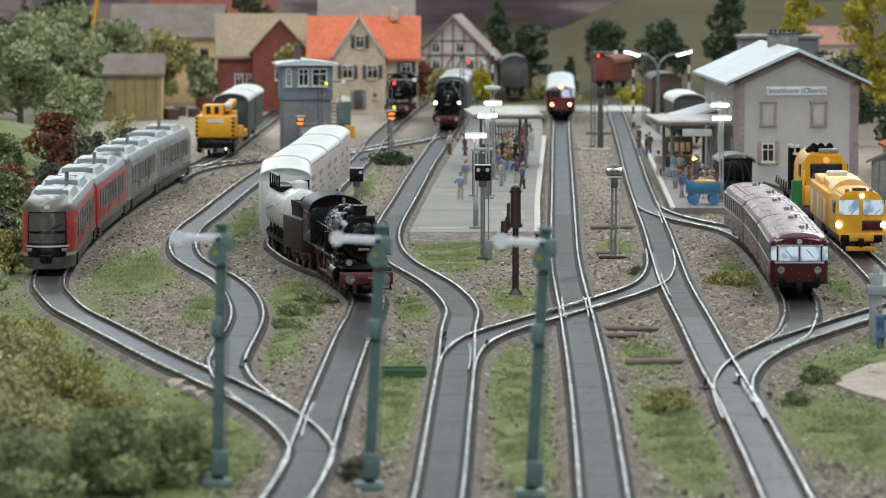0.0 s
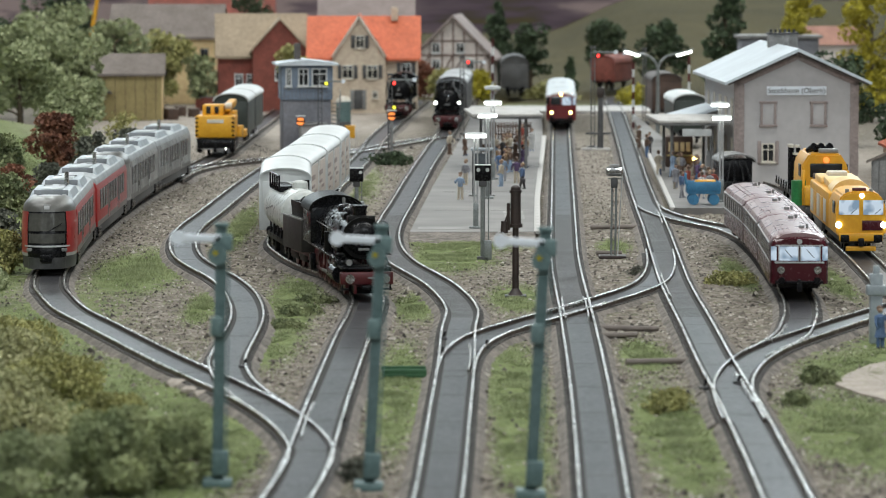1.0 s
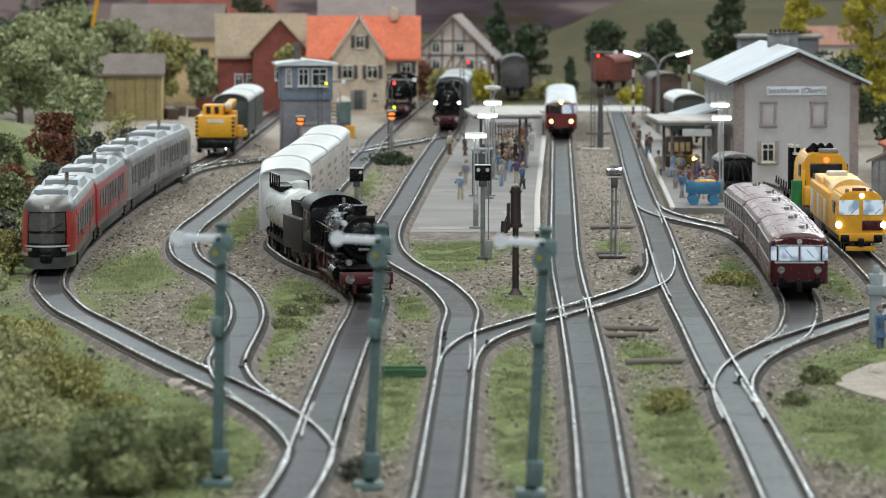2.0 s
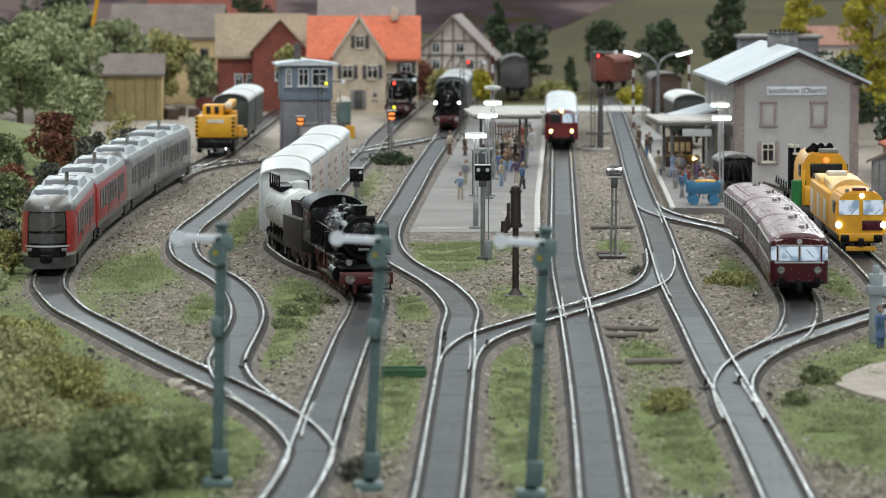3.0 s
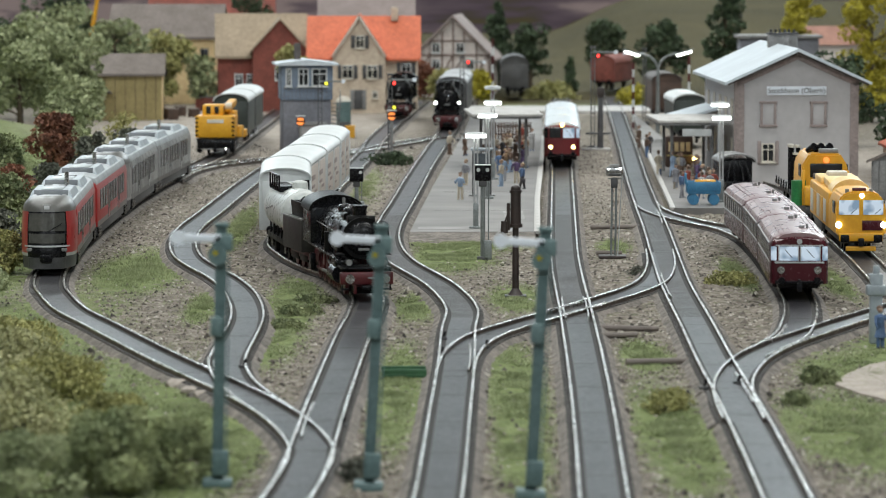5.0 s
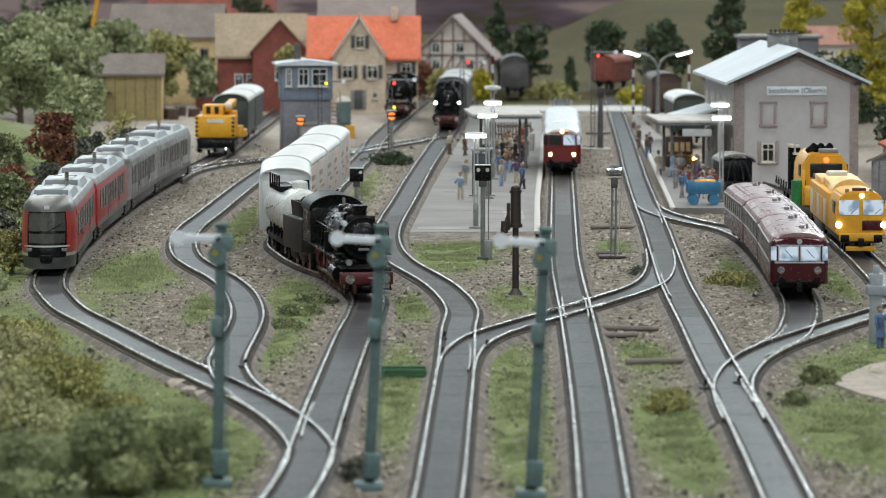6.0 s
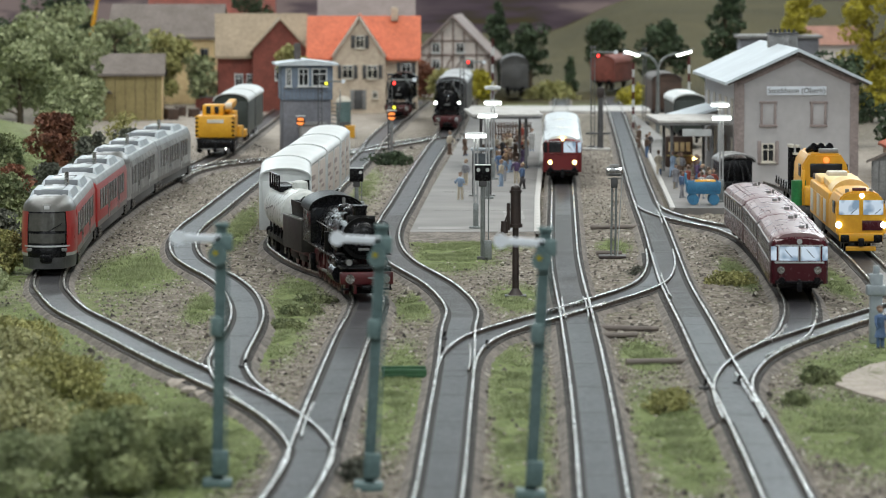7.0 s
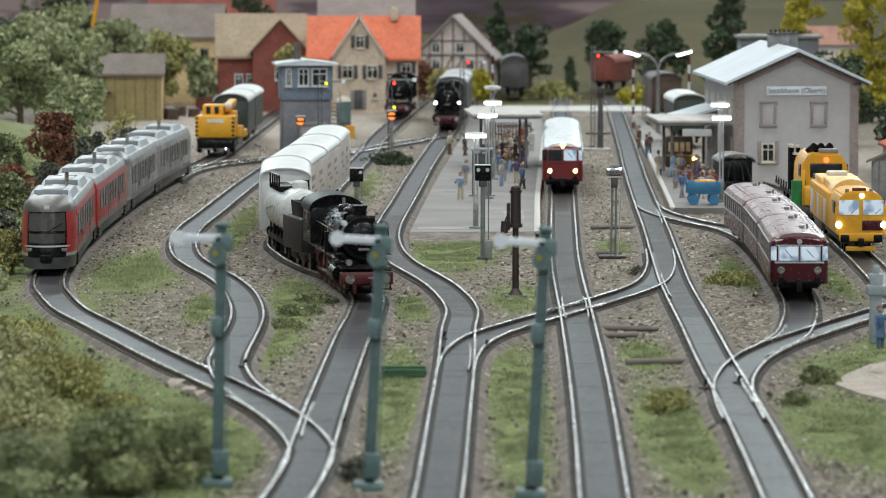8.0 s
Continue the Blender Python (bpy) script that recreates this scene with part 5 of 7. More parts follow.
        g = part("blind_window", box(B(), (x, -0.03, 5.72), (1.0, 0.1, 1.7), 0.02), "wall_grey", t)
        for sx in (-1, 1):
            part("stone_jamb", box(B(), (x + sx * 0.55, -0.08, 5.72), (0.2, 0.14, 1.9), 0.02), "quoin", g)
        for z in (4.77, 6.67):
            part("stone_lintel", box(B(), (x, -0.09, z), (1.45, 0.16, 0.2), 0.02), "quoin", g)
    g = house_window(t, -2.35, -0.02, 2.57, 0.95, 1.45, "cream")
    for sx in (-1, 1):
        part("stone_jamb", box(B(), (-2.35 + sx * 0.72, -0.06, 2.57), (0.28, 0.1, 1.9), 0.02), "quoin", g)
    house_window(t, 1.75, -0.02, 2.57, 0.95, 1.45, "cream")
    s = part("name_board", box(B(), (-0.05, -0.09, 7.62), (4.85, 0.1, 0.72), 0.02), "arm_white", t, "white station name board with dark letters")
    cu = bpy.data.curves.new("name_lettering", "FONT")
    cu.body, cu.size, cu.align_x, cu.align_y, cu.extrude = "Stockheim (Oberh)", 0.6 * CM, "CENTER", "CENTER", 0.0002
    cu.materials.append(M["dgrey"])
    tx = new("name_lettering", cu)
    tx.parent, tx.matrix_basis = s, cpose(-0.05, -0.16, 7.62, 0, 90)
    for y, h in ((15, 1.5), (18, 1.4)):
        c = part("chimney", box(B(), (0.1 if y < 16 else 1.2, y, rg + 0.4), (1.7, 1.4, h), 0.04), "mgrey", t)
        for k in range(4):
            part("chimney_pot", rod(B(), ((0.1 if y < 16 else 1.2) - 0.6 + k * 0.4, y, rg + 0.4 + h / 2), ((0.1 if y < 16 else 1.2) - 0.6 + k * 0.4, y, rg + 0.75 + h / 2), 0.12, n=8), "dgrey", c)
        part("chimney_cap", box(B(), (0.1 if y < 16 else 1.2, y, rg + 0.4 + h / 2), (1.9, 1.6, 0.16), 0.03), "dgrey", c)
    for k in range(5):
        house_window(t, -w / 2, 3 + k * 5, 2.6, 1.2, 2.0, "cream", side=-1)
        house_window(t, -w / 2, 3 + k * 5, 6.0, 1.2, 1.6, "cream", side=-1)
    bm = B()
    prism(bm, [(-w / 2, 5.4), (-w / 2 - 3.6, 4.4), (-w / 2 - 3.6, 4.62), (-w / 2, 5.65)], 15, 26)
    part("side_canopy", bm, "roof_lead", t, "pale lean-to canopy")
    part("downpipe", rod(B(), (-w / 2 - 0.1, -0.1, 0), (-w / 2 - 0.1, -0.1, ev), 0.1), "quoin", t)


station()


def signal_box():
    w, d = 4.5, 5.2
    t = thing("signal_box", cpose(-12.8, 362, 0, 6), "blue timber signal box on a grey rendered base", "signal box")
    t.scale = (1, 1, 1.1)
    part("base_wall", box(B(), (0, d / 2, 2.25), (w, d, 4.5), 0.04), "bluegrey", t)
    part("upper_storey", box(B(), (0, d / 2, 5.95), (w + 0.3, d + 0.3, 2.9), 0.04), "blue", t, "slate blue boarded upper storey")
    bm = B()
    prism(bm, [(-w / 2 - 0.7, 7.45), (-w / 2 - 0.7, 7.62), (0, 7.95), (w / 2 + 0.7, 7.62), (w / 2 + 0.7, 7.45)], -0.75, d + 0.75)
    part("roof", bm, "roof_lead", t, "pale flat roof")
    part("chimney", box(B(), (-0.7, 3.2, 8.6), (0.6, 0.6, 1.4), 0.04), "roof_dark", t)
    for k in range(12):
        part("board_joint", box(B(), (-w / 2 + 0.1 + k * 0.36, -0.16, 5.1), (0.04, 0.03, 1.1)), "bluegrey", t)
    for x, ww in ((-1.75, 0.45), (-0.35, 0.9), (1.15, 1.35)):
        house_window(t, x, -0.17, 6.45, ww, 1.45, "white")
    for y in (1.2, 3.4):
        house_window(t, w / 2 + 0.15, y, 6.45, 1.2, 1.45, "white", side=1)
    part("annex", box(B(), (0.5, -0.9, 1.2), (2.3, 1.6, 2.4), 0.05), "wall_grey", t, "low grey annex")
    part("annex_roof", box(B(), (0.5, -0.95, 2.48), (2.6, 1.9, 0.14), 0.03, rx=4), "mgrey", t)
    for k in range(12):
        part("stair_step", box(B(), (w / 2 + 0.6, 5.0 - k * 0.36, 0.2 + k * 0.36), (0.8, 0.4, 0.1)), "mgrey", t)
    for k in range(7):
        part("stair_baluster", rod(B(), (w / 2 + 1.0, 5.0 - k * 0.6, 0.3 + k * 0.62), (w / 2 + 1.0, 5.0 - k * 0.6, 1.5 + k * 0.62), 0.04, n=6), "mgrey", t)
    part("stair_handrail", rod(B(), (w / 2 + 1.0, 5.0, 1.5), (w / 2 + 1.0, 1.4, 5.3), 0.05, n=6), "white", t)


signal_box()


def orange_house():
    x0, x1, z_e, z_r, d = -15.6, -3.0, 6.5, 11.0, 9.0
    cx, w = (x0 + x1) / 2, x1 - x0
    t = thing("orange_roof_house", cpose(cx, 449, 0), "beige house with bright orange tiled roof and grey shutters", "house", "buildings of the model village")
    part("wall", box(B(), (0, 0.4 + d / 2, z_e / 2), (w, d, z_e), 0.03), "beige", t)
    bm = B()
    prism(bm, [(-0.5, z_e - 0.35), (0.4 + d / 2, z_r), (d + 1.3, z_e - 0.35), (d + 1.3, z_e - 0.1), (0.4 + d / 2, z_r + 0.28), (-0.5, z_e - 0.1)], -w / 2 - 0.4, w / 2 + 0.4, axis="x")
    roof = part("roof", bm, "roof_orange", t, "bright orange tiled roof")
    gx0, gx1, gz = -12.85 - cx, -6.7 - cx, 11.2
    gm = (gx0 + gx1) / 2
    bm = B()
    prism(bm, [(gx0, 0), (gx0, 6.6), (gm, gz), (gx1, 6.6), (gx1, 0)], -0.9, 5)
    part("front_gable", bm, "beige", t)
    for sx in (-1, 1):
        bm = B()
        hw = (gx1 - gx0) / 2
        sl = (gz - 6.6) / hw
        prism(bm, [(gm, gz + 0.03), (gm + sx * (hw + 0.35), gz + 0.03 - sl * (hw + 0.35)), (gm + sx * (hw + 0.35), gz + 0.35 - sl * (hw + 0.35)), (gm, gz + 0.42)], -1.3, 5.5)
        part("gable_roof", bm, "roof_orange", t)
        part("gable_trim", box(B(), (gm + sx * hw / 2, -1.35, (gz + 6.6) / 2 + 0.1), (hw * 1.85, 0.08, 0.22), 0.02, ry=sx * math.degrees(math.atan(sl))), "cream", t)
    for k in range(26):
        part("tile_course", box(B(), (0, -0.4 + k * 0.19, z_e - 0.05 + k * 0.19 * (z_r - z_e + 0.35) / (d / 2 + 0.9)), (w + 0.8, 0.05, 0.07)), "roof_orange", roof)
    for x, z, ww, hh in ((gm + 0.1, 8.35, 0.95, 1.4), (gm - 1.35, 4.85, 1.2, 1.5), (gm + 1.55, 4.85, 1.2, 1.5)):
        house_window(t, x, -0.92, z, ww, hh, "cream", "dgrey")
    house_window(t, 5.0, 0.38, 5.2, 1.1, 1.3, "white", "dgrey")
    house_window(t, -5.2, 0.38, 4.6, 1.1, 1.3, "white", "dgrey")
    d1 = part("door", box(B(), (gm - 0.1, -0.93, 1.6), (1.0, 0.12, 2.3), 0.03), "dgrey", t, "dark grey house door")
    for sx in (-1, 1):
        part("door_frame", box(B(), (gm - 0.1 + sx * 0.72, -0.95, 1.6), (0.4, 0.12, 2.3), 0.02), "mgrey", d1)
    house_window(t, gm + 1.85, -0.92, 2.2, 0.6, 0.8, "cream")
    part("chimney", box(B(), (3.6, 4.2, z_r + 0.5), (0.8, 0.8, 1.6), 0.04), "beige", t)


orange_house()


def timber_house():
    w, ev, rg = 9.6, 5.6, 10.4
    t = gable_house("half_timbered_house", cpose(1.3, 492, 0, -6), w, 10, ev, rg, "plaster", "quoin", "white half-timbered house with dark beams and brown roof", 0.8, 0.3)
    def beam(x0, z0, x1, z1, k=0.2):
        L = math.hypot(x1 - x0, z1 - z0)
        part("beam", box(B(), ((x0 + x1) / 2, -0.05, (z0 + z1) / 2), (L, 0.14, k), 0.02, ry=-math.degrees(math.atan2(z1 - z0, x1 - x0))), "old_beam", t)
    for x in (-4.6, -3.0, -1.4, 0, 1.4, 3.0, 4.6):
        beam(x, 0.2, x, min(ev, rg - abs(x)) + max(0, (4.8 - abs(x)) * 0.9))
    for z in (3.2, 5.6, 7.4):
        k = min(w / 2, (rg - z) * (w / 2) / (rg - ev)) if z > ev else w / 2
        beam(-k, z, k, z)
    for x0, x1 in ((-4.4, -3.1), (3.1, 4.4), (-1.3, -0.1), (0.1, 1.3)):
        beam(x0, 3.3, x1, 5.5)
    for x, z in ((-2.2, 6.5), (0.9, 6.5), (-2.2, 4.4), (2.2, 4.4)):
        house_window(t, x, -0.06, z, 1.0, 1.2, "white")


timber_house()


def other_houses():
    t = gable_house("red_brick_house", cpose(-19.2, 453, 0, 4), 6.4, 8, 7.3, 10.8, "brick", "roof_tan", "dark red brick house with tan roof", 0.4)
    part("side_wing", box(B(), (-5.0, 5.5, 3.2), (4.6, 6, 6.4), 0.04), "brick", t)
    bm = B()
    prism(bm, [(1.8, 6.2), (5.5, 11.2), (9.5, 6.2), (9.5, 6.5), (5.5, 11.5), (1.8, 6.5)], -7.6, 3.4, axis="x")
    part("wing_roof", bm, "roof_tan", t)
    for x, z in ((-4.8, 3.6), (-3.4, 3.6)):
        house_window(t, x, 2.46, z, 0.9, 1.5, "white")
    house_window(t, 0, -0.04, 4.5, 1.1, 1.5, "white")
    t = thing("yellow_house", cpose(-34.4, 476, 0, -3), "sandy yellow house with long grey-brown roof", "house", "buildings of the model village")
    part("wall", box(B(), (0, 4.5, 4.1), (13.4, 9, 8.2), 0.03), "sand", t)
    bm = B()
    prism(bm, [(-0.6, 8.0), (4.5, 12.0), (9.6, 8.0), (9.6, 8.3), (4.5, 12.3), (-0.6, 8.3)], -7.2, 7.1, axis="x")
    part("roof", bm, "roof_grey", t)
    bm = B()
    prism(bm, [(0.05, 8.1), (4.5, 11.8), (8.9, 8.1)], 6.4, 6.7, axis="x")
    part("gable", bm, "sand", t)
    for x in (2.4, 4.9):
        house_window(t, x, -0.04, 6.0, 0.9, 1.6, "dgrey")
    house_window(t, 3.6, -0.04, 2.8, 1.0, 1.6, "dgrey")
    house_window(t, 6.72, 2.6, 5.4, 1.0, 2.6, "dgrey", side=1)
    t = thing("red_roof_barn", cpose(-30.5, 505, 0, 0), "barn with dull red roof behind the yellow house", "house", "buildings of the model village")
    part("wall", box(B(), (0, 4, 4), (16, 8, 8), 0.03), "beige", t)
    bm = B()
    prism(bm, [(-0.5, 7.8), (4, 13.6), (8.5, 7.8)], -8.4, 8.4, axis="x")
    part("roof", bm, "brick", t)
    t = thing("brown_roof_house", cpose(-10, 500, 0, 0), "house with dusty red roof behind the orange one", "house", "buildings of the model village")
    part("wall", box(B(), (0, 4, 4), (12, 8, 8), 0.03), "beige", t)
    bm = B()
    prism(bm, [(-0.5, 7.8), (4, 13.4), (8.5, 7.8)], -6.4, 6.4, axis="x")
    part("roof", bm, "quoin", t)
    # olive shed
    t = thing("goods_shed", cpose(-35.5, 430, 0, 3), "olive wooden shed with flat grey roof", "shed")
    t.scale = (1.08, 1, 1.1)
    part("wall", box(B(), (0, 2.5, 2.3), (7.4, 5, 4.6), 0.04), "olive", t)
    bm = B()
    prism(bm, [(-0.5, 4.5), (2.6, 6.5), (5.7, 4.5), (5.7, 4.75), (2.6, 6.75), (-0.5, 4.75)], -4.1, 4.1, axis="x")
    part("roof", bm, "roof_grey", t)
    part("gable_board", box(B(), (3.75, 2.5, 2.3), (0.16, 4.9, 4.5), 0.02), "sand", t)
    part("porch_roof", box(B(), (-2.6, -0.8, 3.3), (2.6, 1.8, 0.2), 0.04, ry=24), "roof_dark", t)
    for k in range(7):
        part("plank_joint", box(B(), (-3.2 + k * 1.05, -0.02, 2.3), (0.05, 0.05, 4.4)), "timber", t)
    # sheds beside the station
    t = gable_house("grey_shed", cpose(35.2, 292, 0, -14), 5.2, 9, 3.0, 4.1, "mgrey", "roof_grey", "weathered grey wooden shed", 0.35)
    for k in range(9):
        part("plank", box(B(), (-2.3 + k * 0.58, -0.05, 1.55), (0.5, 0.08, 3.0), 0.02), "mgrey", t)
    part("door", box(B(), (-0.6, -0.12, 1.2), (1.1, 0.08, 2.2), 0.02), "roof_grey", t)
    t = gable_house("pink_house", cpose(40.2, 312, 0, 0), 7, 8, 3.0, 4.4, "beige", "roof_orange", "small house with salmon tiled roof", 0.4)
    t = thing("far_farmhouse", cpose(52.6, 520, 0, -3), "far farmhouse with dusty salmon roof", "house", "buildings of the model village")
    part("wall", box(B(), (0, 3, 3.2), (8.4, 6, 6.4), 0.03), "plaster", t)
    part("roof", prism(B(), [(-0.5, 6.2), (3, 8.7), (6.5, 6.2)], -4.7, 4.7, axis="x"), "roof_salmon", t)
    t = thing("grey_hall", cpose(39.0, 445, 0, 0), "long blue-grey hall with pale flat roof", "house", "buildings of the model village")
    part("wall", box(B(), (0, 3, 4.4), (9, 6, 8.8), 0.03), "bluegrey", t)
    part("roof", box(B(), (0, 3, 9.0), (9.8, 6.8, 0.36), 0.04), "mgrey", t, "pale grey flat roof")
    t = gable_house("small_yellow_house", cpose(-57.5, 470, 0, 0), 4, 6, 9, 11.5, "sand", "roof_grey", "narrow yellow house behind the trees", 0.4)
    house_window(t, 0.8, -0.04, 6.5, 0.8, 1.3, "white")


other_houses()


# ---- platforms, road, paths ----
def slab(name, pts, z0, z1, material, label, category, kind="structure"):
    bm = B()
    lo, hi = [bm.verts.new((x, y, z0)) for x, y in pts], [bm.verts.new((x, y, z1)) for x, y in pts]
    n = len(pts)
    bm.faces.new(hi)
    for i in range(n):
        bm.faces.new((lo[i], lo[(i + 1) % n], hi[(i + 1) % n], hi[i]))
    bmesh.ops.recalc_face_normals(bm, faces=bm.faces)
    return tagged(part(name, bm, material), label, category, kind=kind)


def edge_stones(parent, a, b, n, z, w=0.42):
    a, b = Vector((*a, 0)), Vector((*b, 0))
    L = (b - a).length
    bm = B()
    box(bm, (0, 0, 0), (w, L / n - 0.06, 0.22), 0.03)
    first = part("edge_stone", bm, "edge", parent)
    ang = math.degrees(math.atan2(b.y - a.y, b.x - a.x)) - 90
    for i in range(n):
        c = a.lerp(b, (i + 0.5) / n)
        ob = first if i == 0 else new("edge_stone", first.data)
        ob.parent = parent
        ob.matrix_basis = cpose(c.x, c.y, z, ang)


PZ = RT - 0.06
isl = slab("platform_island", [(-2.2, 254), (6.1, 254), (6.9, 288), (10.0, 385), (11.2, 436), (3.2, 436), (1.9, 385), (-0.9, 300)], -0.1, PZ, "platform", "worn grey island platform with pale edge", "platform")
edge_stones(isl, (6.25, 254.2), (7.1, 289), 12, PZ - 0.06)
edge_stones(isl, (7.1, 289), (10.15, 385), 30, PZ - 0.06)
pl2 = slab("platform_station", [(16.7, 277.5), (21.5, 277.5), (21.9, 330), (21.8, 440), (21.6, 440), (19.5, 375)], -0.1, PZ, "platform", "grey station platform with pale edge", "platform")
edge_stones(pl2, (16.65, 277.5), (19.5, 375), 32, PZ - 0.05, 0.36)
# Two paler patches; the narrow eastern one is a reflection painted in.
for px, py, sx_, sy_ in ((0.1, 257.4, 3.6, 2.4), (5.0, 270, 1.4, 8)):
    part("pale_patch", box(B(), (px, py, PZ + 0.004), (sx_, sy_, 0.02)), "platform_pale", isl, "paler patch laid on the platform")
for jy in (275, 296, 313, 331):
    part("joint_strip", box(B(), (2.2 + (jy - 254) * 0.033, jy, PZ + 0.006), (7.0, 0.22, 0.02)), "platform_pale", isl, "pale joint across the platform")
part("end_bank", prism(B(), [(250.0, 0.0), (254.0, PZ - 0.03), (254.0, -0.1), (250.0, -0.1)], -2.2, 6.1, axis="x"), "bed", isl, "earth bank at the platform end")
slab("road", [(2.5, 447), (30, 447), (30, 462), (2.5, 462)], -0.1, 0.34, "edge", "pale concrete road crossing the tracks", "road")
slab("path", [(17.2, 167.5), (17.9, 164.0), (19.2, 160.5), (21, 158), (27, 158), (27, 182), (22, 179), (19.6, 175.5), (18.1, 171.5)], -0.1, 0.12, "sandpath", "sandy path beside the tracks", "path")


def canopy(m, w, d, h, label, sign=False):
    t = thing("platform_canopy", m, label, "canopy", "platform canopies")
    part("roof", box(B(), (0, 0, h), (w, d, 0.26), 0.08), "edge", t, "pale slab roof")
    part("fascia", box(B(), (0, 0, h - 0.22), (w - 0.3, d - 0.3, 0.16), 0.03), "mgrey", t)
    for x in (-w * 0.28, w * 0.28):
        for y in (-d * 0.3, d * 0.3):
            part("post", rod(B(), (x, y, 0), (x, y, h - 0.2), 0.13), "mgrey", t)
        part("bracket", box(B(), (x, 0, h - 0.4), (0.15, d * 0.8, 0.18), 0.02), "mgrey", t)
    if sign:
        part("hanging_sign", box(B(), (0.2, -d / 2 + 0.4, h - 0.9), (2.4, 0.1, 0.6), 0.03), "white", t, "white hanging sign")
    return t


canopy(cpose(5.2, 332, PZ, 3), 6.1, 12, 4.6, "pale flat canopy on the island platform")
canopy(cpose(20.4, 320, PZ, 2), 6.0, 12, 4.6, "pale flat canopy by the station with hanging sign", True)


def kiosk():
    t = thing("kiosk", cpose(20.3, 331, PZ, 0), "brown wooden kiosk with warm lit windows under the canopy", "kiosk")
    part("wall", box(B(), (0, 0, 1.3), (2.3, 2.6, 2.6), 0.05), "timber", t)
    part("counter", box(B(), (0, -1.4, 1.0), (2.2, 0.4, 0.14), 0.03), "olive", t)
    for x in (-0.75, -0.25, 0.25, 0.75):
        # Window light is drawn with sandy yellow paint; the panes don't glow.
        pane(t, "window", (x, -1.31, 1.75), (0.36, 0.06, 0.8), "sand", 0.02, label="kiosk window with warm light painted in")
    part("shop_lamp", ball(B(), (1.3, -1.7, 0.7), 0.2), "lamp_warm", t)


kiosk()


# ---- lamps and signals ----
def platform_lamp(x, y, z, h, lit, label):
    h += 0.3
    t = thing("platform_lamp", cpose(x, y, z), label, "lamp", "platform lamps")
    part("foot_plate", box(B(), (0, 0, 0.08), (0.9, 0.6, 0.16), 0.03), "mast_grey", t)
    part("foot", box(B(), (0, 0, 0.9), (0.36, 0.3, 1.6), 0.05), "mast_grey", t)
    for sx in (-0.11, 0.11):
        part("pole", rod(B(), (sx, 0, 1.6), (sx, 0, h - 0.1), 0.065, 0.06), "silver", t, "thin pale twin pole")
    bm = B()
    ball(bm, (0, 0, h + 0.05), 0.78, 18, 8, (1, 0.45, 0.16))
    part("lamp_cover", bm, "white", t)
    part("tube", box(B(), (0, -0.05, h - 0.1), (1.4, 0.55, 0.22), 0.08), "lamp_white" if lit else "white", t, "glowing white tube" if lit else "unlit tube")


platform_lamp(2.2, 257, PZ, 6.0, True, "grey platform lamp with glowing white head")
platform_lamp(3.35, 288, PZ, 6.0, True, "grey platform lamp with glowing white head")
platform_lamp(4.05, 312, PZ, 6.0, True, "grey platform lamp with glowing white head")
platform_lamp(4.45, 345, PZ, 6.0, False, "grey platform lamp with unlit head")
platform_lamp(20.6, 284, PZ, 6.0, True, "grey platform lamp with glowing white head")
platform_lamp(22.2, 308, PZ, 6.0, True, "grey platform lamp with glowing white head")


def street_lamp():
    t = thing("street_lamp", cpose(22.2, 397, 0), "tall double-armed street lamp with glowing heads", "lamp")
    part("pole", rod(B(), (0, 0, 0), (0, 0, 6.8), 0.24, 0.17, n=14), "mast_grey", t)
    for sx in (-1, 1):
        pts = [(0, 0, 6.7), (sx * 0.25, 0, 7.5), (sx * 0.9, 0, 8.1), (sx * 2.0, 0, 8.4)]
        for a, b in zip(pts, pts[1:]):
            part("arm", rod(B(), a, b, 0.12, n=10), "mast_grey", t)
        part("lamp_head", box(B(), (sx * 2.7, 0, 8.52), (1.9, 0.7, 0.16), 0.05, ry=-sx * 16), "mast_grey", t)
        part("lamp_glass", box(B(), (sx * 2.7, -0.1, 8.36), (1.6, 0.6, 0.2), 0.06, ry=-sx * 16), "lamp_white", t, "glowing greenish white lamp glass")


street_lamp()


def semaphore(x, y, h, label, lean=0.0, arm=1, lights=(), material="mast_dark", heavy=False, z=0.0, group="semaphore signals"):
    """A mast with a pivoted arm; lights are (side, height, material)."""
    t = thing("semaphore_signal", cpose(x, y, z, 0, 0, lean), label, "signal", group)
    k = 1.15 if heavy else 1.25
    part("foot", box(B(), (0, 0, 0.15), (0.9 * k, 0.9 * k, 0.3), 0.05), material, t)
    bm = B()
    for sx in (-1, 1):
        box(bm, (sx * 0.14 * k, 0, h / 2), (0.07 * k, 0.16 * k, h), 0.01)
    n = int(h / 0.45)
    for i in range(n):
        box(bm, (0, 0, 0.3 + i * 0.45), (0.3 * k, 0.05, 0.06), 0, ry=35 if i % 2 else -35)
    if heavy:
        box(bm, (0, 0.02, h / 2), (0.26, 0.08, h))
    part("mast", bm, material, t)
    part("cap", box(B(), (0, 0, h + 0.08), (0.45 * k, 0.35 * k, 0.16), 0.03), material, t)
    L = 1.55 if heavy else 2.19
    zz = h - 0.4
    a = part("arm", box(B(), (-arm * L / 2, -0.2, zz), (L, 0.1, 0.28 if heavy else 0.16), 0.03), "arm_white" if heavy else "mast_grey", t, "white signal arm" if heavy else "grey signal arm")
    part("arm_disc", rod(B(), (-arm * L, -0.17, zz), (-arm * L, -0.26, zz), 0.26 if heavy else 0.2, n=18), "arm_white", a)
    if heavy:
        part("lamp_bracket", box(B(), (0.05, -0.05, zz - 0.15), (0.7, 0.4, 0.6), 0.08), material, t)
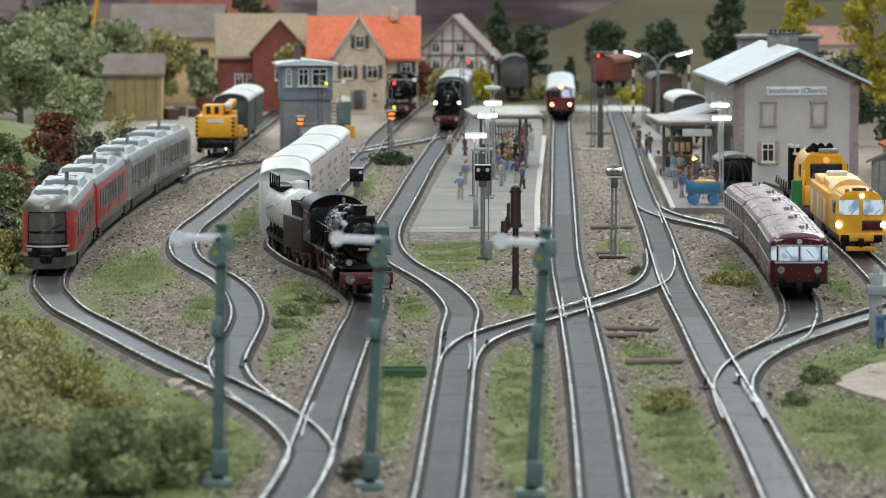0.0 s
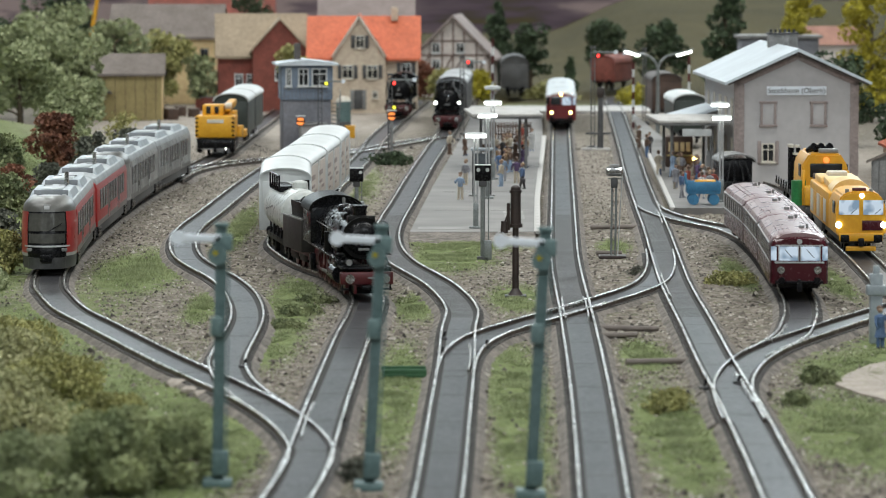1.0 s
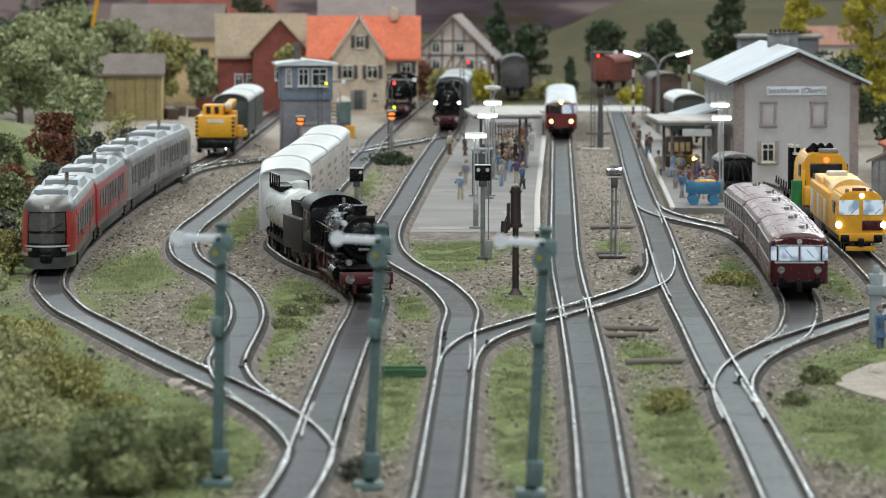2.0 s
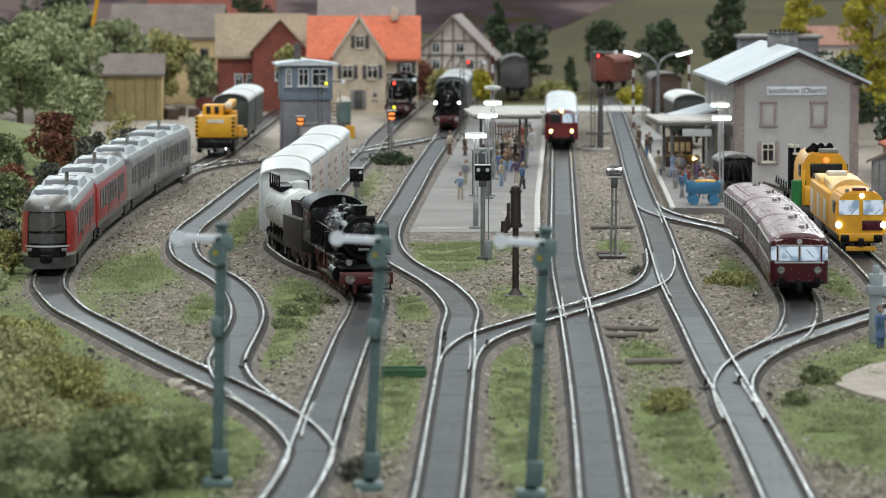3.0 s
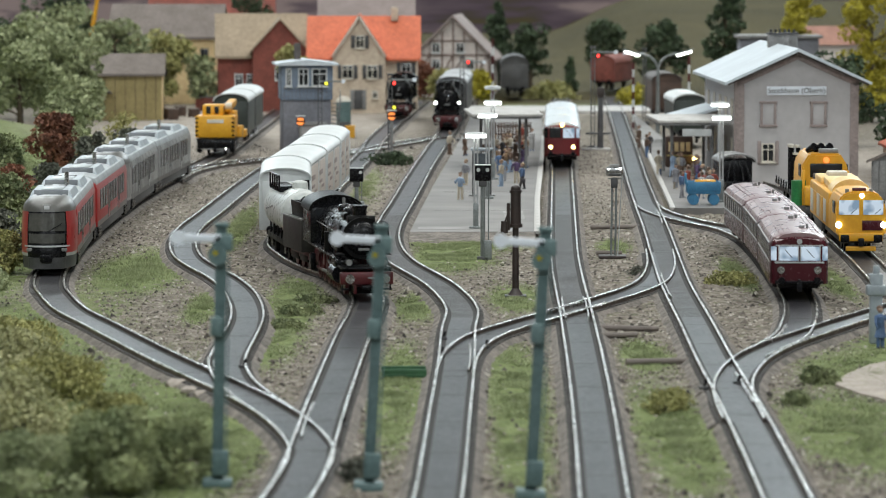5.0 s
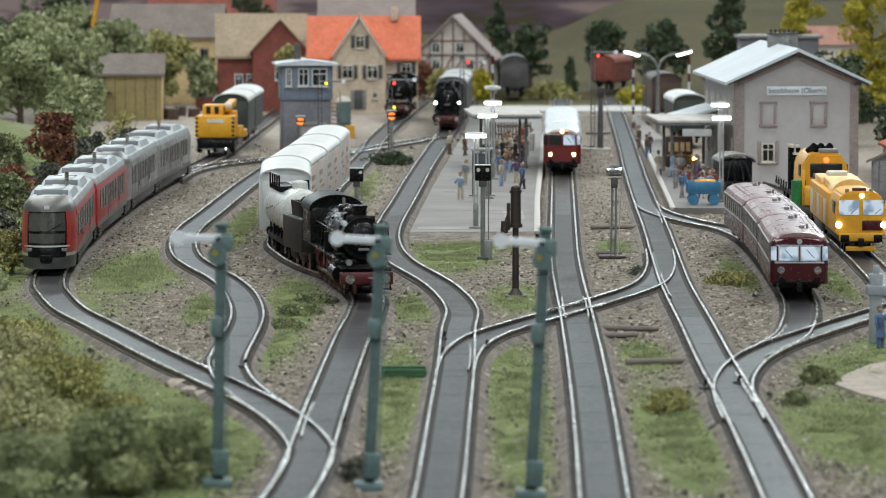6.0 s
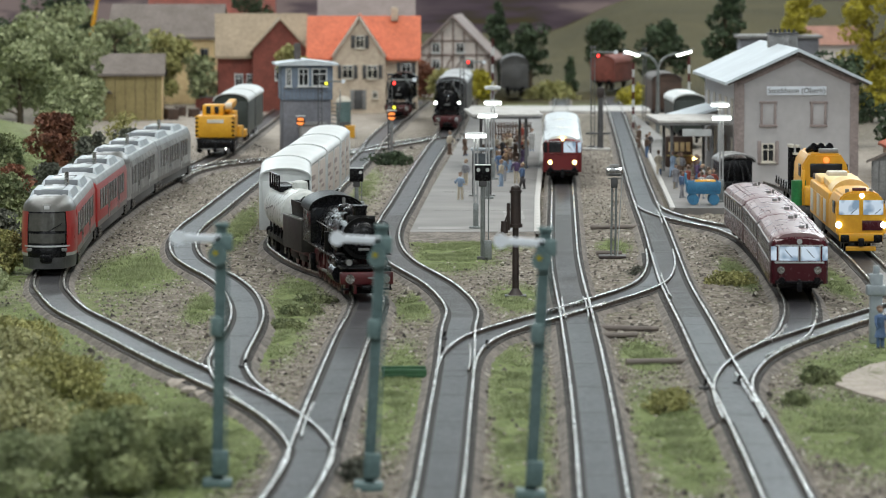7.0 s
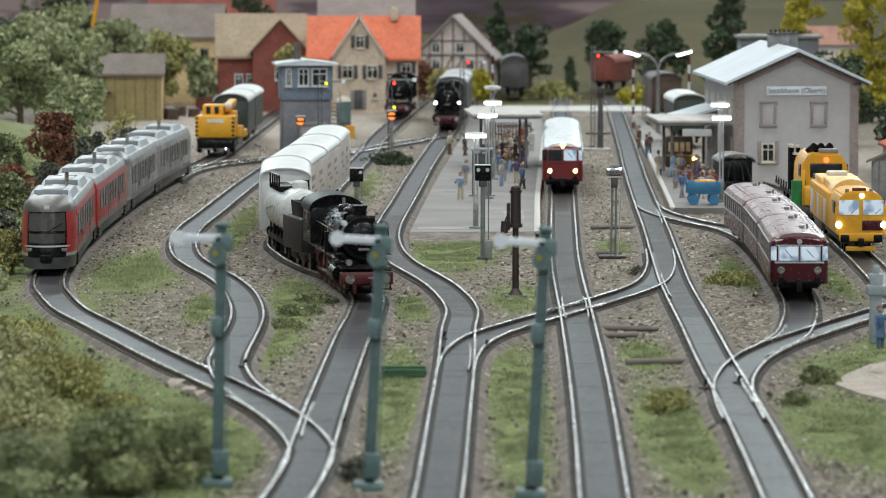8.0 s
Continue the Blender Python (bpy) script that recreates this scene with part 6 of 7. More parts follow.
        part("spectacle", rod(B(), (-0.1, -0.32, zz - 0.6), (-0.1, -0.42, zz - 0.6), 0.34, n=16), material, t)
        part("lens", rod(B(), (-0.18, -0.43, zz - 0.5), (-0.18, -0.47, zz - 0.5), 0.1, n=12), "leaf_yellow", t, "dull yellow signal lens")
        part("relay_box", box(B(), (-0.1, -0.25, h * 0.62), (0.45, 0.3, 0.7), 0.08), material, t)
        part("winch_box", box(B(), (0.1, -0.25, 0.9), (0.6, 0.4, 0.9), 0.08), material, t)
        part("wire", rod(B(), (0.3, -0.1, 1.0), (0.3, -0.1, h - 1), 0.03, n=6), material, t)
    for sx, sz, mm in lights:
        g = part("lamp_housing", rod(B(), (sx, -0.1, sz), (sx, -0.25, sz), 0.24, n=14), "black", t)
        part("signal_light", ball(B(), (sx, -0.27, sz), 0.15, 12, 8, (1, 0.5, 1)), mm, g)
    return t


semaphore(-8.05, 136.0, 9.3, "weathered grey-green semaphore signal with white arm", 1.2, 1, (), "green_mast", True)
semaphore(-2.65, 135.2, 9.3, "weathered grey-green semaphore signal with white arm", 3.0, 1, (), "green_mast", True)
semaphore(3.05, 133.2, 9.35, "weathered grey-green semaphore signal with white arm", 3.2, 1, (), "green_mast", True)
semaphore(-4.75, 346, 7.8, "semaphore signal with red light before the houses", 0, -1, ((0.35, 7.1, "lamp_red"), (0.35, 4.9, "lamp_yellow")))
semaphore(-11.5, 359, 7.2, "semaphore signal with yellow light beside the signal box", 0, -1, ((0.6, 6.6, "lamp_yellow"),))
semaphore(1.9, 383, 8.3, "semaphore signal with red light beside the platform", 0, -1, ((0.6, 7.9, "lamp_red"),))
semaphore(14.35, 368, 9.7, "semaphore signal with red light between the tracks", 0, -1, ((0.5, 8.95, "lamp_red"),))
semaphore(22.0, 420, 8.2, "semaphore signal standing at the platform end", 0, 1)


def signal_post(x, y):
    t = thing("relay_post", cpose(x, y, 0), "dark twin relay post on a pale concrete plate", "post")
    part("plate", box(B(), (-0.4, 0, 0.1), (2.7, 1.6, 0.2), 0.04), "edge", t)
    part("post", rod(B(), (0, 0, 0.1), (0, 0, 5.2), 0.3, 0.24, n=12), "mast_dark", t)
    part("post_head", box(B(), (0, 0, 5.5), (0.7, 0.6, 1.0), 0.12), "pole_brown", t)
    part("crossbar", box(B(), (-0.2, -0.2, 1.6), (2.4, 0.16, 0.2), 0.03), "mast_dark", t)


signal_post(15.0, 366)


def disc_signal(x, y, h, label):
    t = thing("disc_signal", cpose(x, y, 0), label, "signal", "disc signals")
    part("post", rod(B(), (0, 0, 0), (0, 0, h), 0.14), "mgrey", t)
    d = part("disc", rod(B(), (0, -0.05, h), (0, -0.15, h), 0.42, n=24), "black", t)
    for sz in (-1, 1):
        bm = B()
        pts = [(0.33 * math.cos(a), h + sz * (0.09 + 0.26 * math.sin(a))) for a in np.linspace(0, math.pi, 12)]
        prism(bm, pts, -0.2, -0.16)
        part("lit_half", bm, "lamp_amber", d, "glowing orange half disc")
    part("hood", box(B(), (0, -0.15, h + 0.5), (0.9, 0.5, 0.08), 0.02), "white", t)


disc_signal(-13.2, 356, 3.2, "black signal disc with glowing orange halves")
disc_signal(-4.6, 344.5, 4.2, "black signal disc with glowing orange halves")


def light_signal(x, y, h, label, dots, double=False, z=0.0):
    t = thing("light_signal", cpose(x, y, z), label, "signal", "light signals")
    part("foot", box(B(), (0, 0, 0.12), (1.5 if double else 0.7, 0.6, 0.24), 0.04), "dgrey", t)
    for sx in ((-0.14, 0.14) if double else (0,)):
        part("post", rod(B(), (sx, 0, 0.2), (sx, 0, h - 0.9), 0.11 if double else 0.15), "mast_grey", t)
    head = part("signal_head", box(B(), (0, -0.1, h - 0.5), (0.72, 0.3, 0.62) if double else (0.98, 0.4, 0.95), 0.06), "mast_grey" if double else "black", t, "black signal head" if not double else "grey signal head")
    part("hood", box(B(), (0, -0.2, h + 0.0), (1.0, 0.6, 0.06), 0.02), "white", head)
    for dx, dz in dots:
        part("signal_light", rod(B(), (dx, -0.3, h - 0.5 + dz), (dx, -0.34, h - 0.5 + dz), 0.12, n=12), "white" if not double else "lamp_white", head)
    part("bracket", box(B(), (0, -0.05, h - 1.15), (0.5, 0.3, 0.4), 0.06), "dgrey", t)
    part("ladder_rail", rod(B(), (0.36, 0.1, 0.2), (0.36, 0.1, h - 1.0), 0.04, n=6), "mast_grey", t)
    part("relay_box", box(B(), (0.3, -0.1, 0.65), (0.5, 0.4, 1.2), 0.06), "mast_grey", t)


light_signal(2.45, 236, 5.9, "light signal with black head on a grey mast", ((-0.28, 0.2), (0.28, 0.2)))
light_signal(-6.15, 273, 3.6, "low light signal with black head beside the goods train", ((0.28, 0.2),))


def lamp_tower(x, y, h):
    t = thing("light_signal", cpose(x, y, 0), "thin twin-post light signal with two small lit lamps", "signal", "light signals")
    part("foot", box(B(), (-0.1, 0, 0.1), (1.7, 1.5, 0.2), 0.05), "pole_brown", t, "dark oval foot plate")
    for sx in (-0.13, 0.13):
        part("post", rod(B(), (sx - 0.05, 0, 0.15), (sx, 0, h - 1.3), 0.065, n=8), "mast_grey", t)
    for k in range(12):
        part("rung", box(B(), (0, 0, 0.5 + k * 0.32), (0.26, 0.05, 0.04)), "mast_grey", t)
    part("collar", box(B(), (0, 0, h - 1.25), (0.42, 0.4, 0.62), 0.05), "dgrey", t)
    head = part("signal_head", box(B(), (0, -0.05, h - 0.55), (1.05, 0.5, 0.55), 0.12), "chrome", t, "bright metal signal head")
    part("head_top", box(B(), (0, 0, h - 0.2), (0.6, 0.4, 0.22), 0.08), "mgrey", head)
    part("head_cradle", box(B(), (0.05, -0.12, h - 0.72), (0.75, 0.5, 0.14), 0.05), "dgrey", head)
    for dx in (-0.36, 0.36):
        part("signal_light", rod(B(), (dx, -0.3, h - 0.38), (dx, -0.34, h - 0.38), 0.065, n=12), "lamp_white", head)
    part("ladder_rail", rod(B(), (0.2, -0.5, 0.2), (0.5, -0.05, h - 0.7), 0.035, n=6), "silver", t)
    part("side_bracket", box(B(), (0.1, 0, h - 1.0), (1.0, 0.06, 0.06)), "mast_grey", t)


lamp_tower(10.6, 237.5, 5.95)


def water_crane():
    t = thing("water_crane", cpose(4.0, 211, 0), "dark brown iron water crane with hanging bucket", "water crane")
    bm = B()
    rod(bm, (0, 0, 0), (0, 0, 0.5), 0.5, 0.18, n=16)
    rod(bm, (0, 0, 0.4), (0, 0, 3.9), 0.19, 0.17, n=16)
    part("column", bm, "pole_brown", t)
    bm = B()
    rod(bm, (0, 0, 3.9), (0, 0, 6.0), 0.3, 0.28, n=18)
    rod(bm, (0, 0, 3.85), (0, 0, 4.05), 0.38, n=18)
    rod(bm, (0, 0, 5.75), (0, 0, 5.9), 0.34, n=18)
    ball(bm, (0, 0, 6.0), 0.28, 16, 8, (1, 1, 0.7))
    part("head", bm, "pole_brown", t)
    part("side_pipe", rod(B(), (-0.4, -0.1, 3.7), (-0.4, -0.1, 5.2), 0.1), "pole_brown", t)
    part("bucket_arm", rod(B(), (-0.3, -0.1, 4.9), (-0.62, -0.1, 4.1), 0.05, n=6), "pole_brown", t)
    part("bucket", rod(B(), (-0.62, -0.1, 3.55), (-0.62, -0.1, 4.2), 0.22, 0.18, n=12), "pole_brown", t)
    part("foot_plate", box(B(), (0, 0, 0.06), (1.2, 1.2, 0.12), 0.03), "dgrey", t)


water_crane()


def striped_pole(x, y, h):
    t = thing("striped_pole", cpose(x, y, 0), "thin red and white striped barrier pole standing upright", "barrier", "striped poles")
    n = 9
    for i in range(n):
        part("stripe", rod(B(), (0, 0, i * h / n), (0, 0, (i + 1) * h / n), 0.13, n=10), "white" if i % 2 else "frame_red", t)


striped_pole(5.7, 441, 8.9)
striped_pole(25.6, 400, 8.0)
striped_pole(20.2, 408, 7.2)


def blue_cart():
    t = thing("luggage_cart", cpose(19.1, 281.5, PZ), "bright blue plastic luggage cart with yellow load", "cart")
    part("bed", box(B(), (0, 0, 0.95), (2.4, 1.7, 0.3), 0.06), "cart", t)
    for x, y, sx_, sy_ in ((0, -0.85, 2.4, 0.1), (0, 0.85, 2.4, 0.1), (-1.2, 0, 0.1, 1.7), (1.2, 0, 0.1, 1.7)):
        part("side", box(B(), (x, y, 1.35), (sx_, sy_, 0.7), 0.03), "cart", t)
    for x in (-0.75, 0.75):
        for y in (-0.7, 0.7):
            part("wheel", rod(B(), (x, y - 0.1, 0.4), (x, y + 0.1, 0.4), 0.4, n=16), "cart", t)
    part("handle", box(B(), (-1.3, 0, 1.9), (0.12, 1.2, 0.8), 0.04), "cart", t)
    part("load", box(B(), (0.15, 0, 1.6), (1.5, 1.2, 0.4), 0.08), "yellow", t, "yellow load")


blue_cart()


def old_coach():
    t = thing("old_wagon", cpose(23.1, 300, 0.1, 4), "small dark old wagon with two grey arched roofs", "goods wagon")
    part("frame", box(B(), (0, 2.5, 0.7), (2.2, 7, 0.4), 0.05), "black", t)
    part("body", box(B(), (0, 3.0, 1.7), (2.3, 5.4, 1.7), 0.1), "black", t)
    for y in (0.2, 2.6):
        bm = B()
        arc = [(1.45 * math.cos(a), 2.45 + 0.6 * math.sin(a)) for a in np.linspace(math.pi, 0, 11)]
        prism(bm, arc + [(x * 0.95, z - 0.1) for x, z in arc[::-1]], y, y + 2.2)
        part("roof", bm, "mgrey", t)
    for y in (0.6, 4.6):
        for x in (-0.9, 0.9):
            part("wheel", rod(B(), (x - 0.08, y, 0.45), (x + 0.08, y, 0.45), 0.45, n=18), "black", t)
    for x in (-1.0, -0.4, 0.4, 1.0):
        part("strut", rod(B(), (x, -0.6, 0.6), (x * 0.6, 0.4, 2.4), 0.08, n=8), "black", t)


old_coach()


# ---- small plastic figures: plain single shapes ----
def figure(x, y, z, rz, colour, rng):
    """A standing or striding figure; coat, legs, head and hair take paints of their own."""
    bm = B()
    stride, skirt = rng.uniform(-0.22, 0.22), rng.random() < 0.25
    for sx in (-0.1, 0.1):
        rod(bm, (sx * 1.3, stride * (1 if sx > 0 else -1), 0), (sx, 0, 0.92), 0.075, 0.11, n=8)
        box(bm, (sx * 1.3, stride * (1 if sx > 0 else -1) - 0.06, 0.04), (0.12, 0.26, 0.08), 0.02)
    lean = rng.uniform(-0.06, 0.06)
    if skirt:
        rod(bm, (0, 0, 0.5), (0, 0, 1.0), 0.27, 0.15, n=10)
    rod(bm, (0, 0, 0.87), (lean, 0, 1.42), 0.17, 0.21, n=10)
    ball(bm, (lean, 0, 1.42), 0.21, 10, 6, (1.0, 0.62, 0.45))
    for sx in (-1, 1):
        elbow = (lean + sx * rng.uniform(0.25, 0.4), rng.uniform(-0.2, 0.1), 1.12)
        rod(bm, (lean + sx * 0.2, 0, 1.42), elbow, 0.07, 0.06, n=7)
        rod(bm, elbow, (elbow[0] - sx * rng.uniform(-0.05, 0.18), elbow[1] - rng.uniform(0.05, 0.25), rng.choice((0.88, 0.92, 1.3))), 0.06, 0.045, n=7)
    ball(bm, (lean, -0.02, 1.72), 0.135, 10, 8, (0.92, 1.0, 1.15))
    ball(bm, (lean, 0.04, 1.77), 0.14, 10, 8, (1.0, 1.0, 0.95))
    if rng.random() < 0.35:
        box(bm, (0.36, 0, 0.62), (0.14, 0.4, 0.3), 0.04)
    ob = part("model_figure", bm, colour, None)
    for paint in (FIG[rng.choice(("blue", "lightblue", "black", "brown", "grey", "cream"))], FIG["skin"], FIG[rng.choice(("brown", "black", "tan", "brown"))]):
        ob.data.materials.append(paint)
    for f in ob.data.polygons:
        c = f.center / CM
        f.material_index = (3 if c.z > 1.79 or (c.z > 1.6 and c.y > 0.06) else 2) if c.z > 1.58 else 1 if c.z < 0.86 and not (skirt and c.z > 0.45) else 0
    ob.matrix_basis = cpose(x, y, z, rz) @ Matrix.Scale(rng.uniform(1.0, 1.16), 4)
    return ob


FIG = {n: mat("figure_" + n, c, tuple(v * 0.6 for v in c), 0.7, 0.6) for n, c in dict(blue=(0.10, 0.17, 0.32), red=(0.33, 0.07, 0.05), brown=(0.16, 0.10, 0.07), cream=(0.55, 0.48, 0.38),
       orange=(0.55, 0.16, 0.05), grey=(0.30, 0.30, 0.33), black=(0.05, 0.045, 0.05), violet=(0.13, 0.08, 0.18), lightblue=(0.30, 0.40, 0.55), white=(0.6, 0.6, 0.6), skin=(0.42, 0.28, 0.21), tan=(0.38, 0.25, 0.15)).items()}


def figures():
    rng = random.Random(11)
    def put(x, y, c, z=PZ):
        tagged(figure(x, y, z, rng.uniform(-180, 180), FIG[c], rng), "small painted plastic figure in %s on the platform" % c, "figurine", "platform figures")
    put(1.3, 287, "lightblue"), put(1.8, 305, "grey"), put(0.6, 350, "cream"), put(2.0, 348, "brown")
    for c in ("brown", "red", "tan", "tan", "blue", "brown", "cream", "black", "tan", "red", "violet", "brown", "cream", "tan", "brown", "cream", "white", "brown", "tan", "cream", "tan"):
        yy = rng.uniform(316, 366)
        put(3.6 + (yy - 316) * 0.035 + rng.uniform(0, 3.6), yy, c)
    put(4.6, 303, "cream"), put(6.2, 300, "blue"), put(5.9, 307, "violet"), put(4.9, 310, "lightblue")
    put(18.0, 289, "blue"), put(18.6, 286, "orange"), put(17.9, 318, "cream"), put(18.2, 300, "grey"), put(18.9, 296, "red")
    for c in ("white", "lightblue", "grey", "red", "brown", "white", "violet", "cream", "lightblue", "grey", "red", "brown"):
        yy = rng.uniform(288, 318)
        put(19.0 + rng.uniform(-0.2, 2.2), yy, c)
    put(18.3, 345, "brown"), put(18.9, 352, "black"), put(18.5, 362, "brown")
    tagged(figure(21.0, 183.6, 0.0, 20, FIG["blue"], rng), "small dark blue plastic figure beside the track mast", "figurine")


figures()


# ---- plants ----
def leaf_mesh(name, centres, radii, count, size, rng, flat=0.8):
    """Many small tilted leaf quads clustered round the given centres."""
    c = np.asarray(centres, float)
    r = np.asarray(radii, float)
    pick = rng.integers(0, len(c), count)
    d = rng.normal(size=(count, 3))
    d /= np.linalg.norm(d, axis=1)[:, None]
    d[:, 2] *= flat
    p = c[pick] + d * (r[pick] * rng.uniform(0.45, 1.08, count) ** 0.6)[:, None]
    a = rng.normal(size=(count, 3))
    a /= np.linalg.norm(a, axis=1)[:, None]
    b = np.cross(a, rng.normal(size=(count, 3)))
    b /= np.linalg.norm(b, axis=1)[:, None]
    s = size * rng.uniform(0.6, 1.4, count)[:, None]
    v = np.stack([p - a * s, p + b * s * 0.6, p + a * s, p - b * s * 0.6], 1).reshape(-1, 3)
    me = bpy.data.meshes.new(name)
    me.from_pydata((v * CM).tolist(), [], np.arange(count * 4).reshape(-1, 4).tolist())
    return me


def tree(name, x, y, z, h, w, material, label, seed, leaves=2600, size=0.26, trunk=0.25, shape="round", category="tree", group="trees"):
    rng = np.random.default_rng(seed)
    t = thing(name, cpose(x, y, z), label, category, group)
    cs, rs = [], []
    n = 26
    bm = B()
    low = 0.3 if shape == "round" else 0.12
    if shape == "bush":
        low = 0.02
    rod(bm, (0, 0, -0.3), (0, 0, h * 0.75), trunk, trunk * 0.35, n=8)
    for i in range(n):
        f = low + (0.97 - low) * (i + rng.random()) / n
        if shape == "round":
            rad = w / 2 * math.sqrt(max(0.05, 1 - ((f - 0.6) / 0.5) ** 2))
        elif shape == "bush":
            rad = w / 2 * math.sqrt(max(0.05, 1 - (f * 0.98) ** 2))
        elif shape == "column":
            rad = w / 2 * math.sqrt(max(0.08, 1 - ((f - 0.5) / 0.55) ** 2))
        else:
            rad = w / 2 * (1.05 - f)
        a, q = rng.uniform(0, 2 * math.pi), rad * rng.uniform(0.25, 0.95)
        p = (q * math.cos(a), q * math.sin(a), f * h)
        cs.append(p)
        rs.append(max(0.35, min(w * 0.2, rad * 0.55)) * rng.uniform(0.7, 1.2))
        if i % 2 == 0:
            rod(bm, (0, 0, max(0, p[2] - 0.25 * h * 0.5)), p, trunk * 0.4, 0.04, n=5)
    part("trunk", bm, "bark", t)
    me = leaf_mesh("crown", cs, rs, leaves, size, rng)
    me.materials.append(M[material])
    ob = new("crown", me)
    ob.parent = t
    return t


def plants():
    T = [("tree", -37.5, 388, 1.5, 10.5, 8.5, "leaf", "large grey-green leafy tree", 5200, 0.27, "round"), ("tree", -43.5, 396, 1.5, 11.5, 8, "leaf", "large grey-green leafy tree", 4800, 0.28, "round"),
         ("tree", -41, 372, 1.5, 8.0, 7.5, "leaf", "large grey-green leafy tree", 4200, 0.26, "round"), ("tree", -35.8, 372, 1.2, 5.4, 5.4, "leaf", "grey-green leafy tree by the shed", 3000, 0.24, "round"),
         ("tree", -38.2, 448, 0, 10.8, 7, "leaf", "grey-green tree behind the shed", 3600, 0.3, "round"), ("tree", -33.0, 452, 0, 9.0, 6.0, "leaf_olive", "olive green tree behind the shed", 3400, 0.3, "round"),
         ("tree", -44, 440, 0, 12.5, 9, "leaf", "grey-green tree behind the shed", 3600, 0.3, "round"), ("tree", -50, 430, 0, 11, 9, "leaf_dark", "dark tree at the edge of the village", 3600, 0.3, "round"),
         ("tree", -28.5, 455, 0, 6.6, 4.5, "leaf", "small leafy tree by the yellow house", 1800, 0.26, "round"),
         ("bush", -31.0, 305, 1.2, 4.5, 4.9, "leaf_brown", "copper brown bush on the bank", 4200, 0.17, "bush"), ("bush", -34.0, 272, 1.2, 2.6, 4.4, "leaf_brown", "low copper brown bush on the bank", 2600, 0.16, "bush"),
         ("bush", -27.6, 302, 0.8, 3.8, 4.0, "leaf_grey", "dark grey-green bush on the bank", 3200, 0.15, "bush"), ("bush", -29.2, 285, 0.8, 2.4, 3.6, "leaf_grey", "dark grey-green bush on the bank", 2600, 0.15, "bush"),
         ("bush", -27.6, 262, 0.8, 1.8, 2.6, "leaf_grey", "low dark bush beside the railcar", 1800, 0.14, "bush"), ("bush", -27.2, 330, 1.0, 3.0, 4.2, "leaf_grey", "dark bush behind the railcar", 2600, 0.16, "bush"),
         ("bush", -33.5, 340, 1.5, 4.5, 6, "leaf", "grey-green bush on the bank", 3200, 0.2, "bush"), ("bush", -29.5, 352, 0.6, 3.4, 3.6, "leaf_olive", "thin olive bush with bare twigs", 700, 0.14, "round"),
         ("bush", -29.6, 258, 1.2, 2.4, 4.2, "leaf_mid", "mid green bush on the bank", 3000, 0.15, "bush"), ("bush", -27.8, 240, 1.2, 2.0, 3.4, "leaf_grey", "dark grey-green bush beside the railcar", 2600, 0.14, "bush"),
         ("bush", -33.8, 292, 1.2, 3.0, 4.6, "leaf_mid", "mid green bush on the bank", 3000, 0.17, "bush"), ("bush", -30.6, 272, 1.2, 2.2, 3.4, "leaf_brown", "low copper brown bush on the bank", 2400, 0.15, "bush"),
         ("bush", -9.6, 137, 0.3, 1.9, 3.2, "leaf_moss", "low mossy green bush on the grassy bank", 7000, 0.08, "bush"), ("bush", -11.5, 134, 0.3, 2.6, 4.0, "leaf_moss", "mid green bush on the grassy bank", 15000, 0.09, "bush"),
         ("bush", -20.2, 181, 0.4, 0.9, 4.5, "leaf_olive", "olive foam bush on the bank", 4500, 0.16, "bush"), ("bush", -16.4, 163, 0.3, 1.3, 4.6, "leaf_olive", "olive foam bush on the bank", 4500, 0.15, "bush"),
         ("bush", -19.4, 168, 0.5, 1.7, 5.0, "leaf_straw", "straw green bush on the bank", 4500, 0.16, "bush"), ("bush", -17.2, 148, 0.5, 2.2, 5.0, "leaf_straw", "straw green bush on the bank", 4500, 0.15, "bush"),
         ("bush", -14.6, 131, 0.4, 2.0, 4.0, "leaf", "pale green bush on the bank", 4000, 0.13, "bush"), ("bush", -24.8, 206, 0.8, 1.7, 3.0, "leaf", "pale green bush beside the track", 3000, 0.16, "bush"),
         ("bush", -26.2, 226, 1.0, 2.6, 3.0, "leaf_olive", "olive bush beside the red railcar", 3000, 0.16, "bush"), ("bush", -13.2, 150, 0.3, 1.3, 3.4, "leaf_olive", "low olive bush on the bank", 3000, 0.13, "bush"),
         ("bush", 16.5, 168.5, 0, 0.6, 1.7, "leaf_mid", "low dark bush beside the sandy path", 1500, 0.12, "bush"), ("bush", 14.9, 160.8, 0, 0.42, 1.1, "leaf_mid", "low dark bush beside the track", 900, 0.1, "bush"),
         ("bush", 21.6, 150, 0.3, 2.6, 5.6, "leaf_olive", "olive bush at the layout edge", 5200, 0.15, "bush"), ("bush", 19.5, 140, 0.2, 1.4, 4.4, "leaf_olive", "low olive bush at the layout edge", 3600, 0.13, "bush"),
         ("bush", 9.4, 158.5, 0, 0.75, 2.2, "leaf_olive", "low olive tuft between the tracks", 1500, 0.11, "bush"), ("bush", 16.6, 219, 0, 0.5, 2.8, "leaf_olive", "low olive bush beside the railbus", 1600, 0.13, "bush"),
         ("bush", -4.6, 341, 0, 0.8, 4.4, "leaf_dark", "low dark green bush round the signal foot", 1500, 0.16, "bush"), ("bush", 11.4, 225, 0, 0.4, 0.9, "leaf_grey", "tiny dark tuft in the gravel", 400, 0.09, "bush"),
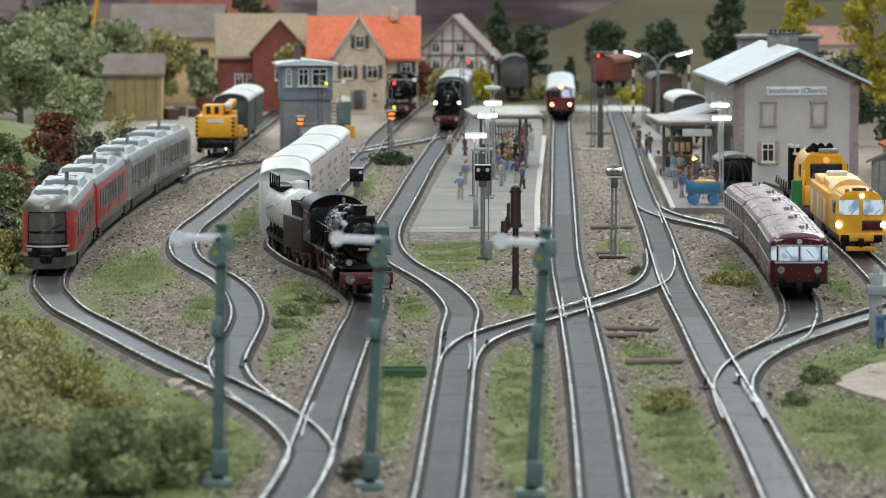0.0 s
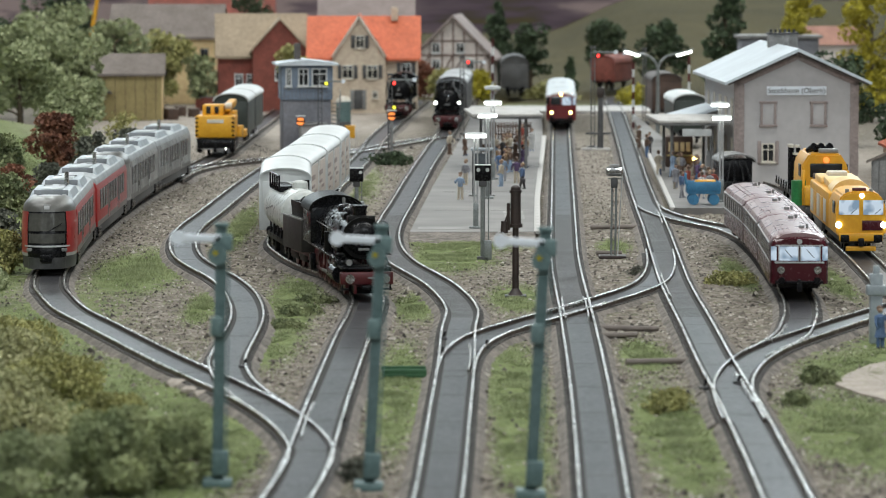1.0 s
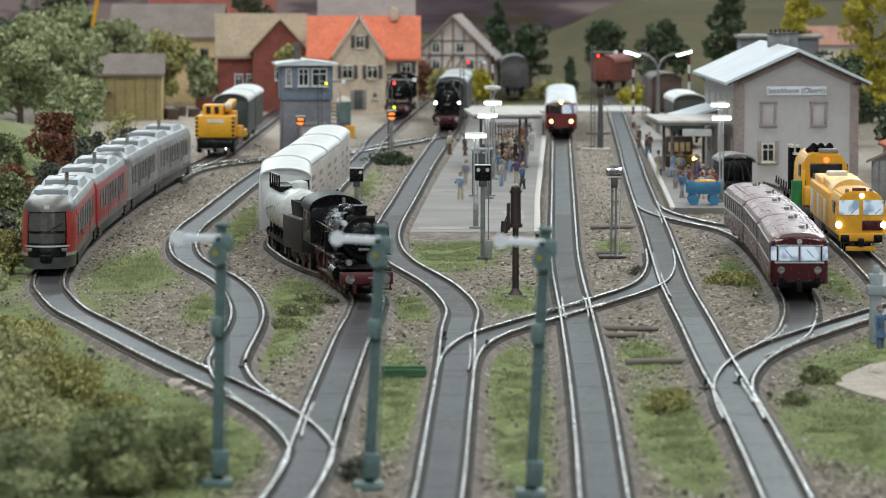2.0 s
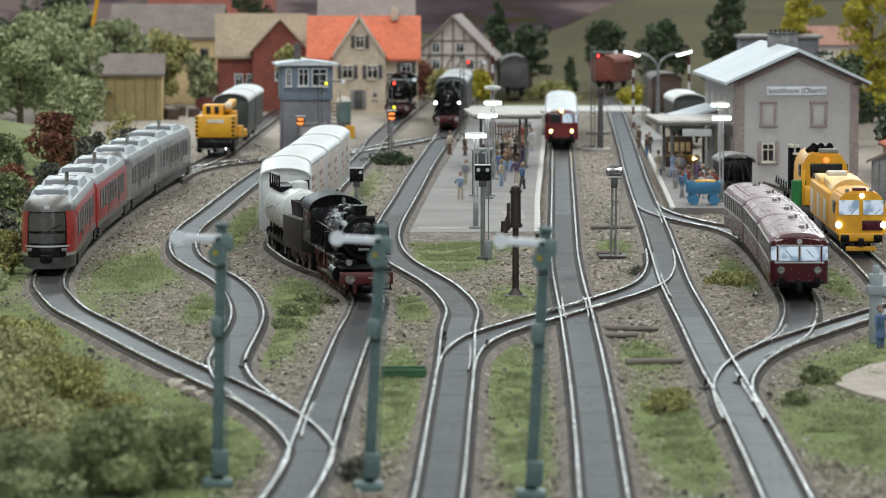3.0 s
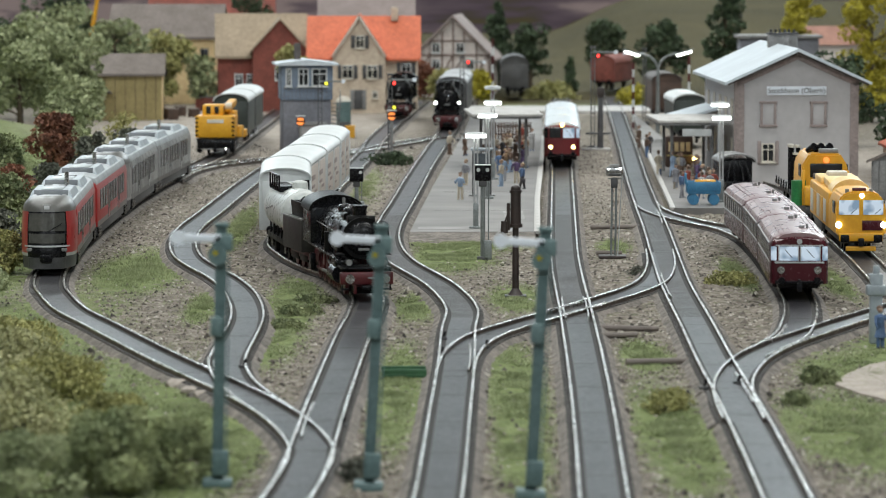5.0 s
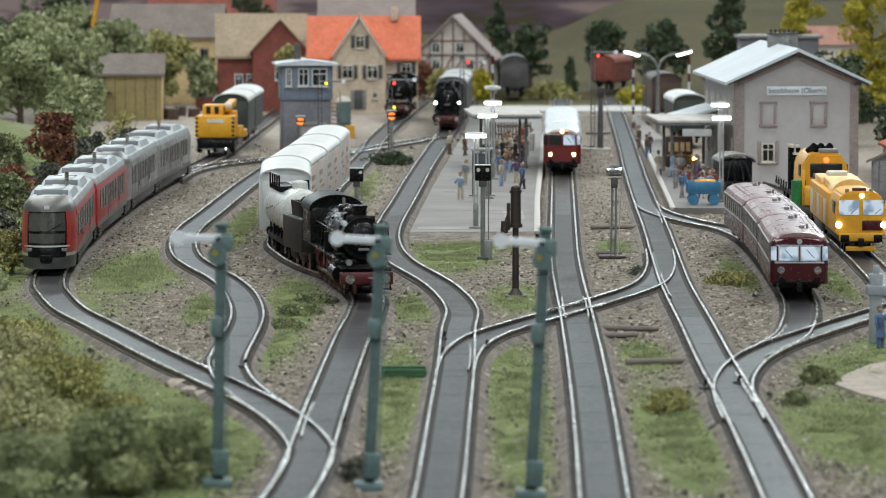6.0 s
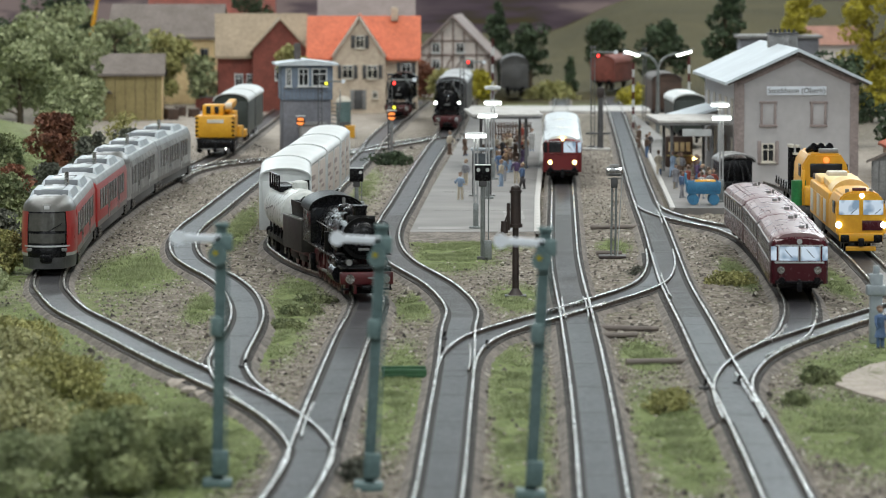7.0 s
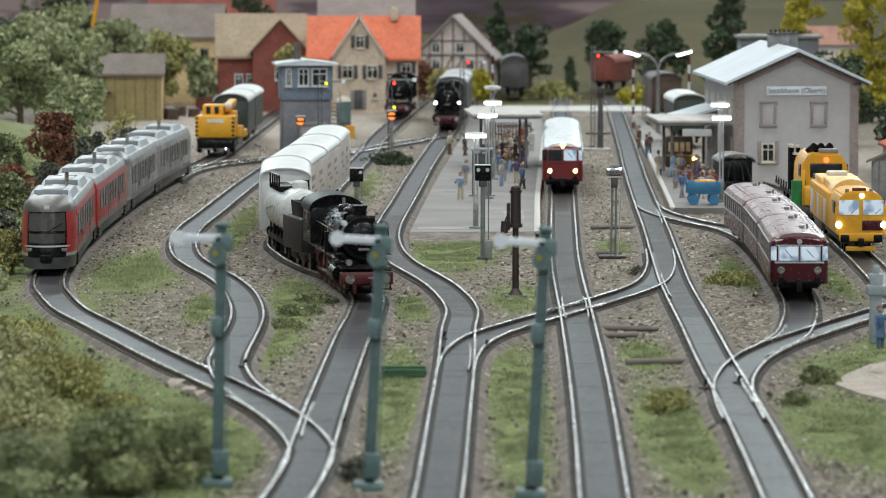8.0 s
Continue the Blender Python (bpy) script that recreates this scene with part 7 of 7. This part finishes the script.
         ("tree", -17.4, 436, 0, 8.2, 3.8, "leaf_olive", "olive tree before the brick house", 2000, 0.28, "round"), ("bush", -2.3, 470, 0, 5.2, 3.6, "leaf_brown", "rust red bush beside the orange-roofed house", 1700, 0.26, "round"),
         ("bush", 0.4, 462, 0, 4.4, 4.4, "leaf_olive", "olive bush before the half-timbered house", 1700, 0.26, "round"), ("bush", 4.2, 470, 0, 4.0, 4.4, "leaf_yellow", "yellow-green bush before the half-timbered house", 1500, 0.26, "round"),
         ("bush", 14, 488, 0, 1.6, 7, "leaf_olive", "olive hedge beyond the road", 1800, 0.26, "bush"), ("bush", 25.4, 474, 0, 1.6, 9, "leaf_yellow", "yellow-green hedge beyond the road", 2200, 0.26, "bush"),
         ("tree", 7.2, 505, 0, 12, 8.4, "leaf_dark", "dark pine on the far slope", 2600, 0.3, "cone"), ("tree", 11.4, 500, 0, 8.6, 5.4, "leaf_dark", "dark tree on the far slope", 2200, 0.3, "round"),
         ("tree", 21.5, 505, 1, 8.6, 6.2, "leaf_dark", "dark tree on the far slope", 2600, 0.3, "round"), ("tree", 28.5, 500, 1, 8.8, 6.6, "leaf_dark", "dark tree on the far slope", 2600, 0.3, "round"),
         ("tree", 16.2, 490, 0, 5.2, 3.0, "leaf_dark", "small dark pine beyond the road", 1300, 0.26, "cone"), ("tree", 34.5, 470, 0, 14.5, 5.4, "leaf_dark", "tall dark conifer behind the station", 3200, 0.3, "column"),
         ("tree", 41.6, 450, 0, 14.0, 6.4, "leaf_yellow", "yellow-green poplar behind the station", 6400, 0.2, "column"), ("tree", 47.4, 425, 0, 14.6, 7.4, "leaf_yellow", "yellow-green poplar behind the station", 7200, 0.2, "column"),
         ("tree", 38.6, 372, 0, 8.6, 6.0, "leaf_dark", "dark green tree beside the station", 3200, 0.25, "round"), ("tree", 39.8, 330, 0, 6.8, 5.0, "leaf_dark", "dark green tree beside the station", 2600, 0.23, "round"),
         ("tree", -24.5, 490, 0, 14.0, 5.5, "leaf_dark", "dark tree between the houses", 2200, 0.3, "column"), ("tree", -50, 500, 0, 15.5, 9, "leaf_dark", "dark tree at the back", 2600, 0.34, "round")]
    for i, (nm, x, y, z, h, w, mt, lb, n, sz, sh) in enumerate(T):
        if y < 235 and mt != "leaf_moss":
            n, sz = int(n * 2.2), sz * 0.62
        z += float(height(np.float64(x), np.float64(y))) if z == 0 else 0
        tree(nm, x, y, z if z < 0.9 else float(height(np.float64(x), np.float64(y))), h, w, mt, lb, 100 + i, n, sz, 0.12 if nm == "bush" else 0.3, sh, nm, nm + "es" if nm == "bush" else "trees")


plants()


# ---- ground scatter ----
def clear_of_tracks(p, d):
    keep = np.ones(len(p), bool)
    for q in LINES.values():
        for k in range(0, len(p), 4000):
            s = p[k:k + 4000]
            dd = ((s[:, None, :] - q[None, ::2, :]) ** 2).sum(-1).min(1)
            keep[k:k + 4000] &= dd > d * d
    keep &= ~((p[:, 1] > 253) & (p[:, 1] < 440) & (p[:, 0] > -2.4 + (p[:, 1] - 254) * 0.03) & (p[:, 0] < 6.4 + (p[:, 1] - 254) * 0.03))
    keep &= ~((p[:, 1] > 276) & (p[:, 0] > 16.2 + (p[:, 1] - 277) * 0.03))
    return p[keep]


def scatter():
    rng = np.random.default_rng(8)
    # static grass
    out = []
    for i, (cx, cy, rx, ry) in enumerate(GRASS):
        if cy > 360:
            continue
        n = int(min(14000, 420 * rx * ry * (0.5 if abs(cx) > 20 else 1)))
        a, r = rng.uniform(0, 2 * math.pi, n), np.abs(rng.normal(0, 0.55, n))
        out.append(np.stack([cx + rx * r * np.cos(a), cy + ry * r * np.sin(a)], 1))
    p = clear_of_tracks(np.concatenate(out), 1.75)
    clump = np.array([noise.noise((x * 0.55, y * 0.25, 0)) for x, y in p])
    p = p[clump > -0.25]
    n = len(p)
    h = rng.uniform(0.07, 0.2, n) * np.where(p[:, 0] < -12, 1.3, 1.0)
    z = height(p[:, 0], p[:, 1])
    t = rng.uniform(0, 2 * math.pi, n)
    wv = np.stack([np.cos(t), np.sin(t), 0 * t], 1) * 0.028
    lean = rng.normal(0, 0.1, (n, 2))
    base = np.stack([p[:, 0], p[:, 1], z - 0.03], 1)
    tip = base + np.stack([lean[:, 0], lean[:, 1], h], 1)
    v = np.stack([base - wv, base + wv, tip], 1).reshape(-1, 3)
    me = bpy.data.meshes.new("grass")
    me.from_pydata((v * CM).tolist(), [], np.arange(n * 3).reshape(-1, 3).tolist())
    me.materials.append(M["blade"])
    tagged(new("grass", me), "short static grass tufts between the tracks", "grass", kind="stuff")
    # loose stones
    n = 80000
    y = 125 + 250 * rng.random(n) ** 1.15
    x = rng.uniform(-0.118, 0.118, n) * y
    p = clear_of_tracks(np.stack([x, y], 1), 1.25)
    p = p[p[:, 0] > -27]
    lawn = np.max([blob(p[:, 0], p[:, 1], *g) for g in GRASS], axis=0)
    p = p[(lawn < 0.55) | (rng.random(len(p)) < 0.15)]
    n = len(p)
    r = rng.uniform(0.04, 0.135, n)[:, None, None] * np.where(rng.random(n) < 0.04, 1.9, 1.0)[:, None, None]
    tet = np.array([(1, 0, 0.2), (-0.2, 0.95, 0.1), (-0.9, -0.1, 0.25), (0.1, -0.9, 0.15), (0.05, 0.1, 0.95)])
    jit = rng.uniform(0.65, 1.25, (n, 5, 3))
    ca, sa = np.cos(t0 := rng.uniform(0, 6.28, n)), np.sin(t0)
    s = tet[None] * jit * r
    sx, sy = s[..., 0] * ca[:, None] - s[..., 1] * sa[:, None], s[..., 0] * sa[:, None] + s[..., 1] * ca[:, None]
    zz = height(p[:, 0], p[:, 1])
    v = np.stack([sx + p[:, :1], sy + p[:, 1:], s[..., 2] + zz[:, None] - 0.02], -1).reshape(-1, 3)
    f = np.array([(0, 1, 4), (1, 2, 4), (2, 3, 4), (3, 0, 4)])
    faces = (np.arange(n)[:, None, None] * 5 + f[None]).reshape(-1, 3)
    me = bpy.data.meshes.new("gravel")
    me.from_pydata((v * CM).tolist(), [], faces.tolist())
    me.materials.append(STONE)
    tagged(new("gravel", me), "loose brown and grey gravel between the tracks", "gravel", kind="stuff")


def stone_material():
    m = bpy.data.materials.new("gravel_grains")
    m.use_nodes = True
    n, l = m.node_tree.nodes, m.node_tree.links
    g = n.new("ShaderNodeNewGeometry")
    r = n.new("ShaderNodeValToRGB")
    stops = [(0.0, (0.03, 0.026, 0.022)), (0.4, (0.13, 0.108, 0.092)), (0.75, (0.28, 0.24, 0.205)), (1.0, (0.52, 0.48, 0.43))]
    while len(r.color_ramp.elements) < 4:
        r.color_ramp.elements.new(0.5)
    for el, (pos, c) in zip(r.color_ramp.elements, stops):
        el.position, el.color = pos, (*c, 1)
    l.new(g.outputs["Random Per Island"], r.inputs[0])
    l.new(r.outputs[0], n["Principled BSDF"].inputs["Base Color"])
    n["Principled BSDF"].inputs["Roughness"].default_value = 0.9
    return m


STONE = stone_material()
scatter()


def small_things():
    rng = random.Random(4)
    t = thing("wooden_trough", cpose(-1.75, 171.5, 0, 2), "dark green wooden trough lying between the tracks", "trough")
    part("base", box(B(), (0, 0, 0.1), (2.0, 1.6, 0.2), 0.04), "green_box", t)
    for y in (-0.7, 0.7):
        part("side", box(B(), (0, y, 0.25), (2.0, 0.14, 0.3), 0.03), "green_box", t)
    for x, y, L, rz, lb in ((9.4, 192, 2.9, -14, "weathered grey log lying in the gravel"), (8.4, 188.5, 2.4, 8, "weathered grey log lying in the gravel"), (11.8, 262.5, 3.4, 2, "dark broken beam lying in the gravel"),
                            (9.9, 176.5, 3.0, 12, "dark old sleeper lying in the weeds"), (10.4, 240, 1.6, 5, "dark plank lying by the signal foot")):
        bm = B()
        rod(bm, (-L / 2, 0, 0.14), (L / 2, 0, 0.16), 0.16, 0.12, n=8)
        box(bm, (L * 0.1, 0.15, 0.1), (L * 0.7, 0.18, 0.16), 0.04, rz=6)
        tagged(part("log", bm, "roof_grey", None, at=cpose(x, y, 0, rz)), lb, "log", "logs in the gravel")
    for x, y, r in ((-11.7, 167.5, 0.5), (-10.9, 165.0, 0.42), (-10.3, 163.6, 0.4), (11.9, 180, 0.16), (16.0, 246, 0.2), (-7.2, 332, 0.3), (14.2, 240.5, 0.15)):
        bm = B()
        bmesh.ops.create_icosphere(bm, subdivisions=2, radius=r)
        for v in bm.verts:
            v.co *= 1 + 0.35 * noise.noise(v.co * 3 + Vector((x, y, 0)))
            v.co.z *= 0.55
        tagged(part("stone", bm, "sandpath", None, at=cpose(x, y, float(height(np.float64(x), np.float64(y))) + r * 0.2)), "pale rounded stone lying in the grass", "stone", "pale stones")
    for x, y in ((-4.0, 151), (-9.0, 172.5), (0.0, 185), (-0.1, 178), (2.0, 181), (12.8, 166), (11.2, 164)):
        t = thing("point_lever", cpose(x, y, RT - 0.15, rng.uniform(-20, 20)), "small dark point lever beside the rail", "point lever", "point levers")
        part("base", box(B(), (0, 0, 0), (0.4, 0.3, 0.14), 0.03), "dgrey", t)
        part("lever", rod(B(), (0, 0, 0), (0.12, 0, 0.35), 0.05, 0.07, n=8), "black", t)
    t = thing("track_mast", cpose(21.05, 186, 0), "galvanised steel mast foot beside the track", "mast")
    part("post", box(B(), (0, 0, 1.7), (0.62, 0.5, 3.4), 0.05), "roof_steel", t)
    part("collar", box(B(), (0, 0, 2.6), (0.95, 0.7, 0.5), 0.08), "roof_steel", t)
    part("top", box(B(), (0, 0, 3.5), (0.3, 0.3, 0.6), 0.03), "roof_steel", t)
    # yard clutter by the crane
    for x, y, s_ in ((-30.6, 432, 1.0), (-28.4, 438, 0.8), (-24.4, 425, 0.9), (-30.2, 441, 0.9)):
        t = thing("crate", cpose(x, y, 0, rng.uniform(0, 40)), "brown wooden crate standing in the yard", "crate", "crates in the yard")
        part("body", box(B(), (0, 0, s_ * 0.6), (s_ * 1.3, s_ * 1.3, s_ * 1.2), 0.04), "timber", t)
        part("lid", box(B(), (0, 0, s_ * 1.24), (s_ * 1.4, s_ * 1.4, 0.1), 0.03), "roof_grey", t)
    t = thing("crane_boom", cpose(-45.5, 482, 0), "yellow lattice crane boom behind the trees", "crane")
    part("boom", rod(B(), (0, 0, 0), (2.6, 0, 15), 0.3, 0.25, n=8), "yellow", t)
    part("base", box(B(), (0, 0, 0.4), (1.6, 1.6, 0.8), 0.1), "dgrey", t)
    t = thing("oil_drum", cpose(-10.3, 398, 0), "teal oil tank with yellow lower crate", "tank")
    part("drum", rod(B(), (0, 0, 1.3), (0, 0, 3.4), 0.75, n=20), "green_mast", t)
    part("cover", rod(B(), (0, 0, 3.4), (0, 0, 3.9), 0.78, 0.5, n=20), "cream", t)
    part("stand", box(B(), (0, 0, 0.65), (1.5, 1.5, 1.3), 0.06), "dgrey", t)
    t = thing("yellow_crate", cpose(-9.4, 390, 0), "yellow plastic crate beside the oil tank", "crate")
    part("crate_body", box(B(), (0, 0, 0.6), (0.9, 0.9, 1.2), 0.06), "yellow", t)
    part("crate_rim", box(B(), (0, 0, 1.2), (1.0, 1.0, 0.12), 0.03), "yellow", t)
    t = thing("brick_wall", cpose(-26.6, 455, 0, 0), "low red brick garden wall", "wall")
    part("wall_body", box(B(), (0, 0, 0.8), (5.4, 0.5, 1.6), 0.03), "brick", t)
    part("coping", box(B(), (0, 0, 1.66), (5.6, 0.7, 0.14), 0.03), "mgrey", t)


small_things()


def platform_furniture():
    t = thing("platform_fence", cpose(6.6, 378, PZ, 2), "low brown slatted fence across the platform", "fence")
    for z in (0.5, 1.3):
        part("rail", box(B(), (0, 0, z), (4.2, 0.1, 0.16), 0.02), "timber", t)
    for k in range(15):
        part("slat", box(B(), (-2.0 + k * 0.285, -0.08, 0.85), (0.17, 0.06, 1.7), 0.01), "timber", t)
    t = thing("information_stand", cpose(2.95, 291, PZ), "small information stand with pale teal roof", "stand")
    for x in (-0.65, 0.65):
        part("post", rod(B(), (x, 0, 0), (x, 0, 3.5), 0.09, n=8), "dgrey", t)
        part("foot_plate", box(B(), (x, 0, 0.06), (0.7, 0.7, 0.12), 0.02), "mgrey", t)
    part("panel", box(B(), (0, -0.05, 2.6), (1.2, 0.1, 1.3), 0.03), "grille_blue", t)
    part("roof", box(B(), (0, 0, 3.55), (1.7, 1.0, 0.2), 0.06), "roof_steel", t, "pale teal roof")
    for x, y in ((5.6, 331), (4.3, 346)):
        t = thing("platform_bench", cpose(x, y, PZ, 4), "brown wooden bench on the platform", "bench", "platform benches")
        part("seat", box(B(), (0, 0, 0.5), (2.0, 0.5, 0.08), 0.02), "timber", t)
        part("backrest", box(B(), (0, 0.26, 0.9), (2.0, 0.07, 0.5), 0.02), "timber", t)
        for sx in (-0.8, 0.8):
            part("leg", box(B(), (sx, 0, 0.24), (0.1, 0.45, 0.48), 0.02), "dgrey", t)
    for x, y, w, sd in ((-7.0, 207.5, 2.2, 81), (-7.5, 200.5, 2.4, 82), (-7.9, 193.5, 1.9, 83)):
        tree("turf_patch", x, y, 0, 0.24, w, "leaf_mid", "low dark green turf beside the steam locomotive's track", sd, 2600, 0.08, 0.04, "bush", "turf", "turf patches")
    tree("bush", -3.05, 137.5, 0, 0.62, 1.3, "leaf_grey", "small dark brown weed beside the mast foot", 77, 1500, 0.07, 0.06, "bush", "bush", "bushes")


platform_furniture()


def motions():
    """The red railbus train slows down as it runs in along the platform."""
    times = [0.0, 0.5, 1.0, 1.5, 2.0, 2.5, 3.0, 3.5, 4.0, 4.5, 5.0, 5.5, 6.0, 6.5, 7.0, 7.5, 8.0]
    front = [422, 411.5, 401, 391, 380.4, 370, 360, 351, 343.5, 337, 331, 325, 319, 313, 307.2, 301.4, 295.4]
    for i, car in enumerate(MOVING):
        rows = []
        for t, y in zip(times, front):
            a, b = on_line("main", y + i * 15.6), on_line("main", y + i * 15.6 + 15.0)
            c = (a + b) / 2
            rows.append((t, cpose(c.x, c.y, RT, math.degrees(math.atan2(b.y - a.y, b.x - a.x)) - 90)))
        walk(car, rows)


def on_line(name, y):
    q = LINES[name][::-1]
    return Vector((float(np.interp(y, q[:, 1], q[:, 0])), y))


def taller(t, k):
    """Raises the parts of a vehicle by the factor k."""
    for ob in t.children:
        ob.matrix_basis = Matrix.Diagonal((1, 1, k, 1)) @ ob.matrix_basis
    return t


MOVING = [taller(railbus(cpose(0, 0), "red railbus with white roof and warm headlights, running in", "red_dark", "rail_roof", True, "lamp_warm", name="moving_railbus", group="moving railbus train"), 1.07) for _ in range(3)]
motions()
